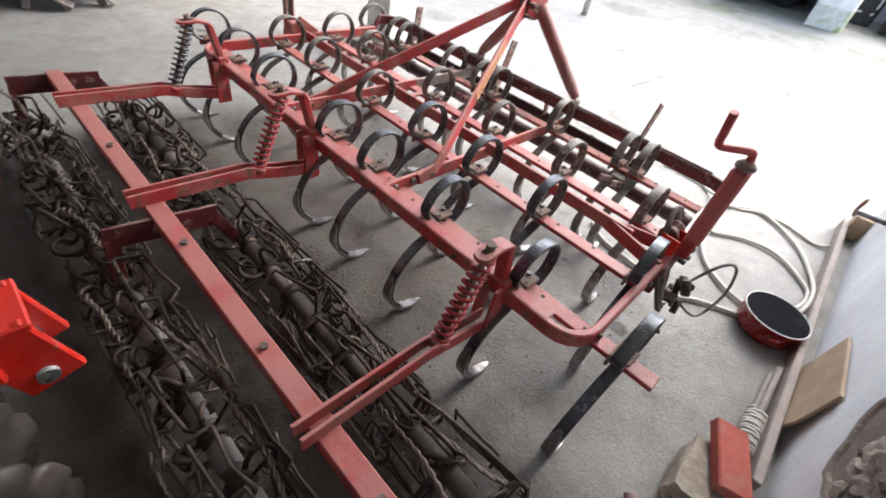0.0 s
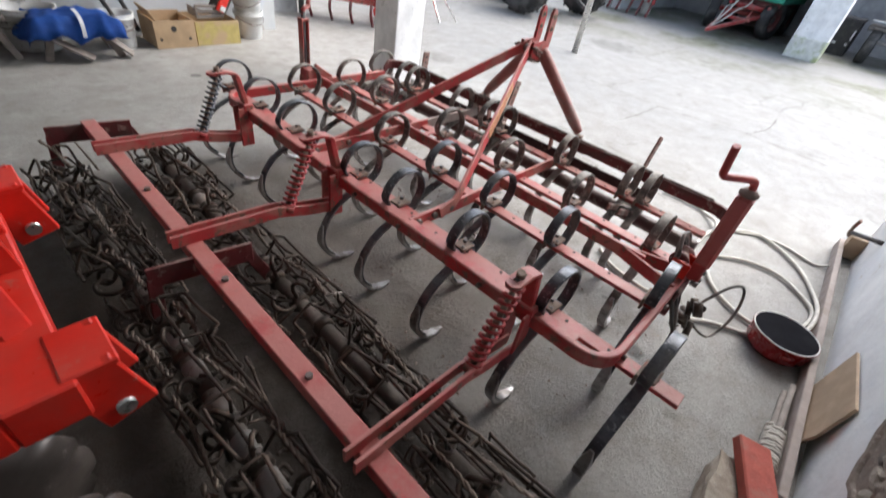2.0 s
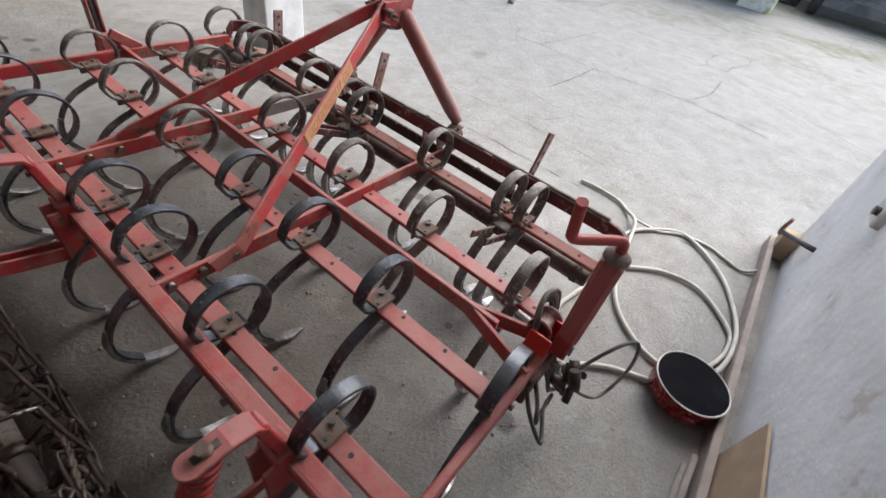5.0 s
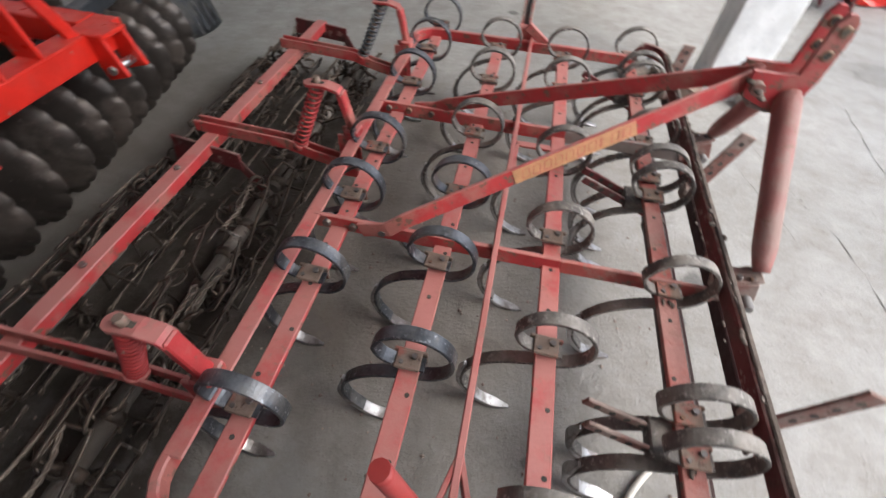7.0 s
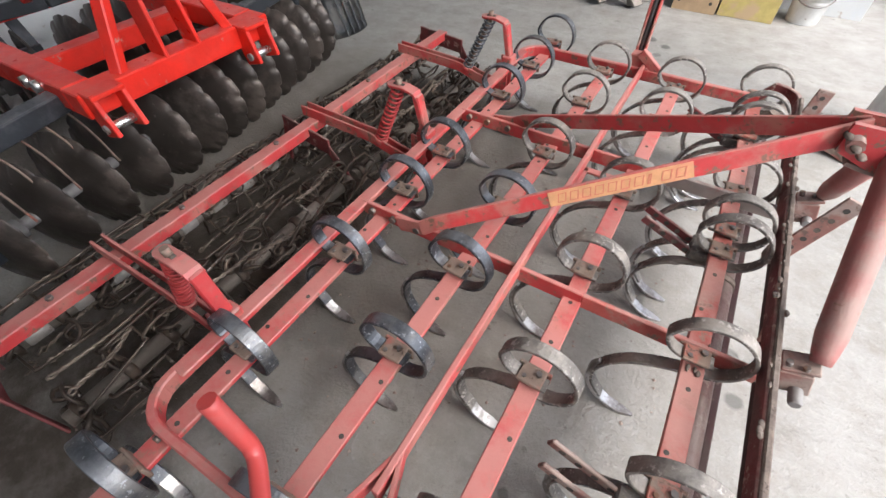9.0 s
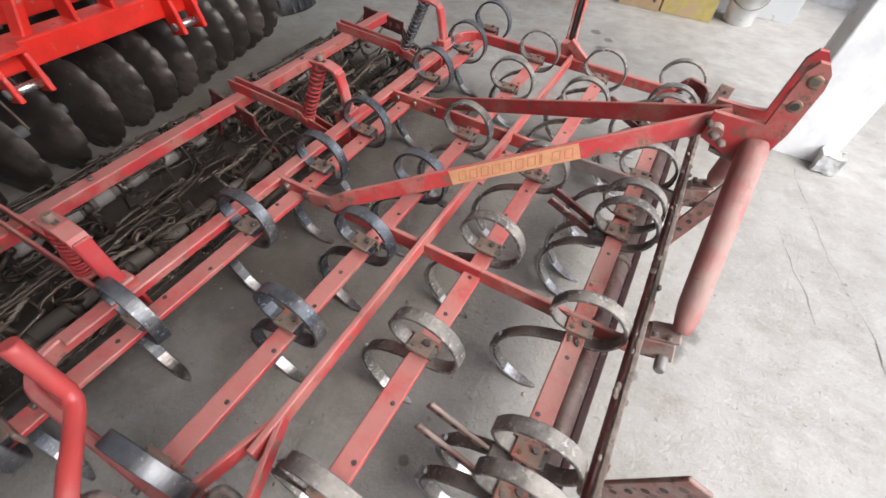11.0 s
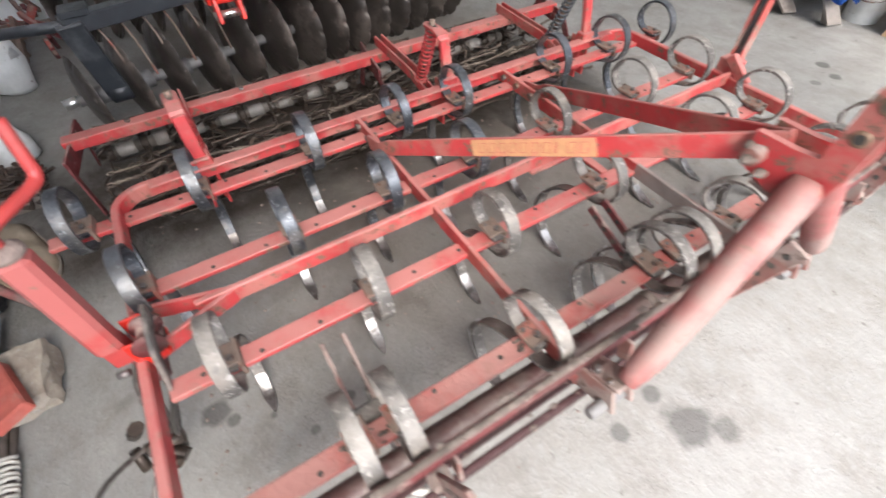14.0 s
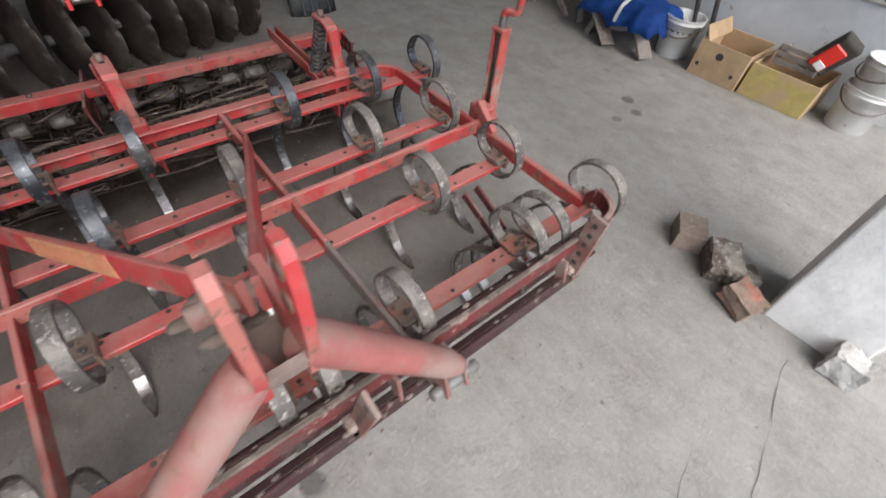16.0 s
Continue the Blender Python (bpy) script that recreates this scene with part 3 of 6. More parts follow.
loop = rounded_loop(0.0, 1.435, -0.985, 1.685, 0.11, 0.488)
side_far = [V(1.29, 1.685, 0.488), *[p for p in loop if p.x < 1.29 and p.y > 0], *[p for p in loop if p.x < 1.29 and p.y < 0], V(1.29, -0.985, 0.488)]
part("frame", strip(nb(), side_far, (0, 0, 1), 0.062, 0.028), M_RED, cult, "bent red flat-bar frame, paint rubbed pink")
front_pts = [p + V(0, 0, 0.075) for p in (V(1.29, -0.985, 0.445), *[p for p in loop if p.x > 1.29 and p.y < 0], *[p for p in loop if p.x > 1.29 and p.y > 0], V(1.29, 1.685, 0.445))]
part("front_frame", strip(nb(), front_pts, (0, 0, 1), 0.066, 0.022), M_REDDARK, cult, "grimy dark red front bar, bent at its ends")
part("front_flange", bar(nb(), (1.44, -0.87, 0.599), (1.44, 1.57, 0.599), 0.018, 0.010, 0.004), M_DARKMUD, cult, "front bar's upper edge caked with dry mud")
part("rear_flange", bar(nb(), (0.018, -0.86, 0.515), (0.018, 1.57, 0.515), 0.05, 0.01), M_RED, cult)

TINE_BARS = ((0.112, -1.215, 1.86, M_RED), (0.505, -1.0, 1.66, M_RED), (0.893, -0.95, 1.66, M_RED), (1.285, -0.93, 1.84, M_REDMUD))
for x, y0, y1, m in TINE_BARS:
    b = nb()
    bar(b, (x, y0, ZB - 0.012), (x, y1, ZB - 0.012), 0.064, 0.02, 0.003)
    part("tine_bar", b, m, cult, "flat red bar that carries the tines")
    # rivet holes, near-black discs that paint the shade in them
    r2 = random.Random(int(x * 1000))
    for i in range(int((y1 - y0) / 0.17)):
        y = y0 + 0.09 + i * 0.17 + r2.uniform(-0.02, 0.02)
        hx = x + r2.choice((-0.016, 0.0, 0.014))
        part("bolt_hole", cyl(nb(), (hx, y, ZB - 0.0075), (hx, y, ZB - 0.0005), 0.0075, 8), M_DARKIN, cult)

for y, m in ((0.0, M_RED), (0.8, M_RED)):
    part("crossbar", bar(nb(), (0.02, y, 0.49), (0.92, y, 0.482), 0.018, 0.064, 0.003), m, cult, "upright red flat crossbar")
    part("crossbar_front", bar(nb(), (0.92, y, 0.482), (1.45, y, 0.478), 0.017, 0.062, 0.003), M_REDMUD if y < 0.5 else M_GREYBAR, cult, "muddy crossbar end" if y < 0.5 else "crossbar end rubbed bare and grey")
    for x in (0.07, 0.17, 0.28):
        part("bolt", cyl(nb(), (x, y - 0.026, 0.495), (x, y + 0.026, 0.495), 0.015, 6), M_BOLT, cult)
mid = nb()
bar(mid, (0.69, -0.82, 0.508), (0.69, 1.7, 0.508), 0.02, 0.06, 0.003)
part("middle_bar", mid, M_RED, cult, "long red bar between the two cranks")
for x in (0.61, 0.79):
    part("fork", bar(nb(), (0.69, -0.70, 0.504), (x, -0.985, 0.5), 0.014, 0.06, 0.002), M_RED, cult)

# tines
PROFILE = [(0.045, 0.012), (-0.03, 0.012), (-0.078, 0.032), (-0.102, 0.075)]
for a in range(160, -106, -19):
    PROFILE.append((0.012 + 0.114 * math.cos(radians(a)), 0.066 + 0.114 * math.sin(radians(a))))
PROFILE += [(-0.07, -0.078), (-0.15, -0.122), (-0.212, -0.195), (-0.236, -0.275), (-0.222, -0.35), (-0.176, -0.412)]
TIPS = [(-0.226, -0.21), (-0.247, -0.285), (-0.231, -0.354), (-0.187, -0.418), (-0.125, -0.459), (-0.04, -0.477)]
tine_mesh = strip(nb(), spline([V(x, 0, z) for x, z in PROFILE], 3), (0, 1, 0), 0.043, 0.0115)
share = strip(nb(), spline([V(x, 0.0, z) for x, z in TIPS], 4), (0, 1, 0), 0.043, 0.018)
for v in share.verts:
    v.co.y *= max(0.22, min(1.0, (-0.035 - v.co.x) / 0.075 + 0.22)) if v.co.z < -0.4 else max(0.4, min(1.0, (-0.19 - v.co.z) / 0.06))
clampb = nb()
box(clampb, (-0.005, 0, 0.023), (0.075, 0.058, 0.012), None, 0.003)
box(clampb, (-0.005, 0.03, 0.0), (0.10, 0.012, 0.055), None, 0.003)
boltb = cyl(nb(), (0.012, 0.01, 0.026), (0.012, 0.01, 0.04), 0.0095, 6)
boltc = cyl(nb(), (-0.024, -0.012, 0.026), (-0.024, -0.012, 0.034), 0.007, 6)
proto = part("tine", tine_mesh, M_TINE, cult, "dark spring steel S-shaped tine")
for s_bm, nm, mm, lab in ((share, "share", M_SHARE, "polished steel share tip"), (clampb, "clamp", M_CLAMP, "rusty clamp plate"), (boltb, "bolt", M_BOLT, ""), (boltc, "bolt", M_BOLT, "")):
    part(nm, s_bm, mm, proto, lab)
mud_mesh = proto.data.copy()
mud_mesh.materials.clear()
mud_mesh.materials.append(M_TINEMUD)
ROWS = ((0.112, (-1.10, -0.70, -0.255, 0.15, 0.462, 1.055, 1.455, 1.815)),
        (0.505, (-0.955, -0.48, -0.105, 0.27, 0.69, 1.20, 1.60)),
        (0.893, (-0.79, -0.345, 0.113, 0.59, 1.22, 1.60)),
        (1.285, (-0.575, -0.465, -0.035, 0.45, 0.57, 0.84, 1.30, 1.41, 1.725)))
first = True
for x, ys in ROWS:
    for y in ys:
        m = pose(x * U, y * U, ZB * U, 0, rnd.uniform(-1.5, 1.5), rnd.uniform(-3, 3))
        if first:
            proto.matrix_basis = m
            first = False
            continue
        t = copy_thing(proto, m)
        if x > 0.8 or (x > 0.4 and y > 0.4):
            t.data = mud_mesh
            t["label"] = "mud-grey spring steel S-shaped tine"

# bolt heads along the frame
for x, y, z in ((-0.016, -0.45, 0.488), (-0.016, 0.02, 0.488), (-0.016, 0.33, 0.488), (-0.016, 0.80, 0.488), (-0.016, 1.2, 0.488)):
    part("bolt", cyl(nb(), (x, y, z), (x - 0.014, y, z), 0.011, 6), M_BOLT, cult)
for x in (0.112, 0.505, 0.69, 0.893):
    for y, d in ((1.698, 1), (-0.998, -1)):
        part("bolt", cyl(nb(), (x, y, 0.49), (x, y + d * 0.014, 0.49), 0.011, 6), M_BOLT, cult)
for y in (-0.9, -0.35, 0.2, 0.95, 1.45):
    part("bolt", cyl(nb(), (-0.705, y, 0.409), (-0.705, y, 0.423), 0.013, 6), M_BOLT, cult)

# clods of dried mud round the front clamps
def clod(c, r, seed):
    b = nb()
    bmesh.ops.create_icosphere(b, subdivisions=2, radius=r)
    for v in b.verts:
        v.co *= 1 + 0.25 * noise.noise(v.co / r * 0.9 + V(seed, 0, 3))
        v.co.y *= 1.9
        v.co.z *= 0.6
        v.co += Vector(c)
    part("mud_clod", b, M_DARKMUD, cult, "clod of dried mud", smooth=True)


# hitch tower
def feet(y, s):
    b = nb()
    bar(b, (1.435, y - 0.022 * s, 0.495), (1.555, y - 0.022 * s, 0.535), 0.012, 0.085, 0.003)
    bar(b, (1.435, y + 0.042 * s, 0.495), (1.555, y + 0.042 * s, 0.535), 0.012, 0.085, 0.003)
    box(b, (1.51, y + 0.01 * s, 0.572), (0.085, 0.07, 0.012), Euler((0, -0.4, 0)).to_matrix(), 0.003)
    p = part("hitch_foot", b, M_FOOT, cult, "muddy red lower hitch bracket")
    part("hitch_pin", tube(nb(), [V(1.535, y - 0.078, 0.50), V(1.535, y - 0.07, 0.50), V(1.535, y + 0.07, 0.50), V(1.535, y + 0.078, 0.50)], 0.018, 12, radii=[0.013, 0.018, 0.018, 0.013]), M_AXLE, p)
    for dx in (-0.02, 0.02):
        part("bolt", cyl(nb(), (1.50 + dx, y - 0.015, 0.575), (1.50 + dx - 0.006, y - 0.015, 0.592), 0.009, 6), M_BOLT, p)


feet(0.02, 1)
feet(0.83, -1)
MC = 0.466
for y, s in ((0.03, -1), (0.825, 1)):
    a, c = V(1.54, y, 0.597), V(1.495, MC + s * 0.034, 1.0)
    d = (c - a)
    b = tube(nb(), [a, a + d * 0.06, a + d * 0.14, a + d * 0.86, a + d * 0.95, c], 0.045, 14, radii=[0.024, 0.03, 0.036, 0.039, 0.039, 0.034])
    part("tower_tube", b, M_REDRUB, cult, "round red hitch tower tube, paint rubbed")
for s in (-1, 1):
    y = MC + s * 0.039
    b = nb()
    prof = [(1.36, 0.975), (1.44, 0.945), (1.52, 0.93), (1.545, 1.05), (1.55, 1.18), (1.543, 1.215), (1.528, 1.235), (1.508, 1.235), (1.493, 1.21), (1.486, 1.06), (1.44, 1.055), (1.36, 1.055)]
    va = [b.verts.new((x, y - 0.009, z)) for x, z in prof]
    vb = [b.verts.new((x, y + 0.009, z)) for x, z in prof]
    b.faces.new(va)
    b.faces.new(vb[::-1])
    for i in range(len(prof)):
        b.faces.new((va[i], vb[i], vb[(i + 1) % len(prof)], va[(i + 1) % len(prof)]))
    bmesh.ops.recalc_face_normals(b, faces=b.faces)
    p = part("mast_plate", b, M_RED, cult, "red top link plate with two holes")
    for hx, hz in ((1.522, 1.192), (1.518, 1.125)):
        part("hole_bush", lathe(nb(), ((0.010, -0.0115), (0.0155, -0.0115), (0.017, -0.0095), (0.017, 0.0095), (0.0155, 0.0115), (0.010, 0.0115)), 16, Matrix.Translation((hx, y, hz)) @ Euler((radians(90), 0, 0)).to_matrix().to_4x4()), M_BUSH, p)
        part("hole", cyl(nb(), (hx, y - 0.0125, hz), (hx, y + 0.0125, hz), 0.010, 14), M_DARKIN, p)
b = nb()
strip(b, spline([V(1.40, MC, 0.945), V(1.47, MC, 0.935), V(1.51, MC, 0.95), V(1.525, MC, 1.0)], 4), (0, 1, 0), 0.09, 0.014)
part("mast_bridge", b, M_MUD, cult, "saddle between the mast plates, dusty")
part("mast_bolt", cyl(nb(), (1.385, MC - 0.08, 1.012), (1.385, MC + 0.08, 1.012), 0.021, 8), M_FOOT, cult)
for i, (dx, dy, dz) in enumerate(((0.0, -0.085, 0.0), (0.03, -0.06, -0.03), (-0.02, -0.05, 0.012), (0.02, 0.0, -0.045), (0.0, 0.085, 0.0))):
    clod((1.385 + dx, MC + dy, 1.012 + dz), 0.013, 60 + i)
# struts from the crossbars to the mast
near_s = strip(nb(), [V(0.20, -0.02, 0.495), V(0.30, -0.014, 0.515), V(0.355, 0.003, 0.553), V(1.41, MC - 0.0, 1.03)], (-0.36, 0.0, 0.93), 0.062, 0.014)
part("strut", near_s, M_RED, cult, "red flat strut with a yellowed sticker")
far_s = strip(nb(), [V(0.20, 0.82, 0.495), V(0.30, 0.815, 0.515), V(0.355, 0.797, 0.553), V(1.41, MC + 0.022, 1.025)], (-0.36, 0.0, 0.93), 0.062, 0.014)
part("strut", far_s, M_RED, cult, "red flat strut")
pa, pb = V(0.355, 0.003, 0.553), V(1.41, MC - 0.0, 1.03)
ax = (pb - pa).normalized()
sd = Vector((-0.36, 0.0, 0.93)).normalized()
nrm = ax.cross(sd).normalized()
if nrm.y > 0:
    nrm = -nrm
sd2 = nrm.cross(ax)
if sd2.z < 0:
    sd2 = -sd2


def on_strut(u, v, o):
    return pa + (pb - pa) * u + sd2 * v + nrm * (0.0075 + o)


stick = nb()
q = [on_strut(u, v, o) for o in (0.0, 0.002) for u, v in ((0.33, -0.027), (0.67, -0.027), (0.67, 0.027), (0.33, 0.027))]
vs = [stick.verts.new(p) for p in q]
for f in ((0, 1, 2, 3), (4, 5, 6, 7), (0, 1, 5, 4), (1, 2, 6, 5), (2, 3, 7, 6), (3, 0, 4, 7)):
    stick.faces.new([vs[i] for i in f])
bmesh.ops.recalc_face_normals(stick, faces=stick.faces)
sticker = part("sticker", stick, M_STICKER, cult, "yellowed maker's sticker with outlined marks")
for i in range(10):
    u0 = 0.35 + i * 0.031
    w = 0.022 if i % 10 != 7 else 0.008
    mk = nb()
    for (a0, b0, a1, b1) in ((0, -0.017, w, -0.0145), (0, 0.0145, w, 0.017), (0, -0.017, 0.003, 0.017), (w - 0.003, -0.017, w, 0.017)):
        q = [on_strut(u0 + a + 0.006 * (vv > 0), vv, o) for o in (0.002, 0.003) for a, vv in ((a0, b0), (a1, b0), (a1, b1), (a0, b1))]
        vs = [mk.verts.new(p) for p in q]
        for f in ((0, 1, 2, 3), (4, 5, 6, 7), (0, 1, 5, 4), (1, 2, 6, 5), (2, 3, 7, 6), (3, 0, 4, 7)):
            mk.faces.new([vs[k] for k in f])
    bmesh.ops.recalc_face_normals(mk, faces=mk.faces)
    part("sticker_mark", mk, M_STICKINK, sticker)

# levelling board and its perforated adjusters
part("front_tube", tube(nb(), [V(1.345, -0.92, 0.345), V(1.345, -0.91, 0.345), V(1.345, 1.73, 0.345), V(1.345, 1.74, 0.345)], 0.042, 16, radii=[0.037, 0.042, 0.042, 0.037]), M_TUBEMUD, cult, "thick dark red tube smeared with mud")
for y in (-0.88, 0.43, 1.28):
    part("tube_ring", cyl(nb(), (1.345, y, 0.345), (1.345, y + 0.03, 0.345), 0.047, 16), M_DARKMUD, cult)
# added dark strip that stands for the shaded gap behind the front bar
part("inner_strip", bar(nb(), (1.404, -0.90, 0.318), (1.404, 1.70, 0.318), 0.026, 0.012, 0.003), M_SLOT, cult)
part("levelling_board", bar(nb(), (1.472, -0.50, 0.435), (1.472, 1.46, 0.435), 0.016, 0.062, 0.005), M_SLOT, cult, "levelling board caked with dark mud")
for y in (-0.40, 0.16, 0.70, 1.36):
    part("board_hanger", bar(nb(), (1.448, y, 0.54), (1.466, y, 0.45), 0.012, 0.04, 0.003, up=(1, 0, 0)), M_FOOT, cult)


def perforated(p, q, w, parent, n=6, material=M_REDMUD):
    o = part("adjuster", bar(nb(), p, q, 0.012, w, 0.003, up=(1, 0, 0.0)), material, parent, "perforated red adjuster bar")
    p, q = Vector(p), Vector(q)
    for i in range(n):
        c = p + (q - p) * ((i + 0.8) / (n + 0.6))
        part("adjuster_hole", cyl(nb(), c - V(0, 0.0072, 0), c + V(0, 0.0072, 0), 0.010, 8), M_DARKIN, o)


for y in (-0.445, 0.575, 1.415):
    perforated((1.458, y, 0.43), (1.48 if y > 1 else 1.585 if y < 0 else 1.55, y, 0.72 if y > 1 else 0.755), 0.062, cult, 6, M_FOOT)
    part("adjuster_clip", box(nb(), (1.455, y, 0.455), (0.05, 0.055, 0.06), None, 0.008), M_MUD, cult)
for y in (-0.52, 0.50, 1.36):
    for s in (-0.032, 0.032):
        perforated((1.31, y + s, 0.38), (1.0, y + s, 0.51), 0.034, cult, 6, M_FOOT if y < 0 else M_REDDARK)
    part("adjuster_clip", box(nb(), (1.24, y, 0.43), (0.1, 0.1, 0.05), None, 0.006), M_TINEMUD, cult)
b = nb()
bar(b, (0.70, 0.44, 0.475), (0.70, 0.70, 0.475), 0.035, 0.012, 0.002)
bar(b, (0.68, 0.69, 0.475), (0.86, 0.69, 0.475), 0.035, 0.012, 0.002)
part("bracket", b, M_RED, cult, "small red hooked bracket")

for i in range(90):
    x, z = ((1.285, ZB + 0.002), (1.437, 0.601), (1.300, ZB + 0.004), (1.439, 0.602), (1.472, 0.466))[i % 5]
    yy = rnd.choice((-0.575, -0.465, -0.035, 0.45, 0.57, 0.84, 1.30, 1.41)) + rnd.uniform(-0.07, 0.07) if i % 5 in (0, 2) else rnd.uniform(-0.48, 1.44)
    clod((x + rnd.uniform(-0.02, 0.02), yy, z), rnd.uniform(0.003, 0.008), i)

# near crank
def crank(x, y, z0, z1, open_sides):
    b = nb()
    if open_sides:
        for s in (-1, 1):
            bar(b, (x + s * 0.023, y, z0), (x + s * 0.023, y, z1), 0.012, 0.05, 0.004, up=(0, 1, 0))
        box(b, (x, y, z1), (0.064, 0.056, 0.016), None, 0.004)
        box(b, (x, y, z0 + 0.03), (0.07, 0.06, 0.10), None, 0.004)
        o = part("crank_post", b, M_REDMUD, cult, "slotted red upright of the far crank")
        part("spindle", cyl(nb(), (x, y, z0), (x, y, z1 + 0.05), 0.015, 10), M_ENGINE, o)
    else:
        bar(b, (x + 0.02, y, z0), (x, y, z1), 0.062, 0.062, 0.012, up=(0, 1, 0))
        o = part("crank_post", b, M_REDCLEAN, cult, "square red tube of the depth crank")
        part("collar", lathe(nb(), ((0.030, 0), (0.035, 0.004), (0.035, 0.016), (0.026, 0.022), (0.02, 0.03)), 16, Matrix.Translation((x, y, z1))), M_MUD, o, "muddy collar")
    return o


post = crank(0.745, -1.018, 0.585, 0.935, False)
hp = spline([V(0.745, -1.018, 0.95), V(0.742, -1.016, 0.985), V(0.725, -1.0, 1.0), V(0.645, -0.935, 1.005), V(0.622, -0.92, 1.018), V(0.612, -0.918, 1.045), V(0.588, -0.915, 1.13)], 4)
part("crank_handle", tube(nb(), hp, 0.0138, 10), M_REDCLEAN, post, "bent red crank handle")
post2 = crank(0.64, 1.79, 0.44, 0.885, True)
hp2 = spline([V(0.64, 1.79, 0.9), V(0.64, 1.79, 0.935), V(0.648, 1.792, 0.952), V(0.682, 1.805, 0.956), V(0.692, 1.81, 0.97), V(0.70, 1.815, 1.06)], 4)
part("crank_handle", tube(nb(), hp2, 0.0145, 10), M_RED, post2, "bent red crank handle")
b = nb()
box(b, (0.69, -0.99, 0.44), (0.17, 0.05, 0.14), None, 0.006)
box(b, (0.74, -0.95, 0.50), (0.08, 0.07, 0.05), None, 0.006)
part("crank_bracket", b, M_REDDARK, cult)
part("crank_sleeve", box(nb(), (0.757, -1.015, 0.56), (0.056, 0.056, 0.09), None, 0.006), M_REDCLEAN, cult)
b = nb()
for dx in (-0.045, 0.045):
    box(b, (0.745 + dx, -0.955, 0.545), (0.008, 0.075, 0.10), None, 0.002)
box(b, (0.745, -0.955, 0.50), (0.09, 0.085, 0.012), None, 0.003)
part("crank_fork", b, M_NEWRED, cult, "bright red fork of the depth crank")
part("crank_spool", lathe(nb(), ((0.016, -0.034), (0.034, -0.034), (0.034, -0.026), (0.022, -0.02), (0.022, 0.02), (0.034, 0.026), (0.034, 0.034), (0.016, 0.034)), 16, Matrix.Translation((0.768, -0.937, 0.575)) @ Matrix.Scale(1.2, 4) @ Euler((0, radians(90), 0)).to_matrix().to_4x4()), M_REDDARK, cult, "greasy dark spool")
for dx, dz in ((-0.05, 0.53), (0.05, 0.50), (0.0, 0.57)):
    part("bolt", cyl(nb(), (0.745 + dx, -1.05, dz), (0.745 + dx, -1.02, dz), 0.012, 6), M_BOLT, cult)
b = nb()
box(b, (0.655, 1.735, 0.52), (0.10, 0.07, 0.12), None, 0.006)
bar(b, (0.655, 1.70, 0.60), (0.78, 1.69, 0.51), 0.03, 0.05, 0.004)
part("crank_bracket", b, M_RED, cult)

# roller arms with springs
for y in (-0.655, 0.50, 1.40):
    arm = nb()
    for s in (-0.022, 0.022):
        strip(arm, [V(-0.02, y + s, 0.345), V(-0.20, y + s, 0.38), V(-0.33, y + s, 0.418), V(-0.78, y + s, 0.438)], (0, 0, 1), 0.055, 0.012)
    a = part("roller_arm", arm, M_RED, cult, "double red roller arm")
    cap = strip(nb(), [V(-0.035, y, 0.70), V(-0.05, y, 0.722), V(-0.10, y, 0.735), V(-0.165, y, 0.732)], (0, 1, 0), 0.056, 0.014)
    cyl(cap, (-0.165, y, 0.725), (-0.165, y, 0.7385), 0.028, 16)
    bracket = part("spring_bracket", cap, M_RED, cult, "red spring bracket on the rear frame bar")
    part("slot", box(nb(), (-0.135, y, 0.741), (0.055, 0.018, 0.004), None, 0.0015), M_DARKIN, bracket)
    for s in (-0.031, 0.031):
        part("lug", bar(nb(), (-0.03, y + s, 0.30), (-0.03, y + s, 0.53), 0.012, 0.075, 0.003, up=(1, 0, 0)), M_RED, bracket)
    part("bracket_arm", bar(nb(), (0.0, y, 0.52), (-0.042, y, 0.715), 0.05, 0.03, 0.005, up=(1, 0, 0)), M_RED, bracket)
    part("bracket_foot", box(nb(), (-0.005, y, 0.527), (0.06, 0.08, 0.05), None, 0.006), M_RED, bracket)
    part("bolt", cyl(nb(), (-0.135, y, 0.735), (-0.14, y, 0.765), 0.015, 6), M_CLAMP, cult)
    top, low = V(-0.14, y, 0.72), V(-0.275, y, 0.42)
    dd = low - top
    e1 = V(0, 1, 0)
    e2 = dd.normalized().cross(e1)
    turns = 12
    pts = [top + dd * (i / (turns * 10)) + 0.027 * (math.cos(i * math.tau / 10) * e1 + math.sin(i * math.tau / 10) * e2) for i in range(turns * 10 + 1)]
    sp = part("spring", tube(nb(), pts, 0.0063, 6), M_DRILL if y < 1.2 else M_TINE, a, "coil spring")
    part("spring_rod", cyl(nb(), top - dd * 0.05, low + dd * 0.15, 0.012, 8), M_CLAMP, sp)
    part("spring_seat", cyl(nb(), low - dd * 0.02, low + dd * 0.06, 0.036, 12), M_RED, a)

# roller carrier
part("roller_beam", bar(nb(), (-0.705, -1.19, 0.383), (-0.705, 1.82, 0.383), 0.068, 0.055, 0.004), M_RED, cult, "long red beam over the rollers, paint rubbed pink")
XR = (-0.91, -0.44)
for y in (-1.16, 0.40, 1.80):
    b = nb()
    bar(b, (-0.90, y + 0.03, 0.352), (-0.52, y - 0.03, 0.352), 0.014, 0.095, 0.003)
    for x, xt, dy in ((XR[0], -0.88, 0.03), (XR[1], -0.54, -0.03)):
        bar(b, (xt, y + dy, 0.35), (x, y, 0.13), 0.05, 0.010, 0.003, up=(0, 1, 0))
    part("roller_bracket", b, M_REDDARK, cult, "dark red flat roller hanger")


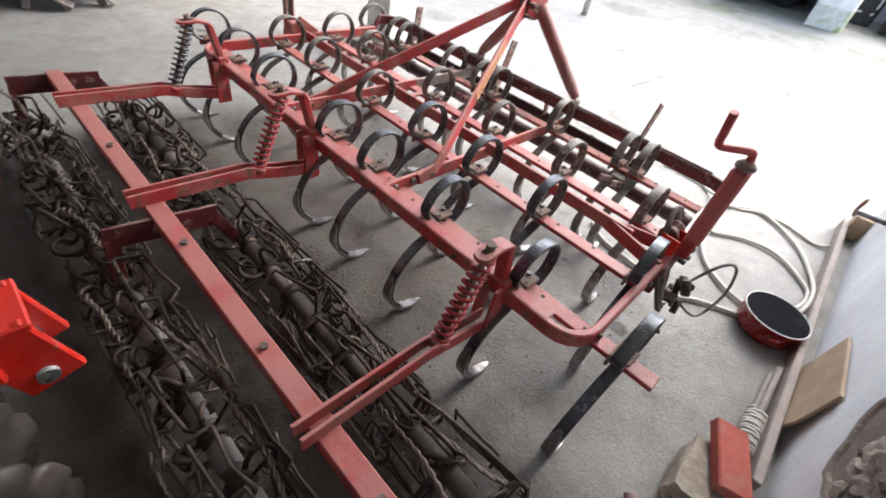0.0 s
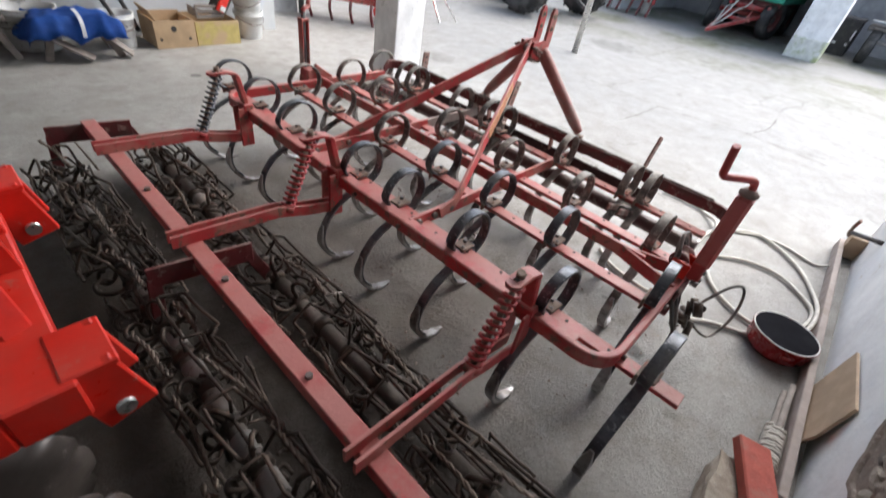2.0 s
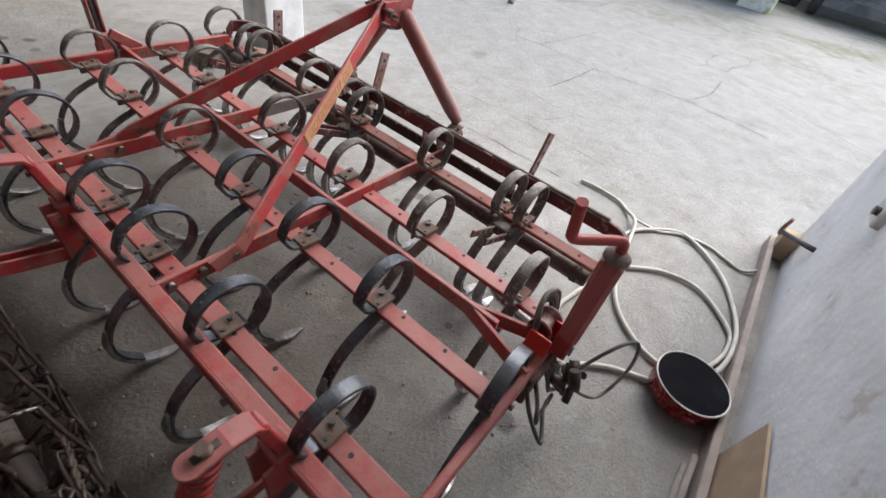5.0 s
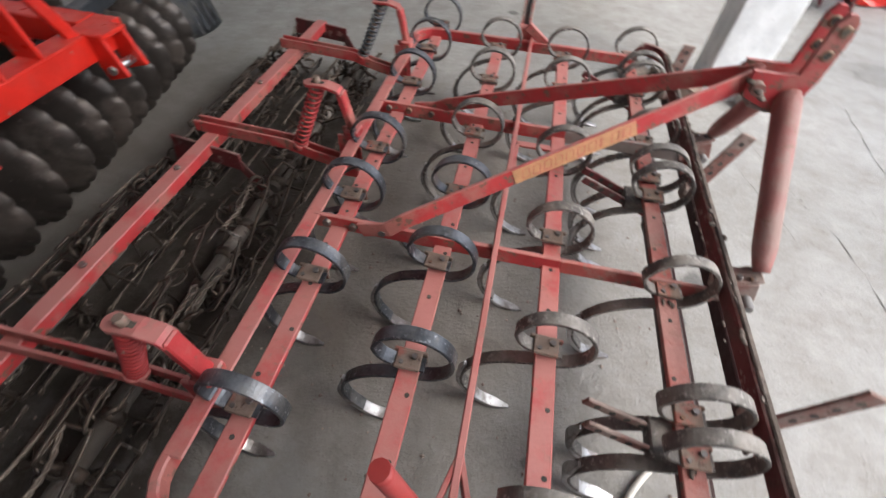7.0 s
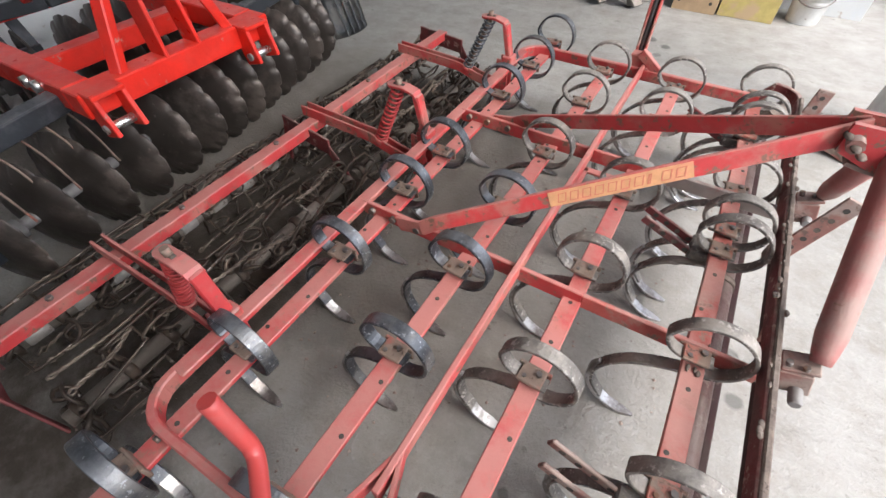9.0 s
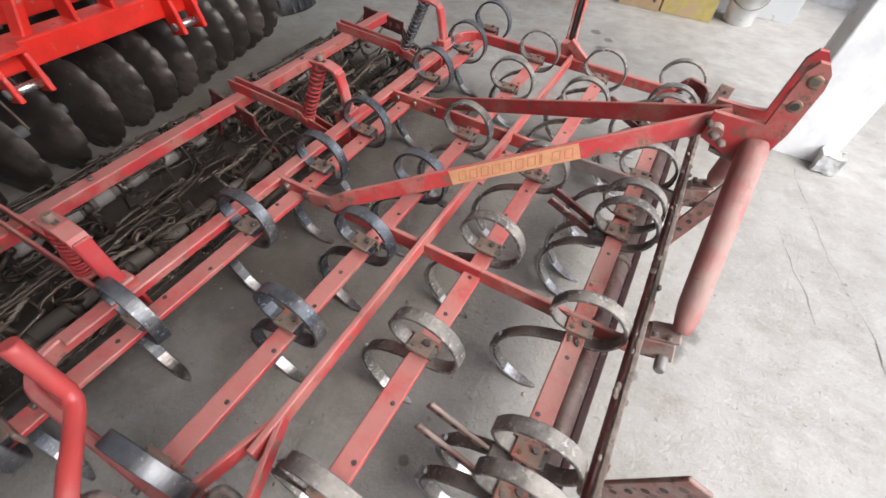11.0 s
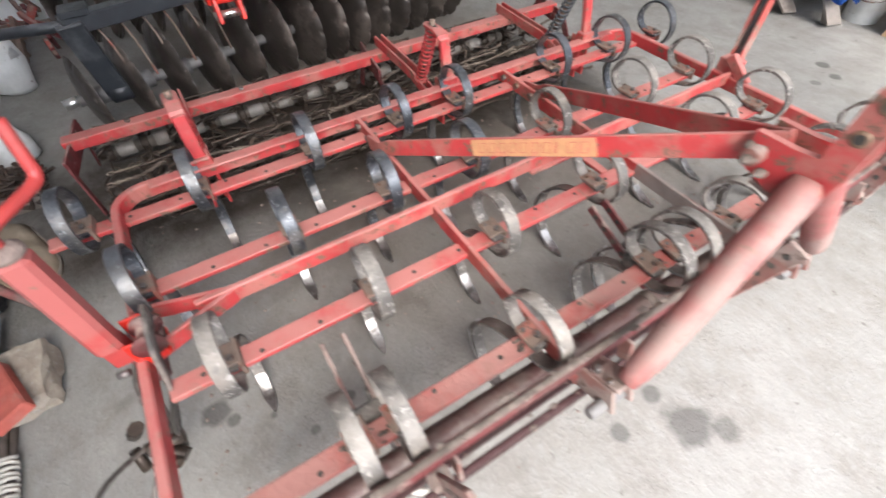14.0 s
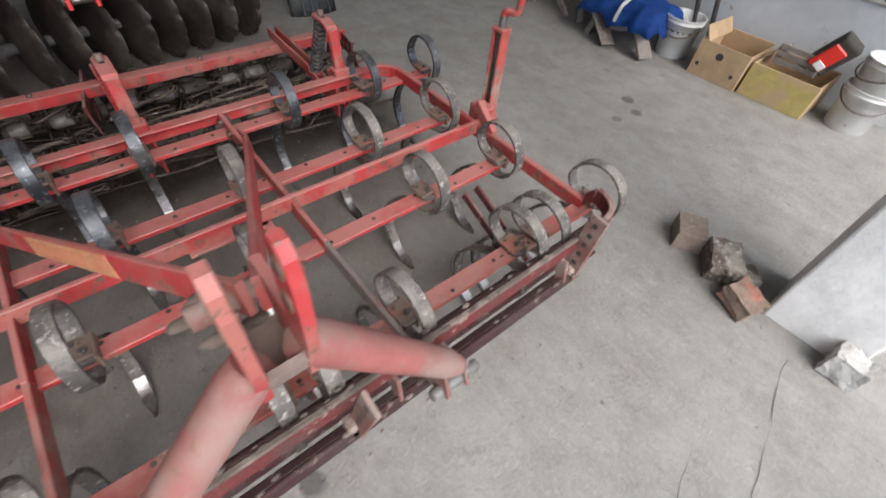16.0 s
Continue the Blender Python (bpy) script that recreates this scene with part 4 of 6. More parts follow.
def wire_meshes(n, seed, path, rad):
    """n bent wires round a shaft along y, as meshes to share."""
    r = random.Random(seed)
    out = []
    for _ in range(n):
        b = tube(nb(), spline(path(r), 2), rad, 5)
        bmesh.ops.scale(b, vec=(U, U, U), verts=b.verts)
        me = bpy.data.meshes.new("bent_wire")
        b.to_mesh(me)
        b.free()
        me.materials.append(M_RUSTWIRE)
        out.append(me)
    return out


def ring_at(y, a, rad):
    return V(rad * math.cos(a), y, rad * math.sin(a))


def hook_path(r):
    a, s = r.uniform(-0.1, 0.1), r.choice((-1, 1))
    q = r.uniform(0.105, 0.14)
    return [ring_at(0, a, 0.036), ring_at(0.015, a, 0.085), ring_at(0.0, a + 0.1 * s, q), ring_at(-0.03, a + 0.25 * s, q + 0.008), ring_at(-0.045, a + 0.4 * s, q - 0.025), ring_at(-0.02, a + 0.45 * s, q - 0.045)]


def eye_path(r):
    a, c, w = r.uniform(-0.3, 0.3), r.uniform(0.085, 0.12), r.uniform(0.018, 0.032)
    t = r.uniform(0, 3)
    return [ring_at(w * math.cos(t + k * math.tau / 8) * 1.5, a + 0.22 * math.sin(t + k * math.tau / 8), c + w * 0.8 * math.sin(2 * t + k * math.tau / 8)) for k in range(9)]


def staple_path(r):
    """A long square hairpin: out from the hub, straight along the roller, over and back."""
    a, s = r.uniform(-0.15, 0.15), r.uniform(-0.45, 0.45)
    q, w = r.uniform(0.125, 0.162), r.uniform(0.35, 0.75) * r.choice((-1, 1))
    n, g = r.uniform(0.2, 0.36), 0.012
    corner = 0.08 * (1 if w > 0 else -1)
    out = [ring_at(0, a, 0.04), ring_at(0, a, q - g), ring_at(g, a, q)]
    out += [ring_at(n * 0.5, a + 0.5 * s, q + r.uniform(-0.008, 0.004)), ring_at(n - g, a + s, q), ring_at(n, a + s + corner, q + 0.003)]
    out += [ring_at(n, a + s + w - corner, q), ring_at(n - g, a + s + w, q - 0.003), ring_at(n * 0.6, a + s + w + r.uniform(-0.08, 0.08), q - 0.006)]
    if r.random() < 0.5:
        out += [ring_at(n * 0.35, a + 0.5 * s + w, q - 0.004), ring_at(n * 0.34, a + 0.5 * s + w, q - 0.05)]
    return out


HOOKS = wire_meshes(6, 31, hook_path, 0.0095)
EYES = wire_meshes(6, 32, eye_path, 0.0062)
STAPLES = wire_meshes(12, 33, staple_path, 0.0066)


def twisted(x, y, zc, length, ang, r):
    """Two strands laid round each other, ending in open loops, along the outside of a roller."""
    n = max(6, int(length / 0.014))
    drift, bow, q = r.uniform(-0.5, 0.5), r.uniform(-0.02, 0.012), r.uniform(0.135, 0.162)
    b = nb()
    for s in (0, math.pi):
        pts = []
        for i in range(n + 1):
            u = i / n
            c = ring_at(y + u * length, ang + drift * u + 0.05 * math.sin(7 * u + q * 90), q + bow * math.sin(math.pi * u))
            w = 0.0052 + 0.016 * max(0.0, 1 - min(u, 1 - u) * 9) * (min(u, 1 - u) > 0.02)
            c += ring_at(0, ang + math.pi / 2, w * math.cos(s + i * 1.25)) + V(0, 0, w * 0.6 * math.sin(s + i * 1.25))
            pts.append(c + V(x, 0, zc))
        tube(b, pts, 0.0056, 5)
    return b


def wire_end(x, y, zc, r):
    """A short bent end sticking out by a hub."""
    a, q = r.uniform(0, 6.28), r.uniform(0.055, 0.075)
    pts = [ring_at(y + r.uniform(-0.03, 0.03), a, q)]
    for k in range(3):
        a += r.uniform(-0.35, 0.6)
        q = min(0.15, q + r.uniform(0.0, 0.045))
        pts.append(ring_at(y + r.uniform(-0.05, 0.05), a, q))
    return tube(nb(), [p + V(x, 0, zc) for p in spline(pts, 3)], r.uniform(0.0045, 0.008), 5)


def roller(x, y0, y1, seed):
    r = random.Random(seed)
    zc = 0.168
    o = part("roller", cyl(nb(), (x, y0, zc), (x, y1, zc), 0.032, 12), M_ROLLTUBE, cult, "crumbler roller of tube and tangled rusty wire bars")
    n = max(2, round((y1 - y0) / 0.2))
    ys = [y0 + 0.05 + (y1 - y0 - 0.10) * i / n for i in range(n + 1)]
    twist = r.uniform(0, 1)
    for y in ys:
        part("hub", lathe(nb(), ((0.032, -0.022), (0.046, -0.016), (0.046, 0.016), (0.032, 0.022)), 10, Matrix.Translation((x, y, zc)) @ Euler((radians(90), 0, 0)).to_matrix().to_4x4()), M_RUSTWIRE, o)
        for k in range(6):
            ang = twist + k * math.tau / 6 + r.uniform(-0.2, 0.2)
            m = Matrix.Translation(V(x, y + r.uniform(-0.02, 0.02), zc) * U) @ Matrix.Rotation(ang, 4, 'Y') @ Matrix.Diagonal((1, r.choice((-1, 1)), 1, 1))
            for pool, nm in ((HOOKS, "wire_hook"), (EYES, "wire_eye")):
                if nm == "wire_hook" and r.random() < 0.45:
                    continue
                if nm == "wire_eye" and r.random() < 0.82:
                    continue
                h = new(nm, r.choice(pool))
                h.parent = o
                h.matrix_basis = m
    for i in range(len(ys) - 1):
        if r.random() < (0.9 if x < -0.7 else 0.1):
            a, e = ys[i] + r.uniform(0.035, 0.055), ys[i + 1] - r.uniform(0.035, 0.06)
            part("sleeve", tube(nb(), [V(x, a, zc), V(x, a + 0.004, zc), V(x, e - 0.004, zc), V(x, e, zc)], 0.0375, 14, radii=[0.034, 0.0375, 0.0375, 0.034]), M_SLEEVE, o, "scoured grey piece of tube")
        for _ in range(2):
            part("wire_end", wire_end(x, ys[i], zc, r), M_RUSTWIRE, o)
        if i % 2 == 0:
            for k in range(4):
                part("twisted_wire", twisted(x, ys[i] + r.uniform(-0.04, 0.04), zc, r.uniform(0.24, 0.46), twist + (k + 0.5) * math.tau / 4 + r.uniform(-0.4, 0.4), r), M_TWIST, o, "twisted double wire")
    for i in range(len(ys) - 1):
        for k in range(6):
            ang = twist + (k + 0.35 * (i % 2)) * math.tau / 6 + r.uniform(-0.12, 0.12)
            if r.random() < 0.42:
                continue
            h = new("wire_bar", r.choice(STAPLES))
            h.parent = o
            h.matrix_basis = Matrix.Translation(V(x, ys[i] + r.uniform(-0.015, 0.015), zc) * U) @ Matrix.Rotation(ang, 4, 'Y') @ Matrix.Diagonal((1, (ys[i + 1] - ys[i]) / 0.2, 1, 1))


roller(XR[0], -1.14, 0.38, 1)
roller(XR[0], 0.42, 1.78, 2)
roller(XR[1], -1.14, 0.38, 3)
roller(XR[1], 0.42, 1.78, 4)

# crumbs of soil fallen on the floor
rs = random.Random(5)
cverts, cfaces = [], []
for i in range(900):
    if i % 3:
        cx, cy = rs.uniform(-0.4, 1.5), rs.uniform(-1.1, 1.8)
    elif i % 2:
        cx, cy = rs.choice((0.112, 0.505, 0.893, 1.285)) - 0.2 + rs.gauss(0, 0.1), rs.uniform(-1.1, 1.8)
    else:
        cx, cy = rs.choice((-0.93, -0.45)) + rs.gauss(0, 0.13), rs.uniform(-1.2, 1.9)
    cr = 0.0025 + 0.008 * rs.random() ** 3
    base = len(cverts)
    for dx, dy, dz in ((1, 0, 0), (0, 1, 0), (-1, 0, 0), (0, -1, 0), (0, 0, 0.8), (0, 0, -0.5)):
        k = cr * rs.uniform(0.6, 1.3)
        cverts.append(((cx + dx * k) * U, (cy + dy * k) * U, (cr * 0.45 + dz * k) * U))
    for a in range(4):
        cfaces += [(base + a, base + (a + 1) % 4, base + 4), (base + (a + 1) % 4, base + a, base + 5)]
cme = bpy.data.meshes.new("soil_crumbs")
cme.from_pydata(cverts, [], cfaces)
cme.materials.append(M_MUD)
tagged(new("soil_crumbs", cme), "crumbs of dry soil scattered on concrete", "soil", kind="stuff")

# ---- the disc harrow ----
harrow = thing("disc_harrow", "bright red disc harrow with dark notched discs, parked on concrete", "disc harrow")
HX, HZ = -1.17, 0.72
stand(-0.065)
part("front_beam", bar(nb(), (HX, -0.31, HZ), (HX, 0.73, HZ), 0.12, 0.11, 0.006), M_NEWRED, harrow, "bright red square front beam")
for y in (-0.25, 0.67):
    part("side_beam", bar(nb(), (HX - 0.06, y, HZ + 0.002), (-2.75, y, HZ + 0.002), 0.12, 0.112, 0.006), M_NEWRED, harrow)
for x in (HX - 0.52, -2.7):
    part("cross_beam", bar(nb(), (x, -0.19, HZ - 0.01), (x, 0.61, HZ - 0.01), 0.11, 0.10, 0.006), M_NEWRED, harrow)
for y in (-0.22, 0.59):
    for s in (-0.062, 0.062):
        part("hitch_lug", bar(nb(), (HX + 0.07, y + s, HZ + 0.05), (HX + 0.12, y + s, HZ - 0.13), 0.022, 0.11, 0.004, up=(1, 0, 0)), M_NEWRED, harrow)
    part("lug_top", box(nb(), (HX + 0.085, y, HZ + 0.05), (0.10, 0.15, 0.02), None, 0.004), M_NEWRED, harrow)
    part("hitch_pin", cyl(nb(), (HX + 0.11, y - 0.085, HZ - 0.09), (HX + 0.11, y + 0.085, HZ - 0.09), 0.02, 12), M_ZINC, harrow)
for y in (0.12, 0.30):
    part("mast", bar(nb(), (HX, y, HZ + 0.04), (HX - 0.11, 0.21 + (y - 0.21) * 0.6, 1.55), 0.02, 0.12, 0.004, up=(1, 0, 0)), M_NEWRED, harrow)
for y, s in ((-0.09, 1), (0.51, -1)):
    part("mast_brace", bar(nb(), (HX, y, HZ + 0.04), (HX - 0.08, 0.21 - s * 0.1, 1.33), 0.06, 0.05, 0.006), M_NEWRED, harrow)
part("mast_strut", bar(nb(), (HX - 0.11, 0.21, 1.47), (-2.6, 0.21, HZ + 0.04), 0.06, 0.06, 0.006), M_NEWRED, harrow)
for x in (-1.44, -1.53):
    part("zinc_bolt", cyl(nb(), (x, -0.335, HZ + 0.02), (x, -0.30, HZ + 0.02), 0.028, 8), M_ZINC, harrow)


def notched_disc(bm, c, ax, r=0.29, n=13):
    """A dished disc with scalloped teeth; ax is its axle's direction."""
    ax = Vector(ax).normalized()
    e1 = ax.orthogonal().normalized()
    e2 = ax.cross(e1)
    k = n * 8
    rings = []
    for f, dish in ((0.12, 0.0), (0.45, 0.008), (0.75, 0.028), (1.0, 0.056)):
        ring = []
        for i in range(k):
            t = i * math.tau / k
            rr = r * f
            if f == 1.0:
                ph = (i % 8) / 8
                rr *= 1.0 - (0.06 if ph == 0.0 else 0.02 if ph in (0.125, 0.875) else 0.0)
            ring.append((c + rr * (math.cos(t) * e1 + math.sin(t) * e2) + ax * dish))
        rings.append(ring)
    for off in (0.0, 0.008):
        vv = [[bm.verts.new(p + ax * off) for p in ring] for ring in rings]
        for A, B in zip(vv, vv[1:]):
            for i in range(k):
                bm.faces.new((A[i], A[(i + 1) % k], B[(i + 1) % k], B[i])).smooth = True
        if off == 0.0:
            first_rim, first_in = vv[-1], vv[0]
        else:
            for i in range(k):
                bm.faces.new((first_rim[i], first_rim[(i + 1) % k], vv[-1][(i + 1) % k], vv[-1][i]))
            bm.faces.new(vv[0])
    bm.faces.new(first_in[::-1])
    bmesh.ops.recalc_face_normals(bm, faces=bm.faces)
    return bm


def gang(p, q, n, flip, name, toe=0.0, small=()):
    p, q = Vector(p), Vector(q)
    d = (q - p).normalized()
    o = part(name, cyl(nb(), p - d * 0.03, q + d * 0.03, 0.03, 12), M_AXLE, harrow, "dusty grey disc axle")
    me = None
    for i in range(n):
        c = p + (q - p) * (i / (n - 1))
        if me is None:
            here = GROUP[0].copy()
            stand()
            dm = notched_disc(nb(), V(0, 0, 0), Matrix.Rotation(radians(toe), 3, 'Z') @ d * flip)
            ob = part("disc", dm, M_DISC, o, "dark notched harrow disc")
            stand(*here)
            me = ob.data
        else:
            ob = new("disc", me)
            ob.parent = o
            tagged(ob, "dark notched harrow disc")
        ob.matrix_basis = Matrix.Translation((c + here) * U) @ Matrix.Rotation(rnd.uniform(0, 6), 4, Matrix.Rotation(radians(toe), 3, 'Z') @ d)
        if i < len(small):
            ob.matrix_basis = ob.matrix_basis @ Matrix.Scale(small[i], 4)
        if i < n - 1:
            e = p + (q - p) * ((i + 0.5) / (n - 1))
            part("spacer", cyl(nb(), e - d * 0.045, e + d * 0.045, 0.048, 12), M_AXLE, o)
    return o


gang((-1.25, -1.12, 0.29), (-1.515, 0.20, 0.29), 7, 1, "front_gang_near", 5, (0.79, 0.92, 0.95, 0.96, 0.97))
gang((-1.54, 0.38, 0.29), (-1.78, 1.50, 0.29), 7, 1, "front_gang_far", 6)
gang((-2.95, -1.15, 0.285), (-2.75, 0.15, 0.285), 9, -1, "rear_gang_near")
gang((-2.75, 0.35, 0.285), (-2.95, 1.7, 0.285), 7, 1, "rear_gang_far")
for a, c in (((-1.2, -1.0, 0.685), (-1.38, -0.2, 0.685)), ((-1.58, 0.6, 0.60), (-1.82, 1.6, 0.60)), ((-2.85, -1.2, 0.72), (-2.62, 0.3, 0.72)), ((-2.62, 0.3, 0.72), (-2.85, 1.7, 0.72))):
    part("gang_beam", bar(nb(), a, c, 0.09, 0.085, 0.006), M_BLACK, harrow, "blue-black square gang beam")
part("bearing_leg", bar(nb(), (-1.165, -0.965, 0.70), (-1.245, -0.935, 0.26), 0.12, 0.045, 0.006, up=(1, 0, 0)), M_BLACK, harrow, "wide blue-black bearing plate")
part("bearing", cyl(nb(), (-1.25, -0.985, 0.29), (-1.255, -0.875, 0.29), 0.055, 16), M_BLACK, harrow)
for p in ((-1.66, 0.95, 0), (-1.77, 1.5, 0), (-2.9, -0.95, 0), (-2.9, 1.4, 0)):
    b = nb()
    bar(b, (p[0], p[1], 0.66), (p[0] - 0.03, p[1] + 0.06, 0.28), 0.05, 0.10, 0.005, up=(1, 0, 0))
    part("bearing_leg", b, M_BLACK, harrow)
part("clamp_plate", box(nb(), (-1.22, -0.92, 0.74), (0.13, 0.13, 0.03), None, 0.004), M_BLACK, harrow)
part("end_bolt", cyl(nb(), (-1.245, -1.22, 0.29), (-1.265, -1.13, 0.29), 0.03, 8), M_ZINC, harrow)
part("drawn_rod", cyl(nb(), (-1.22, -0.98, 0.68), (-1.42, -1.38, 0.64), 0.027, 10), M_BLACK, harrow)
for i in range(7):
    t = (i + 0.5) / 7
    c = V(-1.24, -0.93, 0.65).lerp(V(-1.42, -0.15, 0.65), t)
    part("scraper", tube(nb(), spline([c, c + V(0.05, 0.035, -0.1), c + V(0.10, 0.06, -0.29)], 3), 0.0055, 5), M_CLAMP, harrow, "thin rusty scraper")

# scraper arms and bar of the rear gang
for i in range(9):
    c = V(-2.90, -1.07 + 0.152 * i, 0.70)
    part("scraper_arm", bar(nb(), c, c + V(0.10, 0.03, -0.40), 0.018, 0.075, 0.004, up=(0, 1, 0)), M_BLACK, harrow)
part("scraper_bar", bar(nb(), (-2.80, -1.15, 0.47), (-2.64, 0.15, 0.47), 0.03, 0.07, 0.004), M_BLACK, harrow)

# ---- by the north wall ----
stand(-0.03, -0.10)
def bucket(x, y, r, h, label, rot=0, fill=True, mat_=M_WHITEPL, z=0.0, group="buckets by the wall"):
    o = thing("bucket", label, "bucket", group)
    m = Matrix.Translation((x, y, z))
    b = lathe(nb(), ((r * 0.80, 0.0), (r * 0.82, 0.004), (r * 0.97, h * 0.86), (r * 1.04, h * 0.865), (r * 1.04, h * 0.89), (r * 0.99, h * 0.895), (r, h * 0.97), (r * 1.04, h * 0.975), (r * 1.04, h), (r * 0.97, h), (r * 0.93, h * 0.6), (r * 0.86, h * 0.55)), 28, m)
    part("body", b, mat_, o, smooth=False)
    if fill:
        # the bucket's shaded inside, put in as a dark surface
        part("contents", lathe(nb(), ((r * 0.92, h * 0.62), (r * 0.95, h * 0.70), (r * 0.5, h * 0.73), (0.01, h * 0.74)), 20, m, 0.0), M_DARKIN, o, "dark fill painted as the shade inside")
    a = rot
    pts = [V(x + r * 1.05 * math.cos(a + t), y + r * 1.05 * math.sin(a + t), z + h * (0.88 - 0.32 * math.sin(math.pi * t / math.pi))) for t in [math.pi * i / 12 for i in range(13)]]
    part("bail", tube(nb(), pts, 0.006, 5), M_BOLT, o)
    return o


bucket(0.24, 4.66, 0.16, 0.32, "dirty white plastic bucket beside the cardboard boxes", rot=3.3)
bucket(1.66, 4.74, 0.165, 0.30, "white plastic bucket, the lower of a stack", rot=3.3, fill=False)
bucket(1.66, 4.74, 0.165, 0.30, "white plastic bucket stacked on another", rot=2.4, fill=False, z=0.19)
bucket(-0.42, 4.78, 0.23, 0.36, "wide dirty white tub behind the blue cloth", rot=2.0)


def carton(x0, x1, y0, y1, h, m, label, holes=()):
    o = thing("cardboard_box", label, "cardboard box", "boxes by the wall")
    t = 0.012
    for nm, lo, hi in (("front_panel", (x0, y0, 0), (x1, y0 + t, h)), ("back_panel", (x0, y1 - t, 0), (x1, y1, h * 1.05)), ("side_panel", (x0, y0 + t, 0), (x0 + t, y1 - t, h)), ("side_panel", (x1 - t, y0 + t, 0), (x1, y1 - t, h)), ("bottom_panel", (x0 + t, y0 + t, 0.002), (x1 - t, y1 - t, 0.014))):
        lo, hi = Vector(lo), Vector(hi)
        part(nm, box(nb(), (lo + hi) / 2, hi - lo, None, 0.002), m if nm == "front_panel" else M_CARD, o)
    for hx, hz, hr in holes:
        part("hand_hole", cyl(nb(), (hx, y0 - 0.001, hz), (hx, y0 + 0.004, hz), hr, 12), M_DARKIN, o)
    return o


carton(0.51, 0.915, 4.47, 4.90, 0.27, M_CARD, "open brown cardboard box with hand holes", ((0.70, 0.19, 0.03), (0.56, 0.09, 0.016), (0.85, 0.09, 0.016)))
carton(0.935, 1.42, 4.50, 4.92, 0.245, M_CARDY, "brown cardboard box with a yellow print")
flap = part("flap", box(nb(), (0.53, 4.69, 0.31), (0.012, 0.40, 0.12), Euler((0, -0.5, 0)).to_matrix(), 0.002), M_CARD, bpy.data.objects["cardboard_box"])
crate = thing("wooden_crate", "small grey slatted crate on a cardboard box", "crate")
for i in range(3):
    part("slat", box(nb(), (1.16, 4.62, 0.27 + i * 0.05), (0.30, 0.014, 0.036), Euler((0, 0.03 * (i - 1), 0)).to_matrix(), 0.003), M_GREYWOOD, crate)
for x in (1.02, 1.30):
    part("corner_post", box(nb(), (x, 4.64, 0.315), (0.025, 0.03, 0.14), None, 0.003), M_GREYWOOD, crate)
    part("end_board", box(nb(), (x, 4.75, 0.30), (0.014, 0.22, 0.09), None, 0.003), M_GREYWOOD, crate)
toolc = thing("tool_case", "black and red packaged tool lying on a box", "tool case")
rt = Euler((0.2, 0.5, 0.3)).to_matrix()
part("body", box(nb(), (1.33, 4.68, 0.42), (0.16, 0.13, 0.26), rt, 0.02, 2), M_DARKIN, toolc)
part("red_panel", box(nb(), (1.315, 4.605, 0.40), (0.11, 0.02, 0.19), rt, 0.008), M_NEWRED, toolc, "red panel")
part("label_plate", box(nb(), (1.30, 4.592, 0.345), (0.07, 0.012, 0.05), rt, 0.003), M_REFLECT, toolc)
part("rod", cyl(nb(), (1.0, 4.66, 0.34), (1.24, 4.62, 0.29), 0.012, 8), M_ENGINE, toolc)
bench = thing("low_bench", "low wooden trestle covered by a blue cloth", "trestle")
part("top", box(nb(), (-0.17, 4.52, 0.27), (0.62, 0.36, 0.03), None, 0.004), M_GREYWOOD, bench)
for x, dx in ((-0.36, -0.08), (0.02, 0.12)):
    for yy in (4.36, 4.68):
        part("leg", bar(nb(), (x, yy, 0.26), (x + dx, yy - 0.04, 0.0), 0.06, 0.03, 0.004, up=(0, 1, 0)), M_GREYWOOD, bench)
for p, q in (((-0.46, 4.34, 0.25), (-0.12, 4.20, 0.035)), ((0.0, 4.36, 0.24), (0.22, 4.27, 0.03))):
    part("leaning_board", bar(nb(), p, q, 0.13, 0.018, 0.003), M_GREYWOOD, bench, "grey board slid under the cloth")
cloth = nb()
nx, ny = 34, 26
gv = []
for j in range(ny):
    row = []
    for i in range(nx):
        u, v = i / (nx - 1) * 2 - 1, j / (ny - 1) * 2 - 1
        d = max(abs(u), abs(v))
        x, y = -0.17 + u * 0.39, 4.50 + v * 0.27
        z = 0.36 + 0.05 * noise.noise(V(x * 5, y * 5, 1)) + 0.02 * noise.noise(V(x * 14, y * 14, 3))
        drop = max(0, d - 0.72) / 0.28
        z -= 0.17 * drop ** 1.4 * (1 + 0.3 * noise.noise(V(x * 8, y * 8, 7)))
        x += 0.03 * noise.noise(V(x * 9, y * 9, 5)) * (1 + drop)
        y += 0.03 * noise.noise(V(x * 9, y * 9, 9)) * (1 + drop) - 0.02 * drop * (v < 0)
        row.append(cloth.verts.new((x, y, z)))
    gv.append(row)
for j in range(ny - 1):
    for i in range(nx - 1):
        cloth.faces.new((gv[j][i], gv[j][i + 1], gv[j + 1][i + 1], gv[j + 1][i])).smooth = True
bmesh.ops.solidify(cloth, geom=cloth.faces[:], thickness=0.008)
cl = part("blue_cloth", cloth, M_BLUE, None, "crumpled blue work jacket thrown over a trestle", "cloth")
part("reflective_strip", strip(nb(), spline([V(-0.13, 4.42, 0.405), V(-0.125, 4.32, 0.385), V(-0.13, 4.235, 0.345), V(-0.135, 4.205, 0.27), V(-0.14, 4.20, 0.22)], 4), (1, 0, 0), 0.03, 0.006), M_REFLECT, cl, "silver reflective strip")
bench2 = thing("low_bench", "low grey wooden trestle by the wall", "trestle")
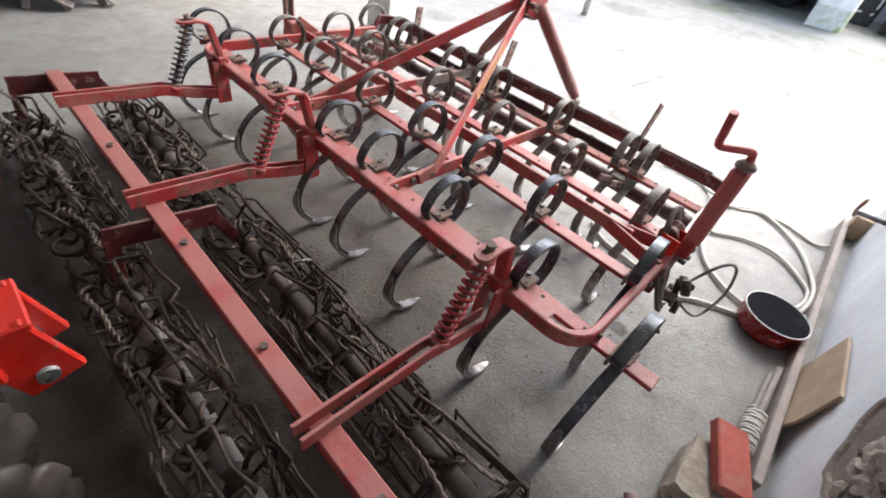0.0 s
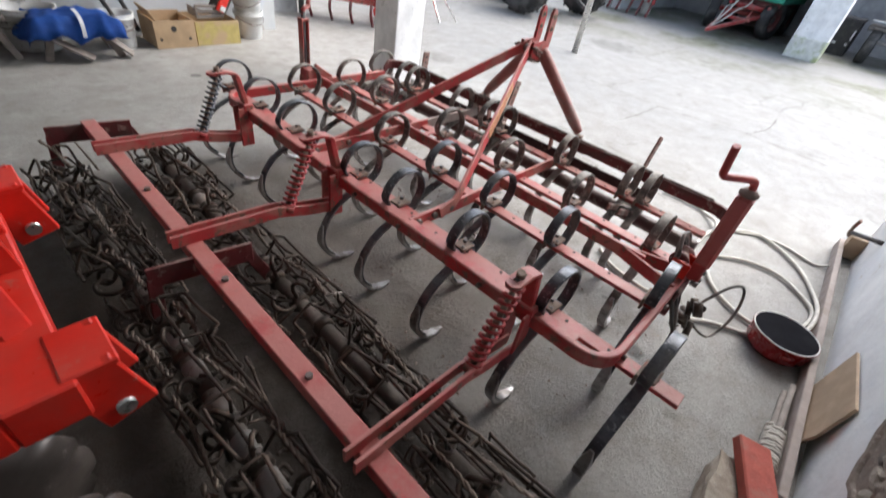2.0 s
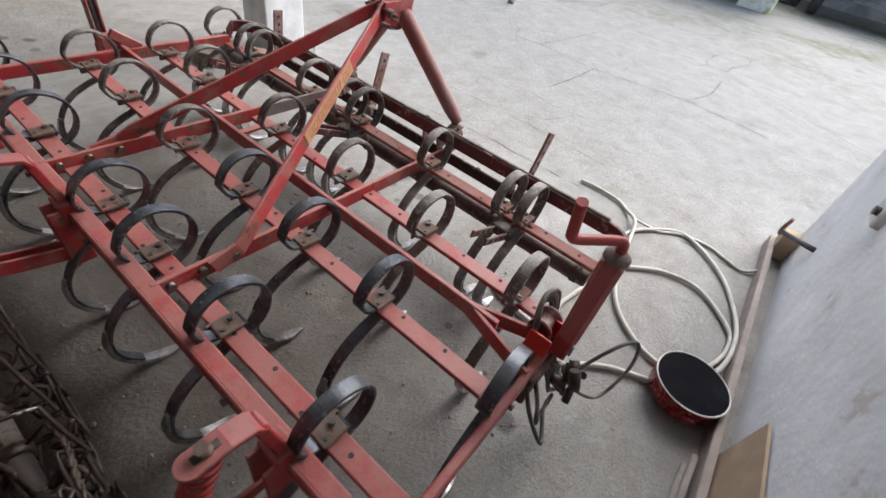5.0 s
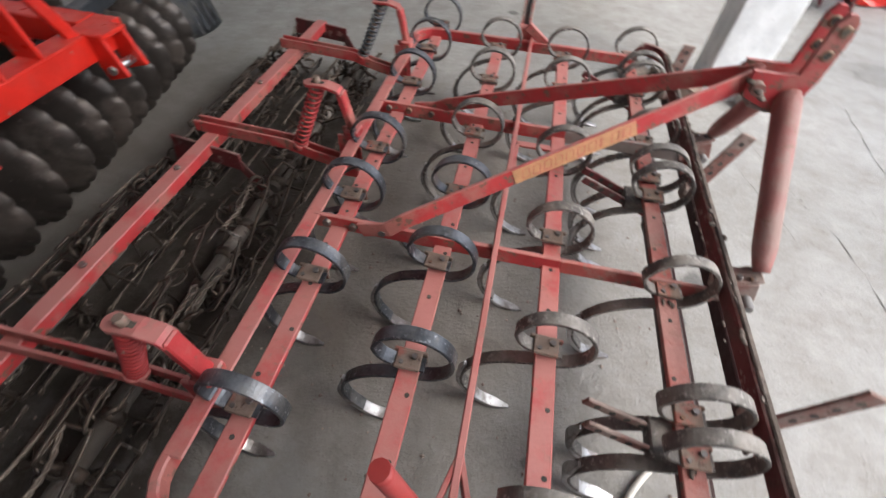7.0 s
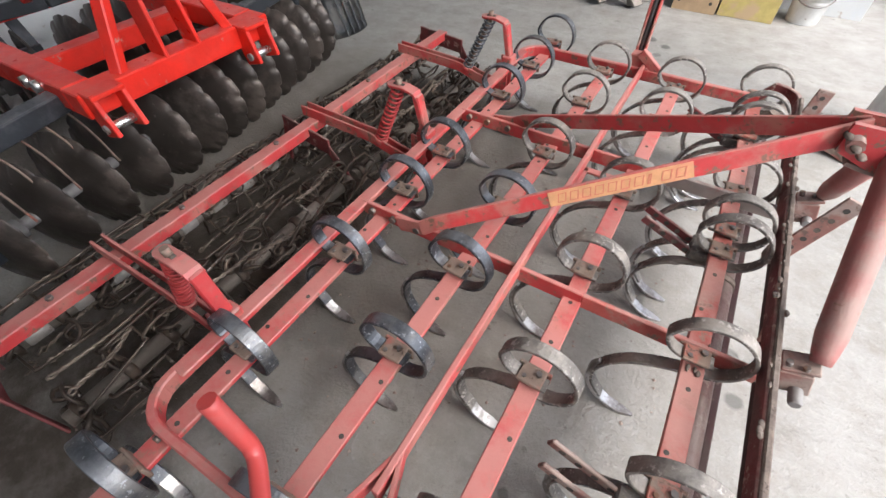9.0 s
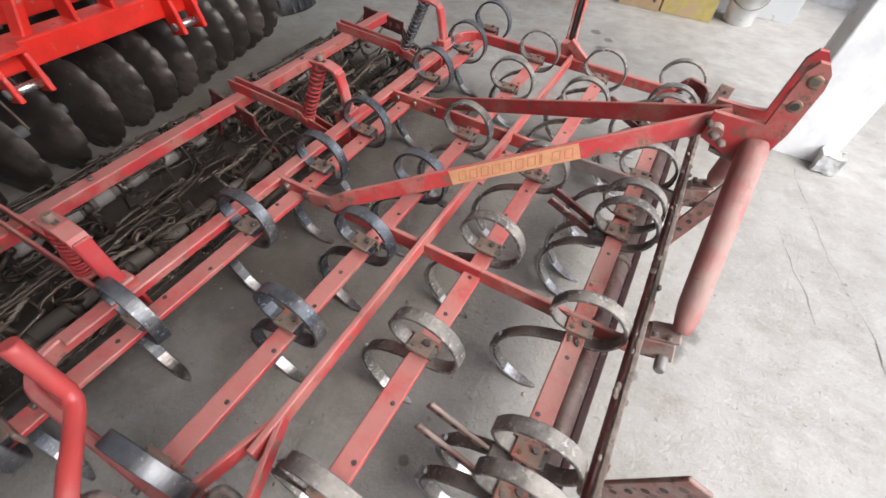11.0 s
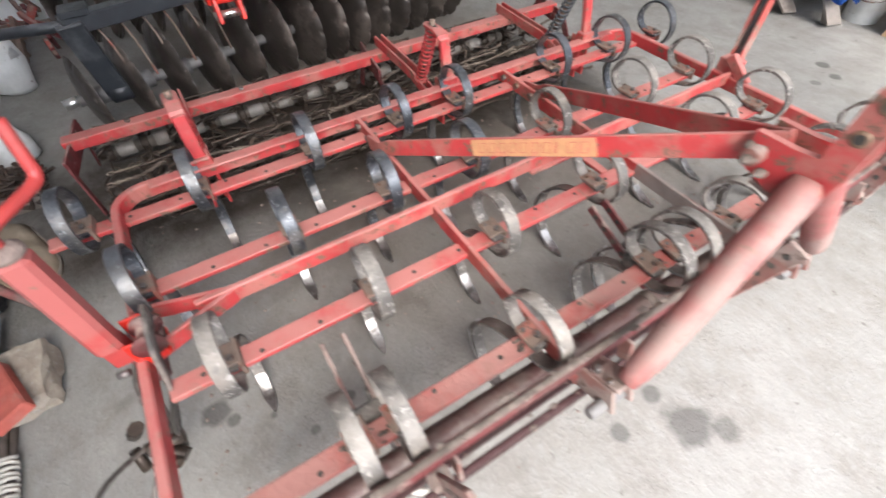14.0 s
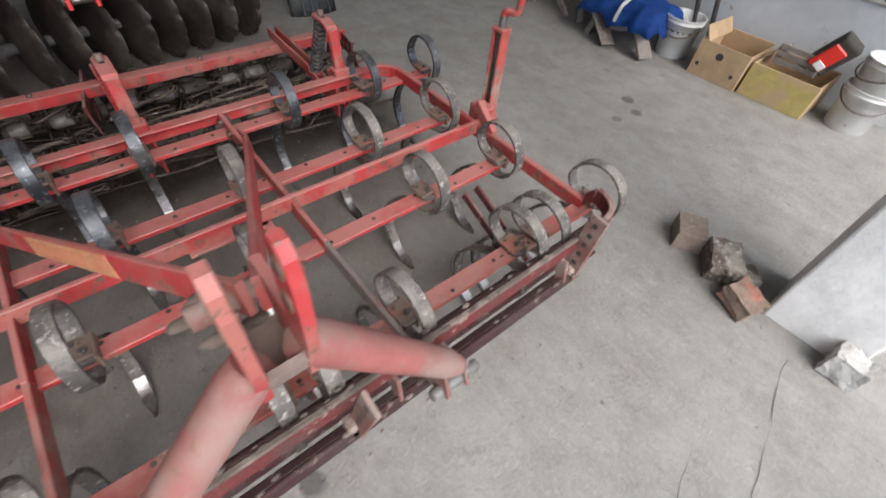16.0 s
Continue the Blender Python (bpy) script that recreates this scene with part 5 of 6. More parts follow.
part("top", box(nb(), (-0.92, 4.62, 0.30), (0.62, 0.24, 0.035), Euler((0, -0.05, 0)).to_matrix(), 0.004), M_GREYWOOD, bench2)
for p, q in (((-1.12, 4.52, 0.29), (-1.22, 4.42, 0)), ((-1.12, 4.72, 0.29), (-1.2, 4.80, 0)), ((-0.72, 4.52, 0.29), (-0.62, 4.44, 0)), ((-0.72, 4.72, 0.29), (-0.64, 4.8, 0)), ((-1.18, 4.50, 0.28), (-0.78, 4.44, 0.0))):
    part("leg", bar(nb(), p, q, 0.055, 0.03, 0.004, up=(0, 1, 0)), M_GREYWOOD, bench2)
for x, lean in ((0.02, -0.16), (0.16, -0.05)):
    part("long_rake", cyl(nb(), (x + 0.30, 4.80, 0.10), (x + lean - 0.1, 4.96, 1.55), 0.022, 8), M_ENGINE, None, "dark long-handled rake leaning on the wall", "rake", "rakes on the wall")
sock = thing("socket", "white double wall socket", "socket")
part("plate", box(nb(), (1.32, 4.99, 0.74), (0.16, 0.03, 0.085), None, 0.006), M_WHITEPL, sock)
for x in (1.285, 1.355):
    part("outlet", cyl(nb(), (x, 4.972, 0.74), (x, 4.98, 0.74), 0.024, 12), M_DARKIN, sock)
jug = thing("plastic_can", "white plastic can standing by the wall", "can")
b = lathe(nb(), ((0.11, 0), (0.13, 0.01), (0.135, 0.30), (0.125, 0.35), (0.06, 0.40), (0.045, 0.42), (0.045, 0.46)), 20, Matrix.Translation((-1.87, 4.10, 0)) @ Matrix.Diagonal((1.1, 0.8, 1, 1)))
part("body", b, M_WHITEPL, jug)
part("cap", cyl(nb(), (-1.87, 4.10, 0.455), (-1.87, 4.10, 0.49), 0.05, 12), M_REDDARK, jug)
cart = thing("hand_cart", "old cart with small dusty wheels by the wall", "cart")
for y in (3.95, 4.3):
    w = lathe(nb(), ((0.03, -0.03), (0.075, -0.03), (0.095, -0.015), (0.095, 0.015), (0.075, 0.03), (0.03, 0.03)), 18, Matrix.Translation((-2.13, y, 0.097)) @ Euler((radians(90), 0, 0.3)).to_matrix().to_4x4())
    part("wheel", w, M_GREYWOOD, cart)
part("frame", bar(nb(), (-2.13, 3.9, 0.12), (-2.13, 4.5, 0.12), 0.04, 0.03, 0.004), M_GREYWOOD, cart)
part("handle", cyl(nb(), (-2.13, 4.1, 0.12), (-2.6, 4.3, 0.9), 0.025, 8), M_GREYWOOD, cart)
stack = thing("board_stack", "old green and grey boards leaning in the corner", "boards")
for i, (x, z, m) in enumerate(((-1.5, 0.06, M_GREYWOOD), (-1.45, 0.18, M_GREENW), (-1.55, 0.30, M_GREENW), (-1.5, 0.42, M_GREYWOOD))):
    part("board", bar(nb(), (x - 0.5, 4.72 + 0.04 * i, z), (x + 0.55, 4.70 + 0.05 * i, z - 0.02), 0.03, 0.11, 0.004), m, stack)
for i in range(4):
    part("slat", bar(nb(), (-1.95 + 0.22 * i, 4.93, 0.0), (-1.85 + 0.25 * i, 4.96, 1.1), 0.05, 0.02, 0.003, up=(0, 1, 0)), (M_GREENW, M_GREYWOOD)[i % 2], stack)
besom = thing("twig_broom", "dry twig broom standing on the trestle", "broom")
part("handle", cyl(nb(), (-0.78, 4.7, 0.35), (-0.72, 4.9, 1.5), 0.014, 7), M_WOOD, besom)
b = nb()
for i in range(70):
    a, rr = rnd.uniform(0, 6.28), rnd.uniform(0.02, 0.15)
    tube(b, [(-0.76, 4.74, 0.95), (-0.76 + rr * math.cos(a), 4.72 + 0.6 * rr * math.sin(a), 0.34 + rnd.uniform(0, 0.08))], 0.004, 4)
part("twig_head", b, M_SACK, besom, kind="stuff")

# shovel
stand(-0.02, -0.15)
sh = thing("snow_shovel", "dark grey scoop shovel leaning upright", "shovel")
b = nb()
k = 12
fr = []
for j in range(7):
    row = []
    for i in range(k + 1):
        u = i / k * 2 - 1
        v = j / 6
        row.append(b.verts.new((-1.88 + u * 0.02 - 0.11 * v - 0.05 * u * u, 2.39 + u * 0.205, 0.008 + v * 0.33)))
    fr.append(row)
for j in range(6):
    for i in range(k):
        b.faces.new((fr[j][i], fr[j][i + 1], fr[j + 1][i + 1], fr[j + 1][i])).smooth = True
bmesh.ops.solidify(b, geom=b.faces[:], thickness=0.01)
part("blade", b, M_SHOVEL, sh, "dark ribbed blade")
for u in (-0.12, -0.04, 0.04, 0.12):
    part("rib", bar(nb(), (-1.865, 2.39 + u, 0.03), (-1.965, 2.39 + u, 0.31), 0.014, 0.014, 0.003, up=(1, 0, 0)), M_SHOVEL, sh)
part("handle", cyl(nb(), (-1.96, 2.40, 0.26), (-2.55, 2.50, 1.5), 0.018, 8), M_AXLE, sh)
part("handle", cyl(nb(), (-1.98, 2.46, 0.3), (-2.5, 2.66, 1.4), 0.012, 8), M_AXLE, sh)
# old machine behind
stand()
rake = thing("spoked_wheel_rake", "old farm rake with red spoked wheel against the wall", "rake")
wc = V(-3.1, 2.25, 0.55)
b = nb()
tube(b, [wc + V(0.12 * math.cos(t * math.tau / 40), 0.55 * math.cos(t * math.tau / 40), 0.55 * math.sin(t * math.tau / 40)) for t in range(40)], 0.03, 8, closed=True)
wh = part("wheel_rim", b, M_REDDARK, rake)
for i in range(10):
    a = i * math.tau / 10
    part("spoke", cyl(nb(), wc, wc + V(0.12 * math.cos(a), 0.54 * math.cos(a), 0.54 * math.sin(a)), 0.012, 6), M_REDDARK, wh)
part("hub", cyl(nb(), wc - V(0.1, 0, 0), wc + V(0.1, 0, 0), 0.06, 12), M_REDDARK, wh)
part("beam", bar(nb(), (-3.15, 2.3, 0.55), (-3.15, 4.6, 0.55), 0.08, 0.08, 0.005), M_GREYWOOD, rake)
for i in range(14):
    y = 2.9 + i * 0.12
    part("rake_tooth", tube(nb(), spline([V(-3.15, y, 0.5), V(-2.9, y, 0.45), V(-2.78, y, 0.2), V(-2.95, y, 0.02)], 4), 0.012, 5), M_RUSTWIRE, rake)
for z in (0.12, 0.24):
    part("rail", cyl(nb(), (-2.85, 2.75, z), (-2.95, 4.7, z - 0.04), 0.03, 8), M_GREYWOOD, rake)

# ---- by the south wall ----
def bare_patch():
    rubble("broken_plaster", (-0.47, 4.897, 0.5), (0.40, 0.010, 0.20), M_BARE, "worn grey-brown patch of bare plaster on the wall", "plaster patch", 17, 0.2).location.z = 0.34 * U


def bag(x, y, r, h, label, m=M_WHITEPL, inside=True):
    o = thing("white_sack", label, "sack", "white sacks")
    b = lathe(nb(), ((r * 0.85, 0.0), (r * 1.05, 0.04), (r * 1.08, h * 0.5), (r * 0.98, h), (r * 0.9, h * 0.97), (r * 0.9, h * 0.6)), 26, Matrix.Translation((x, y, 0)), 0.05)
    for v in b.verts:
        v.co += Vector((noise.noise(v.co * 6), noise.noise(v.co * 6 + V(9, 0, 0)), 0.6 * noise.noise(v.co * 5 + V(0, 7, 0)))) * 0.055 * (v.co.z > 0.02)
    part("body", b, m, o)
    if inside:
        part("contents", lathe(nb(), ((r * 0.88, h * 0.72), (r * 0.5, h * 0.8), (0.01, h * 0.84)), 18, Matrix.Translation((x, y, 0)), 0.04), M_DARKIN, o)


bag(-2.40, -1.61, 0.115, 0.38, "white plastic sack with a rolled top")
bag(-1.42, -1.64, 0.12, 0.24, "white torn sack with dark waste")
box_w = thing("wooden_tray", "dark wooden tray full of rusty scrap", "tray")
stand(-0.09, -0.02)
for p, q in (((-1.14, -1.70, 0.05), (-0.80, -1.69, 0.05)), ((-1.10, -1.46, 0.05), (-0.80, -1.46, 0.05)), ((-1.12, -1.70, 0.05), (-1.09, -1.46, 0.05)), ((-0.80, -1.69, 0.05), (-0.80, -1.46, 0.05))):
    part("side_board", bar(nb(), p, q, 0.02, 0.10, 0.004), M_GREYWOOD, box_w)
part("bottom", box(nb(), (-0.96, -1.58, 0.012), (0.32, 0.24, 0.02), None, 0.002), M_GREYWOOD, box_w)
b = nb()
for i in range(90):
    c = V(rnd.uniform(-1.08, -0.72), rnd.uniform(-1.67, -1.42), rnd.uniform(0.04, 0.12))
    d = V(rnd.uniform(-1, 1), rnd.uniform(-1, 1), rnd.uniform(-0.4, 0.4)).normalized() * rnd.uniform(0.012, 0.05)
    bar(b, c - d, c + d, rnd.uniform(0.012, 0.03), 0.012, 0.002)
part("scrap", b, M_SCRAP, box_w, "heap of brown rusty scrap", kind="stuff")
stand()
# slack brown paper sack, wedge-shaped
outline = spline([V(-0.80, -1.60, 0), V(-0.60, -1.50, 0), V(-0.40, -1.43, 0), V(-0.27, -1.455, 0), V(-0.33, -1.56, 0), V(-0.52, -1.68, 0), V(-0.68, -1.735, 0), V(-0.80, -1.72, 0)], 4, True)
mid_s = V(-0.55, -1.58, 0.0)
sack = nb()
rings = []
for j in range(6):
    f = 1 - j / 6
    rings.append([sack.verts.new(mid_s + (p - mid_s) * f + V(0, 0, (0.0, 0.034, 0.05, 0.06, 0.066, 0.07)[j] * (1 + 0.5 * noise.noise(p * 7 + V(j * 0.3, 0, 5))))) for p in outline])
for A, B in zip(rings, rings[1:]):
    for i in range(len(outline)):
        sack.faces.new((A[i], A[(i + 1) % len(outline)], B[(i + 1) % len(outline)], B[i])).smooth = True
sack.faces.new(rings[-1]).smooth = True
sack.faces.new(rings[0][::-1])
bmesh.ops.recalc_face_normals(sack, faces=sack.faces)
psack = thing("paper_sack", "slack dusty brown paper sack lying on concrete", "sack")
part("body", sack, M_SACK, psack)
part("seam", tube(nb(), [p + V(0, 0, 0.02) for p in outline[2:12]], 0.006, 5), M_GREYWOOD, psack, "stitched dark seam")
part("plank", bar(nb(), (-0.50, -1.705, 0.10), (-0.085, -1.447, 0.02), 0.078, 0.032, 0.004), M_WOOD, None, "tan wooden plank propped on the floor", "plank")
rp = thing("red_pipe", "dull red iron bar with a lug end leaning on the wall", "iron bar")
part("bar", cyl(nb(), (-0.08, -1.728, 0.86), (0.01, -1.405, 0.042), 0.018, 10), M_REDRUB, rp)
part("lug", lathe(nb(), ((0.02, -0.02), (0.034, -0.02), (0.034, 0.02), (0.02, 0.02)), 14, Matrix.Translation((0.012, -1.395, 0.047)) @ Euler((1.2, 0.3, 0.5)).to_matrix().to_4x4()), M_REDDARK, rp)
scrapr = thing("red_scrap", "pile of rusty red machine parts in the corner", "scrap")
for i in range(24):
    c = V(rnd.uniform(-3.5, -2.72), rnd.uniform(-1.70, -1.28), rnd.uniform(0.03, 0.30))
    d = V(rnd.uniform(-1, 1), rnd.uniform(-0.6, 0.6), rnd.uniform(-0.8, 0.8)).normalized() * rnd.uniform(0.08, 0.2)
    a, e = c - d, c + d
    a.z, e.z = max(a.z, 0.03), max(e.z, 0.03)
    part("piece", bar(nb(), a, e, 0.03, rnd.uniform(0.02, 0.06), 0.004), (M_REDDARK, M_CLAMP, M_REDMUD)[i % 3], scrapr)


def rubble(name, c, s, m, label, cat, seed, rough=0.12, rot=None):
    b = nb()
    bmesh.ops.create_cube(b, size=1)
    bmesh.ops.subdivide_edges(b, edges=b.edges[:], cuts=4, use_grid_fill=True)
    for v in b.verts:
        p = v.co.copy()
        v.co += Vector((noise.noise(p * 2.2 + V(seed, 0, 0)), noise.noise(p * 2.2 + V(0, seed, 0)), noise.noise(p * 2.2 + V(0, 0, seed)))) * rough
        v.co += p.normalized() * 0.06 * noise.noise(p * 6 + V(seed, 3, 1)) * (rough > 0.05)
    rm = (rot or Euler((0, 0, 0))).to_matrix()
    for v in b.verts:
        v.co = rm @ Vector((v.co.x * s[0], v.co.y * s[1], v.co.z * s[2])) + Vector(c)
    lowest = min(v.co.z for v in b.verts)
    for v in b.verts:
        v.co.z -= lowest
    return part(name, b, m, None, label, cat)


rubble("stone", (0.28, -1.525, 0.1), (0.26, 0.15, 0.11), M_STONE, "rough tan lump of concrete by the wall", "stone", 4, 0.16)
part("brick", box(nb(), (0.37, -1.565, 0.145), (0.27, 0.125, 0.05), Euler((0.16, -0.06, 0.37)).to_matrix(), 0.006), M_BRICK, None, "red painted brick leaning on a stone", "brick")
sheet = nb()
cols = []
for i in range(15):
    u = i / 14
    row = []
    for j in range(9):
        v = j / 8
        k = 0.02 * noise.noise(V(u * 5, v * 6, 4.0))
        row.append(sheet.verts.new((-0.13 + 0.33 * u + k, -1.735 + 0.115 * v + k, 0.012 + 0.11 * (2 * abs(v - 0.45)) ** 1.6 * (1 - 0.5 * v) + abs(k))))
    cols.append(row)
for A, B in zip(cols, cols[1:]):
    for j in range(8):
        sheet.faces.new((A[j], A[j + 1], B[j + 1], B[j]))
bmesh.ops.recalc_face_normals(sheet, faces=sheet.faces)
bmesh.ops.solidify(sheet, geom=sheet.faces[:], thickness=0.006)
part("grey_sheet", sheet, M_GALV, None, "bent bluish grey metal gutter piece by the wall", "metal sheet")
bin_bag = nb()
bmesh.ops.create_icosphere(bin_bag, subdivisions=3, radius=1)
for v in bin_bag.verts:
    p = v.co.copy()
    v.co = Vector((-0.27 + 0.11 * p.x, -1.68 + 0.055 * p.y, max(0.0, 0.045 + 0.055 * p.z))) + p * 0.02 * noise.noise(p * 2.5)
    v.co.z = max(0.0, v.co.z)
part("black_bag", bin_bag, M_BAG, None, "crumpled black plastic bag by the wall", "bag", smooth=True)
# lath along the wall foot, plywood offcut, sticks and rope
part("floor_lath", bar(nb(), (0.42, -1.682, 0.045), (3.10, -1.625, 0.045), 0.035, 0.09, 0.004), M_TRIM, None, "grey-brown wooden lath at the foot of the wall", "lath", kind="structure")
ply = nb()
face = [ply.verts.new((x, -1.738 + 0.12 * (0.34 - z), z)) for x, z in ((1.26, 0.30), (0.79, 0.34), (0.755, 0.155), (0.79, 0.02), (1.20, 0.03))]
back = [ply.verts.new(v.co + V(0, 0.012, 0)) for v in face]
ply.faces.new(face)
ply.faces.new(back[::-1])
for i in range(5):
    ply.faces.new((face[i], face[(i + 1) % 5], back[(i + 1) % 5], back[i]))
bmesh.ops.recalc_face_normals(ply, faces=ply.faces)
part("plywood", ply, M_PLY, None, "pale plywood offcut leaning on the wall", "plywood")
rope = thing("bundled_sticks", "thin grey sticks bound with twisted rope", "sticks")
for i, (y, z) in enumerate(((-1.63, 0.014), (-1.605, 0.014), (-1.618, 0.036))):
    part("stick", cyl(nb(), (0.35, y, z), (1.05 + 0.05 * i, y - 0.005 * i, z), 0.013, 7), M_GREYWOOD, rope)
b = nb()
tube(b, [V(0.55 + 0.0022 * i + 0.004 * math.sin(i), -1.617 + 0.038 * math.cos(i * 0.7), 0.036 + 0.032 * math.sin(i * 0.7)) for i in range(110)], 0.008, 5)
part("rope", b, M_HOSE, rope, "cream twisted rope")
block = part("wood_block", box(nb(), (3.02, -1.69, 0.10), (0.13, 0.10, 0.17), None, 0.004), M_PLY, None, "pale wooden block at the wall's end", "block")
latch = thing("iron_latch", "rusty iron hook in the wall's end", "latch")
part("pin", cyl(nb(), (2.62, -1.75, 0.335), (2.86, -1.61, 0.24), 0.016, 8), M_ENGINE, latch)
part("hook", tube(nb(), spline([V(2.98, -1.62, 0.17), V(2.90, -1.60, 0.24), V(2.84, -1.60, 0.345)], 4), 0.012, 6), M_CLAMP, latch)
plate = thing("wall_switch", "small white plastic switch on the wall", "switch")
part("plate", box(nb(), (2.22, -1.735, 0.80), (0.14, 0.05, 0.12), None, 0.008), M_WHITEPL, plate)
part("knob", cyl(nb(), (2.20, -1.71, 0.80), (2.20, -1.69, 0.80), 0.02, 10), M_ENGINE, plate)
hollow = thing("broken_plaster", "patch of broken plaster showing rough stones and mortar", "plaster patch")
rq = random.Random(41)


def patch_ring(f, y, wob):
    out = []
    for i in range(36):
        t = i * math.tau / 36
        r = f * (1 + 0.16 * noise.noise(V(2.2 * math.cos(t), 2.2 * math.sin(t), 7)) + wob * noise.noise(V(9 * math.cos(t), 9 * math.sin(t), f)))
        out.append((0.34 + 0.25 * r * math.cos(t), y, 0.56 + 0.20 * r * math.sin(t)))
    return out


b = nb()
rings = [[b.verts.new(p) for p in patch_ring(f, y, 0.10)] for f, y in ((1.06, -1.746), (1.03, -1.732), (0.95, -1.7335), (0.90, -1.742), (0.5, -1.7425), (0.1, -1.7425))]
for A, B in zip(rings, rings[1:]):
    for i in range(36):
        b.faces.new((A[i], A[(i + 1) % 36], B[(i + 1) % 36], B[i]))
b.faces.new(rings[-1])
bmesh.ops.recalc_face_normals(b, faces=b.faces)
part("mortar", b, M_BLOCK, hollow, "crumbling brown mortar with a ragged rim")
for i in range(15):
    t, f = rq.uniform(0, math.tau), rq.uniform(0.0, 0.74)
    b = nb()
    bmesh.ops.create_icosphere(b, subdivisions=2, radius=1)
    w, h = rq.uniform(0.03, 0.06), rq.uniform(0.024, 0.045)
    for v in b.verts:
        p = v.co * (1 + 0.4 * noise.noise(v.co * 1.6 + V(i, 0, 0)))
        v.co = V(0.34 + 0.25 * f * math.cos(t) + w * p.x, -1.742 + 0.022 * p.y, 0.56 + 0.20 * f * math.sin(t) + h * p.z)
    part("stone", b, (M_STONE, M_BLOCK, M_STONE, M_GREYWOOD)[i % 4], hollow)
wp = thing("wall_pipe", "thin grey pipe running out of broken plaster", "pipe")
part("tube", cyl(nb(), (0.32, -1.742, 0.675), (-0.55, -1.742, 0.69), 0.018, 10), M_AXLE, wp)
part("collar", cyl(nb(), (0.30, -1.742, 0.675), (0.265, -1.742, 0.676), 0.024, 12), M_AXLE, wp)

bare_patch()
# pot
pot = thing("cooking_pot", "red enamel pot with a dark inside, standing on concrete", "pot")
pm = Matrix.Translation((1.40, -1.50, 0)) @ Matrix.Diagonal((1.08, 1.08, 0.95, 1))
part("body", lathe(nb(), ((0.10, 0.0), (0.112, 0.006), (0.137, 0.04), (0.142, 0.125), (0.147, 0.131), (0.147, 0.136), (0.139, 0.136)), 36, pm), M_POTRED, pot)
part("inside", lathe(nb(), ((0.139, 0.137), (0.136, 0.12), (0.131, 0.05), (0.105, 0.018), (0.02, 0.014), (0.001, 0.014)), 36, pm), M_POTIN, pot, "dark enamel inside")
part("rim", tube(nb(), [V(1.40 + 0.1545 * math.cos(t * math.tau / 36), -1.50 + 0.1545 * math.sin(t * math.tau / 36), 0.130) for t in range(36)], 0.0036, 6, closed=True), M_WHITEPL, pot, "pale worn rim")
part("handle", box(nb(), (1.245, -1.545, 0.085), (0.02, 0.05, 0.022), Euler((0, 0, 0.4)).to_matrix(), 0.01, 2), M_POTRED, pot)
# hoses
hose = thing("hose", "cream rubber hose lying in loose loops on the floor", "hose")
hz = 0.017
ha = [V(1.38, -0.45, hz), V(1.285, -0.58, hz), V(1.25, -0.74, hz), V(1.255, -0.85, hz), V(1.36, -0.875, hz), V(1.46, -0.85, hz), V(1.66, -0.88, hz), V(1.874, -0.881, hz), V(2.07, -0.862, hz), V(2.335, -0.874, hz), V(2.46, -0.95, hz), V(2.50, -1.16, hz),
      V(2.336, -1.43, hz), V(2.094, -1.58, hz), V(1.845, -1.625, hz + 0.032), V(1.608, -1.59, hz + 0.03), V(1.419, -1.434, hz), V(1.349, -1.309, hz), V(1.292, -1.192, hz), V(1.2, -1.08, hz)]
hb = [V(2.0, -1.0, hz), V(2.077, -1.174, hz), V(2.101, -1.38, hz), V(1.95, -1.578, hz), V(1.825, -1.615, hz), V(1.671, -1.575, hz), V(1.564, -1.482, hz), V(1.5, -1.366, hz), V(1.549, -1.21, hz), V(1.676, -1.07, hz), V(1.861, -0.986, hz + 0.01),
      V(1.97, -0.96, hz + 0.03), V(2.236, -0.921, hz), V(2.465, -0.872, hz + 0.032), V(2.597, -0.776, hz), V(2.66, -0.685, hz), V(2.681, -0.522, hz), V(2.669, -0.392, hz)]
hd = [V(2.488, -0.85, 0.05), V(2.56, -1.02, 0.012), V(2.65, -1.13, 0.012), V(2.696, -1.311, 0.012), V(2.654, -1.436, 0.012), V(2.621, -1.545, 0.012), V(2.68, -1.62, 0.03)]


def slack(pts):
    """The loops by the wall lie wider."""
    return [V(p.x + 0.17 * max(0.0, p.x - 1.5) * min(1.0, max(0.0, (-0.9 - p.y) / 0.25)), p.y, p.z) for p in pts]


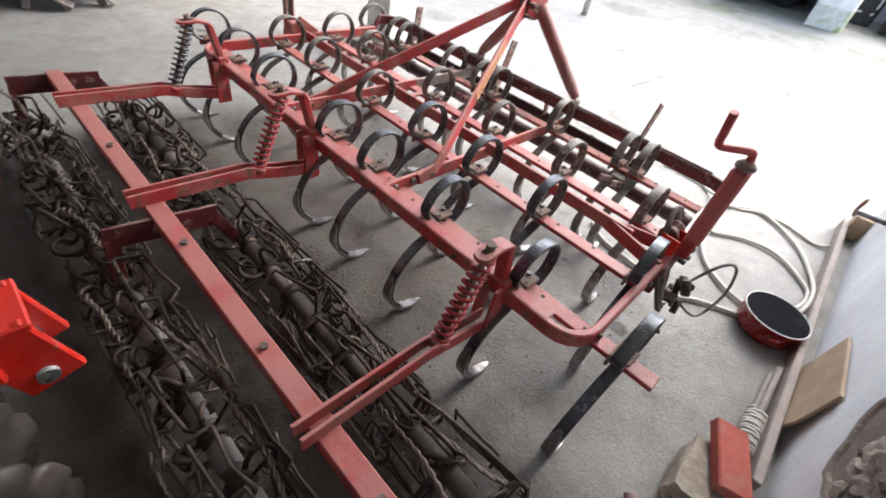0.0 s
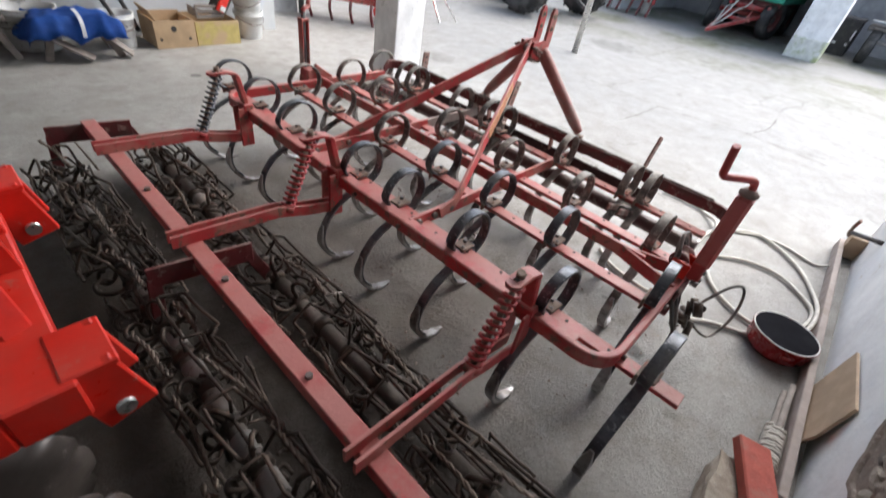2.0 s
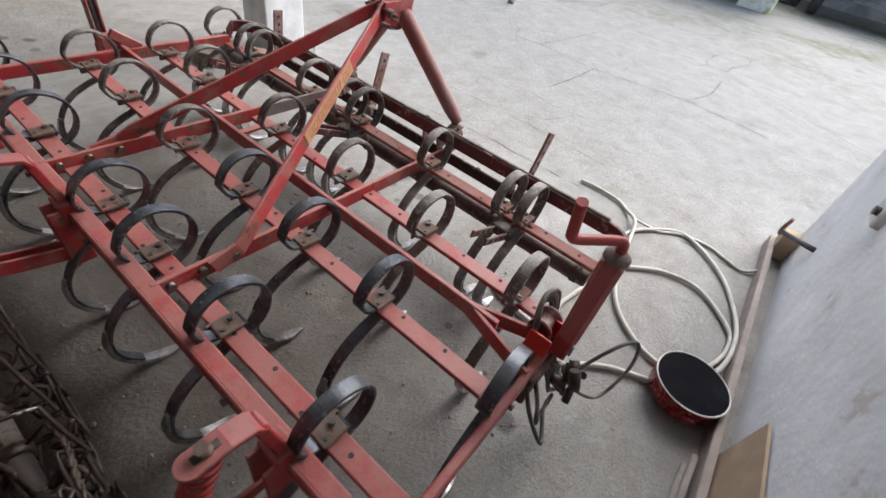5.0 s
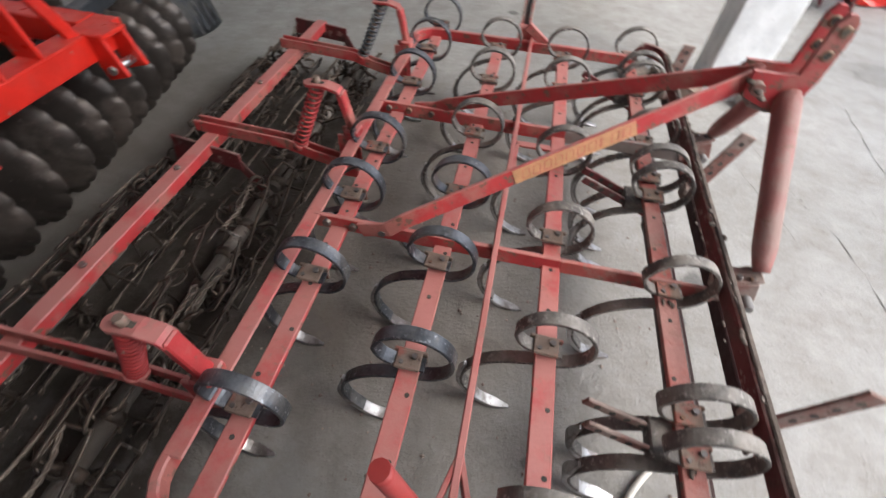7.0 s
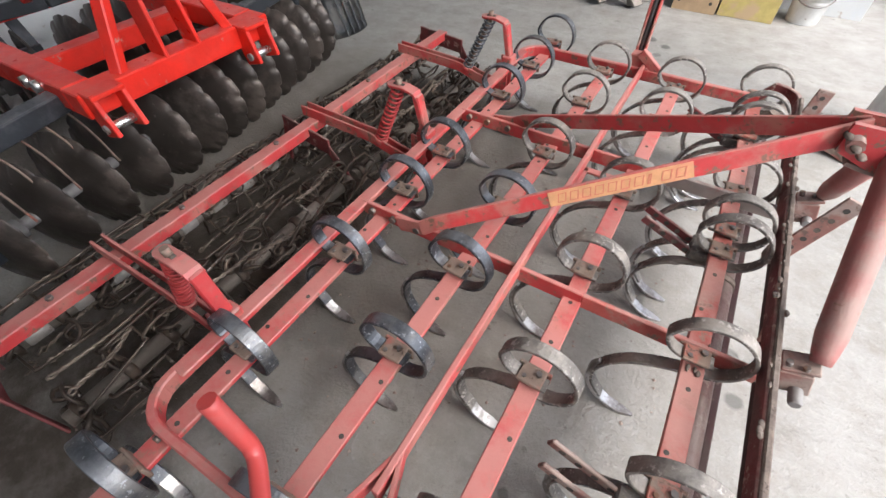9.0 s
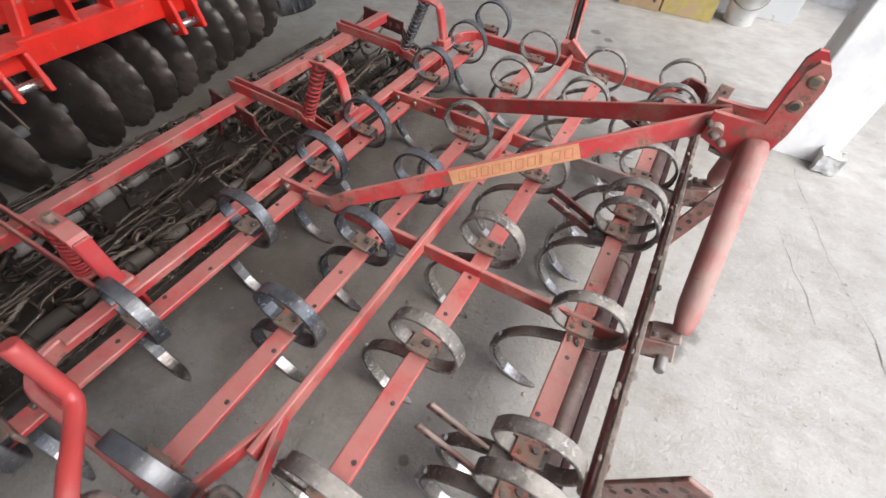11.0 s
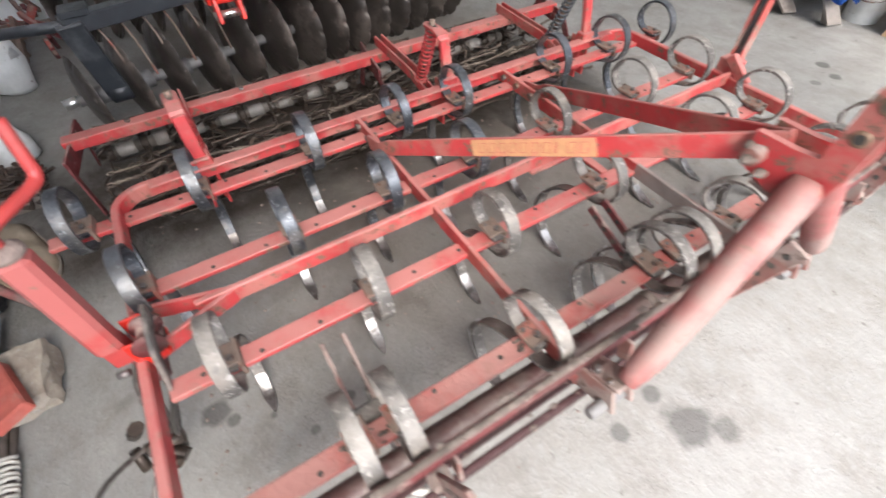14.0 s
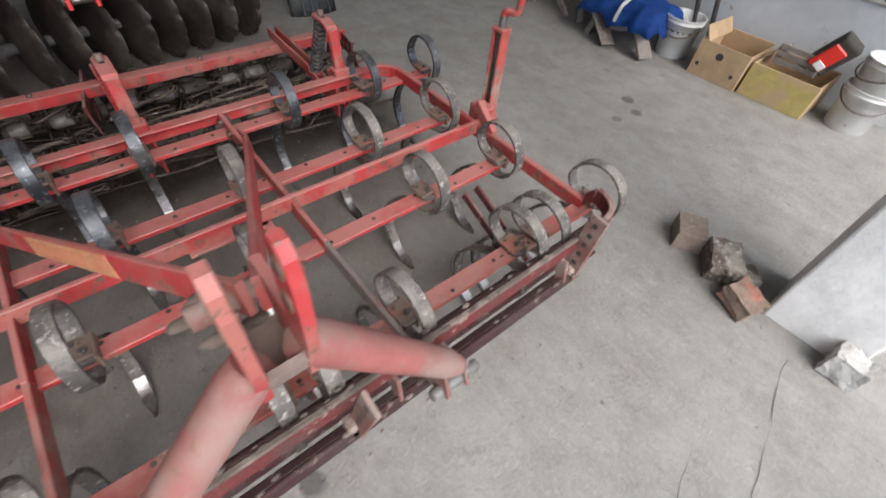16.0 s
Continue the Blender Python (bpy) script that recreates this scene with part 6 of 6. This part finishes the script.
ha, hb = slack(ha), slack(hb)
part("coil", tube(nb(), spline(ha, 8), 0.0125, 8), M_HOSE, hose)
part("coil", tube(nb(), spline(hb, 8), 0.0125, 8), M_HOSE, hose)
part("thin_line", tube(nb(), spline(hd, 8), 0.010, 7), M_HOSE, hose)
hyd = thing("hydraulic_hoses", "greasy black hydraulic hoses hanging from the crank", "hoses")
for i in range(6):
    o = 0.013 * i
    if i < 4:
        p = [V(0.71, -0.93, 0.56 + o), V(0.765, -0.90, 0.635 + o), V(0.825 + o, -0.915, 0.61 + 0.5 * o), V(0.85 + o, -0.95, 0.46), V(0.85 + o, -1.0 - 0.4 * o, 0.30), V(0.865 + 0.5 * o, -1.04, 0.20 - o), V(0.88 + o, -1.05 - 0.6 * o, 0.15)]
    else:
        o = 0.05 * (i - 4)
        p = [V(0.66 - o, -1.0, 0.47), V(0.655 - o, -1.055, 0.36), V(0.70 - o, -1.08 - o, 0.20), V(0.80, -1.075, 0.10 + o), V(0.875, -1.07, 0.16)]
    part("hose", tube(nb(), spline(p, 7), 0.0078, 6), M_CABLE, hyd)
p = [V(0.90, -1.08, 0.29), V(1.03, -1.16, 0.41), V(1.16, -1.22, 0.36), V(1.17, -1.25, 0.2), V(1.04, -1.21, 0.10), V(0.92, -1.11, 0.2)]
part("loop", tube(nb(), spline(p, 7), 0.0072, 6), M_CABLE, hyd)
for i in range(10):
    c = V(0.90 + rnd.uniform(-0.04, 0.05), -1.07 + rnd.uniform(-0.05, 0.03), 0.24 + rnd.uniform(-0.09, 0.10))
    d = V(rnd.uniform(-1, 1), rnd.uniform(-1, 1), rnd.uniform(-1, 1)).normalized() * 0.035
    part("coupling", cyl(nb(), c - d, c + d, rnd.uniform(0.012, 0.022), 7), M_RUSTWIRE, hyd, "rusty hose coupling")

# ---- by the pillar ----
rubble("paving_block", (1.53, 2.50, 0.05), (0.14, 0.18, 0.10), M_BLOCK, "dusty concrete paving block", "block", 2, 0.03, Euler((0, 0, 0.5)))
rubble("wood_lump", (1.735, 2.42, 0.05), (0.14, 0.18, 0.11), M_BARK, "broken weathered lump of grey wood on concrete", "wood", 5, 0.10, Euler((0.2, 0, 0.6)))
rubble("split_log", (1.91, 2.29, 0.05), (0.15, 0.13, 0.09), M_CLAMP, "reddish split log by the pillar", "log", 11, 0.12, Euler((0, 0.2, -0.3)))
rubble("split_log", (1.84, 2.42, 0.05), (0.13, 0.10, 0.09), M_BARK, "weathered split log by the pillar", "log", 14, 0.14, Euler((0, 0, 0.9)))
rubble("stone", (2.34, 2.31, 0.06), (0.13, 0.11, 0.12), M_PALE, "pale lump of rubble at the pillar", "stone", 8, 0.13)

# ---- the yard ----
def tyre(bm, c, ax, r, w, n=36):
    ax = Vector(ax).normalized()
    rot = ax.to_track_quat('Z', 'Y').to_matrix().to_4x4()
    m = Matrix.Translation(c) @ rot
    lathe(bm, ((r * 0.56, -w * 0.42), (r * 0.75, -w * 0.5), (r * 0.92, -w * 0.46), (r * 0.96, -w * 0.3), (r * 0.97, 0), (r * 0.96, w * 0.3), (r * 0.92, w * 0.46), (r * 0.75, w * 0.5), (r * 0.56, w * 0.42)), n, m, 0.0, False)
    return bm


def wheel(parent, c, ax, r, w, rim, lugs=18):
    o = part("wheel", tyre(nb(), Vector(c), ax, r, w), M_RUBBER, parent, "dusty black tyre")
    ax = Vector(ax).normalized()
    m = Matrix.Translation(c) @ ax.to_track_quat('Z', 'Y').to_matrix().to_4x4()
    part("rim", lathe(nb(), ((0.02, w * 0.1), (r * 0.2, w * 0.12), (r * 0.25, w * 0.05), (r * 0.48, w * 0.02), (r * 0.53, w * 0.3), (r * 0.58, w * 0.4), (r * 0.58, -w * 0.4), (0.02, -w * 0.4)), 28, m), rim, o)
    for i in range(lugs * 2):
        a = i * math.pi / lugs
        s = 1 if i % 2 else -1
        p = m @ Vector((r * 0.96 * math.cos(a), r * 0.96 * math.sin(a), s * w * 0.48))
        q = m @ Vector((r * 0.985 * math.cos(a + 0.22), r * 0.985 * math.sin(a + 0.22), 0.0))
        part("tread_lug", bar(nb(), p, q, r * 0.05, r * 0.07, 0.004, up=m.to_3x3() @ Vector((math.cos(a), math.sin(a), 0))), M_RUBBER, o)
    for i in range(6):
        a = i * math.tau / 6
        p = m @ Vector((r * 0.2 * math.cos(a), r * 0.2 * math.sin(a), w * 0.13))
        part("wheel_nut", cyl(nb(), p, p + ax * 0.03, r * 0.03, 6), M_BOLT, o)
        if lugs:
            p = m @ Vector((r * 0.36 * math.cos(a + 0.5), r * 0.36 * math.sin(a + 0.5), w * 0.03))
            part("rim_slot", cyl(nb(), p, p + ax * 0.012, r * 0.07, 10), M_ENGINE, o)
    part("hub_cap", cyl(nb(), m @ V(0, 0, w * 0.1), m @ V(0, 0, w * 0.3), r * 0.11, 14), M_ENGINE, o)
    return o


stand(0.23, 0.14, 0, 1.15)
trac = thing("tractor", "old faded red tractor parked in the yard", "tractor")
ta = V(-0.995, 0.1, 0).normalized()
wheel(trac, (7.15, 4.5, 0.62), ta, 0.62, 0.34, M_RIM)
wheel(trac, (9.15, 4.3, 0.62), -ta, 0.62, 0.34, M_RIM)
fwd = V(0.1, 0.995, 0)
wheel(trac, V(8.15, 4.4, 0.40) + fwd * 1.75 + ta * 0.55, ta, 0.40, 0.22, M_RIM)
wheel(trac, V(8.15, 4.4, 0.40) + fwd * 1.75 - ta * 0.55, -ta, 0.40, 0.22, M_RIM)
mid_t = V(8.15, 4.4, 0)
part("gearbox", bar(nb(), mid_t + V(0, 0, 0.62) - fwd * 0.4, mid_t + V(0, 0, 0.66) + fwd * 1.7, 0.38, 0.42, 0.03), M_ENGINE, trac)
part("bonnet", bar(nb(), mid_t + V(0, 0, 1.08) + fwd * 0.55, mid_t + V(0, 0, 1.04) + fwd * 1.95, 0.46, 0.42, 0.05), M_TRACTOR, trac, "faded red bonnet")
part("axle", bar(nb(), V(7.15, 4.5, 0.62), V(9.15, 4.3, 0.62), 0.24, 0.24, 0.02), M_ENGINE, trac)
part("front_axle", bar(nb(), V(8.15, 4.4, 0.42) + fwd * 1.75 + ta * 0.5, V(8.15, 4.4, 0.42) + fwd * 1.75 - ta * 0.5, 0.12, 0.12, 0.02), M_ENGINE, trac)
for s, c in ((1, V(7.15, 4.5, 0)), (-1, V(9.15, 4.3, 0))):
    pts = [c - ta * s * 0.05 + V(0, 0, 0.62) + 0.70 * (math.cos(t) * fwd + math.sin(t) * V(0, 0, 1)) for t in [0.4 + 0.22 * i for i in range(11)]]
    part("mudguard", strip(nb(), pts, ta, 0.36, 0.02), M_TRACTOR, trac, "faded red mudguard")
part("seat", box(nb(), mid_t + V(0, 0, 1.15) - fwd * 0.1, (0.45, 0.4, 0.12), None, 0.04, 2), M_RUBBER, trac)
part("steering_column", cyl(nb(), mid_t + V(0, 0, 0.95) + fwd * 0.6, mid_t + V(0, 0, 1.4) + fwd * 0.35, 0.03, 8), M_ENGINE, trac)
for i, (dx, dz) in enumerate(((0.2, 0.45), (0.32, 0.62), (0.25, 0.3))):
    part("linkage", bar(nb(), mid_t - fwd * (0.3) + ta * (0.25 * (i - 1)) + V(0, 0, 0.6), mid_t - fwd * 1.0 + ta * (0.3 * (i - 1)) + V(0, 0, dz), 0.05, 0.06, 0.006), M_ENGINE, trac)

stand(0.8, 0.5, 0, 1.22)
trail = thing("farm_trailer", "green two-axle farm trailer on a red chassis", "trailer")
b = nb()
tx0, tx1, ty0, ty1 = 11.7, 14.6, 0.75, 2.45
part("floor_frame", bar(nb(), ((tx0 + tx1) / 2, ty0 + 0.05, 0.72), ((tx0 + tx1) / 2, ty1 - 0.05, 0.72), tx1 - tx0 - 0.3, 0.1, 0.01), M_REDDARK, trail)
for lo, hi, nm in (((tx0, ty0, 0.78), (tx0 + 0.05, ty1, 1.75), "front_board"), ((tx0 + 0.05, ty0, 0.78), (tx1, ty0 + 0.05, 1.75), "side_board"), ((tx0 + 0.05, ty1 - 0.05, 0.78), (tx1, ty1, 1.75), "side_board"), ((tx0 + 0.05, ty0 + 0.05, 0.78), (tx1, ty1 - 0.05, 0.83), "bed")):
    lo, hi = Vector(lo), Vector(hi)
    o = part(nm, box(nb(), (lo + hi) / 2, hi - lo, None, 0.006), M_GREEN, trail, "green pressed steel board")
    if nm == "front_board":
        for i in range(5):
            y = ty0 + 0.1 + i * (ty1 - ty0 - 0.2) / 4
            part("rib", box(nb(), (tx0 - 0.02, y, 1.26), (0.04, 0.07, 0.94), None, 0.008), M_GREEN, o)
        for z in (0.82, 1.28, 1.72):
            part("rib", box(nb(), (tx0 - 0.018, (ty0 + ty1) / 2, z), (0.03, ty1 - ty0, 0.06), None, 0.008), M_GREEN, o)
for y in (0.9, 2.2):
    wheel(trail, (12.1, y, 0.42), (-0.25, -1 if y < 1.5 else 1, 0), 0.42, 0.24, M_REDDARK, 0)
    wheel(trail, (14.0, y, 0.42), (0, -1 if y < 1.5 else 1, 0), 0.42, 0.24, M_REDDARK, 0)
part("turntable", cyl(nb(), (12.1, 1.4, 0.55), (12.1, 1.4, 0.66), 0.4, 20), M_RED, trail)
part("axle", bar(nb(), (12.1, 0.9, 0.45), (12.1, 2.2, 0.45), 0.1, 0.1, 0.01), M_RED, trail)
for s in (-0.4, 0.4):
    part("drawbar", bar(nb(), (12.0, 1.4 + s, 0.5), (10.15, 1.66, 0.12), 0.05, 0.07, 0.006), M_RED, trail)
part("drawbar_cross", bar(nb(), (11.3, 1.15, 0.36), (11.3, 1.82, 0.36), 0.05, 0.06, 0.006), M_RED, trail)
part("air_hose", tube(nb(), spline([V(11.75, 1.2, 0.95), V(11.4, 1.5, 0.9), V(11.0, 1.6, 0.5), V(10.5, 1.62, 0.3)], 6), 0.018, 6), M_HOSE, trail)

for dy in (-0.12, 0.14):
    part("air_hose", tube(nb(), spline([V(11.72, 1.45 + dy, 0.86), V(11.45, 1.5 + dy, 0.62), V(11.1, 1.56 + dy, 0.55), V(10.7, 1.62 + 0.4 * dy, 0.30), V(10.3, 1.65, 0.20)], 6), 0.016, 6), M_HOSE, trail)
for y in (0.98, 1.4, 1.82):
    part("chassis_bar", bar(nb(), (11.76, y, 0.64), (13.9, y, 0.64), 0.07, 0.10, 0.008), M_RED, trail)
for s in (-0.26, 0.26):
    part("drawbar_strut", bar(nb(), (12.0, 1.4 + s * 0.4, 0.60), (11.3, 1.5 + s, 0.38), 0.04, 0.05, 0.005), M_RED, trail)

stand(0.5, 0.9, 0, 1.18)
imp = thing("red_plough", "red mounted implement with tines parked by the dark shed", "implement")
for y in (3.0, 3.5, 4.0):
    part("beam", bar(nb(), (11.0, y, 0.62), (12.2, y, 0.6), 0.09, 0.1, 0.008), M_RED, imp)
part("cross_beam", bar(nb(), (11.0, 2.8, 0.66), (11.0, 4.3, 0.66), 0.1, 0.1, 0.008), M_RED, imp)
part("mast", bar(nb(), (11.0, 3.5, 0.66), (11.1, 3.5, 1.3), 0.08, 0.1, 0.008, up=(0, 1, 0)), M_RED, imp)
for i, y in enumerate((2.85, 3.1, 3.4, 3.75, 4.0, 4.25)):
    part("upright", bar(nb(), (11.05 + 0.3 * (i % 2), y, 0.3), (11.0 + 0.35 * (i % 2), y + 0.05, 1.05 + 0.25 * ((i * 7) % 3)), 0.05, 0.06, 0.006, up=(0, 1, 0)), M_RED, imp)
for i, (y, y2) in enumerate(((2.85, 3.5), (4.2, 3.5), (3.0, 3.9))):
    part("brace", bar(nb(), (11.02, y, 0.66), (11.1 + 0.2 * i, y2, 1.28), 0.05, 0.05, 0.006), M_RED, imp)
part("rear_beam", bar(nb(), (12.1, 2.8, 0.64), (12.1, 4.3, 0.64), 0.09, 0.09, 0.008), M_RED, imp)
for y in (2.9, 3.15, 3.4, 3.7, 3.95, 4.2):
    part("shank", tube(nb(), spline([V(11.0, y, 0.62), V(11.1, y, 0.35), V(10.95, y, 0.02)], 5), 0.03, 6), M_REDDARK, imp)
for x, y, l in ((10.0, 3.95, "white bucket in the yard"), (11.85, 3.28, "white bucket beside the red implement")):
    bucket(x, y, 0.15, 0.33, l, fill=False, group="buckets in the yard")

stand()
seed = thing("seed_drill", "red implement with discs standing before the recess wall", "seed drill")
seed.matrix_basis = Matrix.Translation(V(3.0, 5.66, 0) * U) @ Matrix.Rotation(radians(-51), 4, 'Z') @ Matrix.Diagonal((0.8, 0.75, 0.84, 1)) @ Matrix.Translation(V(-2.7, -5.84, 0) * U)
part("hopper", bar(nb(), (2.75, 6.15, 0.62), (4.6, 6.15, 0.62), 0.36, 0.5, 0.03), M_DRILL, seed, "red sheet hopper")
for z in (0.38, 0.92):
    part("beam", bar(nb(), (2.7, 5.88, z), (4.7, 5.88, z), 0.08, 0.08, 0.006), M_RED, seed)
for i in range(5):
    x = 2.85 + i * 0.4
    part("upright", bar(nb(), (x, 5.84, 0.36), (x, 5.84, 0.98), 0.07, 0.05, 0.005, up=(0, 1, 0)), M_RED, seed)
    part("shank", tube(nb(), spline([V(x, 5.86, 0.38), V(x + 0.02, 5.74, 0.2), V(x + 0.05, 5.80, 0.01)], 5), 0.03, 6), M_REDDARK, seed)
for x in (3.5, 4.1):
    part("brace", bar(nb(), (x, 5.84, 0.98), (x - 0.28, 5.62, 0.4), 0.05, 0.05, 0.005), M_RED, seed)
b = tyre(nb(), V(2.72, 5.75, 0.28), (1, 0.3, 0), 0.27, 0.10, 24)
part("wheel", b, M_RUBBER, seed)
part("black_bag", lathe(nb(), ((0.12, 0), (0.2, 0.05), (0.18, 0.16), (0.05, 0.22)), 14, Matrix.Translation((3.2, 6.1, 0.87)), 0.1), M_DARKIN, seed)

pan = thing("sheet_panel", "pale blue metal sheet standing on tube legs", "panel")
part("sheet", box(nb(), (5.2, 5.2, 0.95), (0.9, 0.03, 1.3), Euler((0.12, 0, 0.3)).to_matrix(), 0.004), M_SHEET, pan)
for dx in (-0.35, 0.0, 0.35):
    part("leg", bar(nb(), (5.2 + dx, 5.05 + dx * 0.3, 0.42), (5.25 + dx * 1.3, 4.82, 0.0), 0.03, 0.03, 0.004), M_ZINC, pan)
orange = rubble("orange_tank", (4.3, 5.1, 0.15), (0.4, 0.3, 0.32), M_NEWRED, "orange plastic tank among parts", "tank", 21, 0.2)
part("steel_pole", cyl(nb(), (6.45, 2.68, 0.0), (6.85, 2.86, 3.0), 0.052, 14), M_ZINC, None, "galvanised steel pole standing in the yard", "pole")
p2 = nb()
box(p2, (13.82, 0.27, 1.6), (0.56, 0.74, 3.3), None, 0.02, 2)
pil2 = part("pillar_2", p2, M_PILLAR, None, "whitewashed pillar with green moss at its foot", "pillar", kind="structure")
part("mossy_foot", box(nb(), (13.82, 0.27, 0.24), (0.575, 0.755, 0.52), None, 0.04, 2), M_MOSS, pil2, "mossy plaster foot")
# dark open shed beyond the yard
stand(3.6, 1.0)
slab("shed_back_wall", (15.2, -9.0, -0.05), (15.5, 7.6, 3.6), M_DARKROOM, "back wall of the open shed, greyed for its shade", "wall")
slab("shed_side_wall", (10.4, 4.4, -0.05), (15.2, 4.7, 3.6), M_PLASTER, "plaster side wall of the open shed", "wall")
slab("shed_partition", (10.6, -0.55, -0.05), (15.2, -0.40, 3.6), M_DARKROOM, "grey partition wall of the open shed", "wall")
slab("shed_roof", (10.7, -0.5, 3.25), (15.8, 7.3, 3.42), M_ROOF, "low roof of the open shed", "roof")
slab("shed_roof_low", (14.2, -9.2, 3.05), (15.8, -0.504, 3.2), M_ROOF, "low roof of the open shed", "roof")
slab("shed_end_wall", (9.8, -9.2, -0.05), (15.2, -9.0, 3.6), M_PLASTER, "plaster end wall of the open shed", "wall")
stand()
carx = thing("old_cart", "old pale high-sided cart on worn tyres in the shade", "cart")
part("body", box(nb(), (16.4, -1.95, 1.36), (1.3, 1.9, 0.78), None, 0.05, 2), M_PILLAR, carx, "pale box body")
part("rim_board", box(nb(), (16.4, -1.95, 1.78), (1.36, 1.96, 0.07), None, 0.02, 2), M_PILLAR, carx)
for y in (-1.4, -1.95, -2.5):
    part("stake", box(nb(), (15.735, y, 1.36), (0.03, 0.07, 0.80), None, 0.008), M_PILLAR, carx)
part("chassis", bar(nb(), (16.4, -0.55, 0.84), (16.4, -3.2, 0.84), 0.95, 0.14, 0.02), M_AXLE, carx, "dusty grey steel chassis")
part("drawbar", bar(nb(), (15.75, -0.9, 0.58), (15.6, -3.6, 0.44), 0.10, 0.10, 0.01), M_AXLE, carx)
part("mudguard", box(nb(), (15.95, -0.80, 1.0), (0.5, 0.5, 0.06), None, 0.02, 2), M_GALV, carx)
part("crossbar", bar(nb(), (15.74, -1.0, 0.76), (15.74, -3.1, 0.72), 0.08, 0.10, 0.01), M_AXLE, carx)
for y, d in ((-0.80, 1), (-3.0, -1)):
    for x in (15.95, 17.3):
        wheel(carx, (x, y, 0.42), (0, d, 0), 0.42, 0.24, M_AXLE, 0)
drum = thing("black_crate", "black plastic crate with pale marks beside a pillar", "crate")
part("body", box(nb(), (16.95, -0.12, 0.45), (0.7, 0.55, 0.90), None, 0.03, 2), M_BAG, drum)
part("lid", box(nb(), (16.95, -0.12, 0.93), (0.74, 0.59, 0.06), None, 0.02, 2), M_ENGINE, drum)
for y, w in ((-0.30, 0.06), (0.0, 0.1), (0.12, 0.05)):
    part("mark", box(nb(), (16.598, y, 0.30), (0.006, w, 0.05), None, 0.001), M_REFLECT, drum)
part("mark", box(nb(), (16.598, -0.33, 0.55), (0.006, 0.04, 0.25), None, 0.001), M_REFLECT, drum)
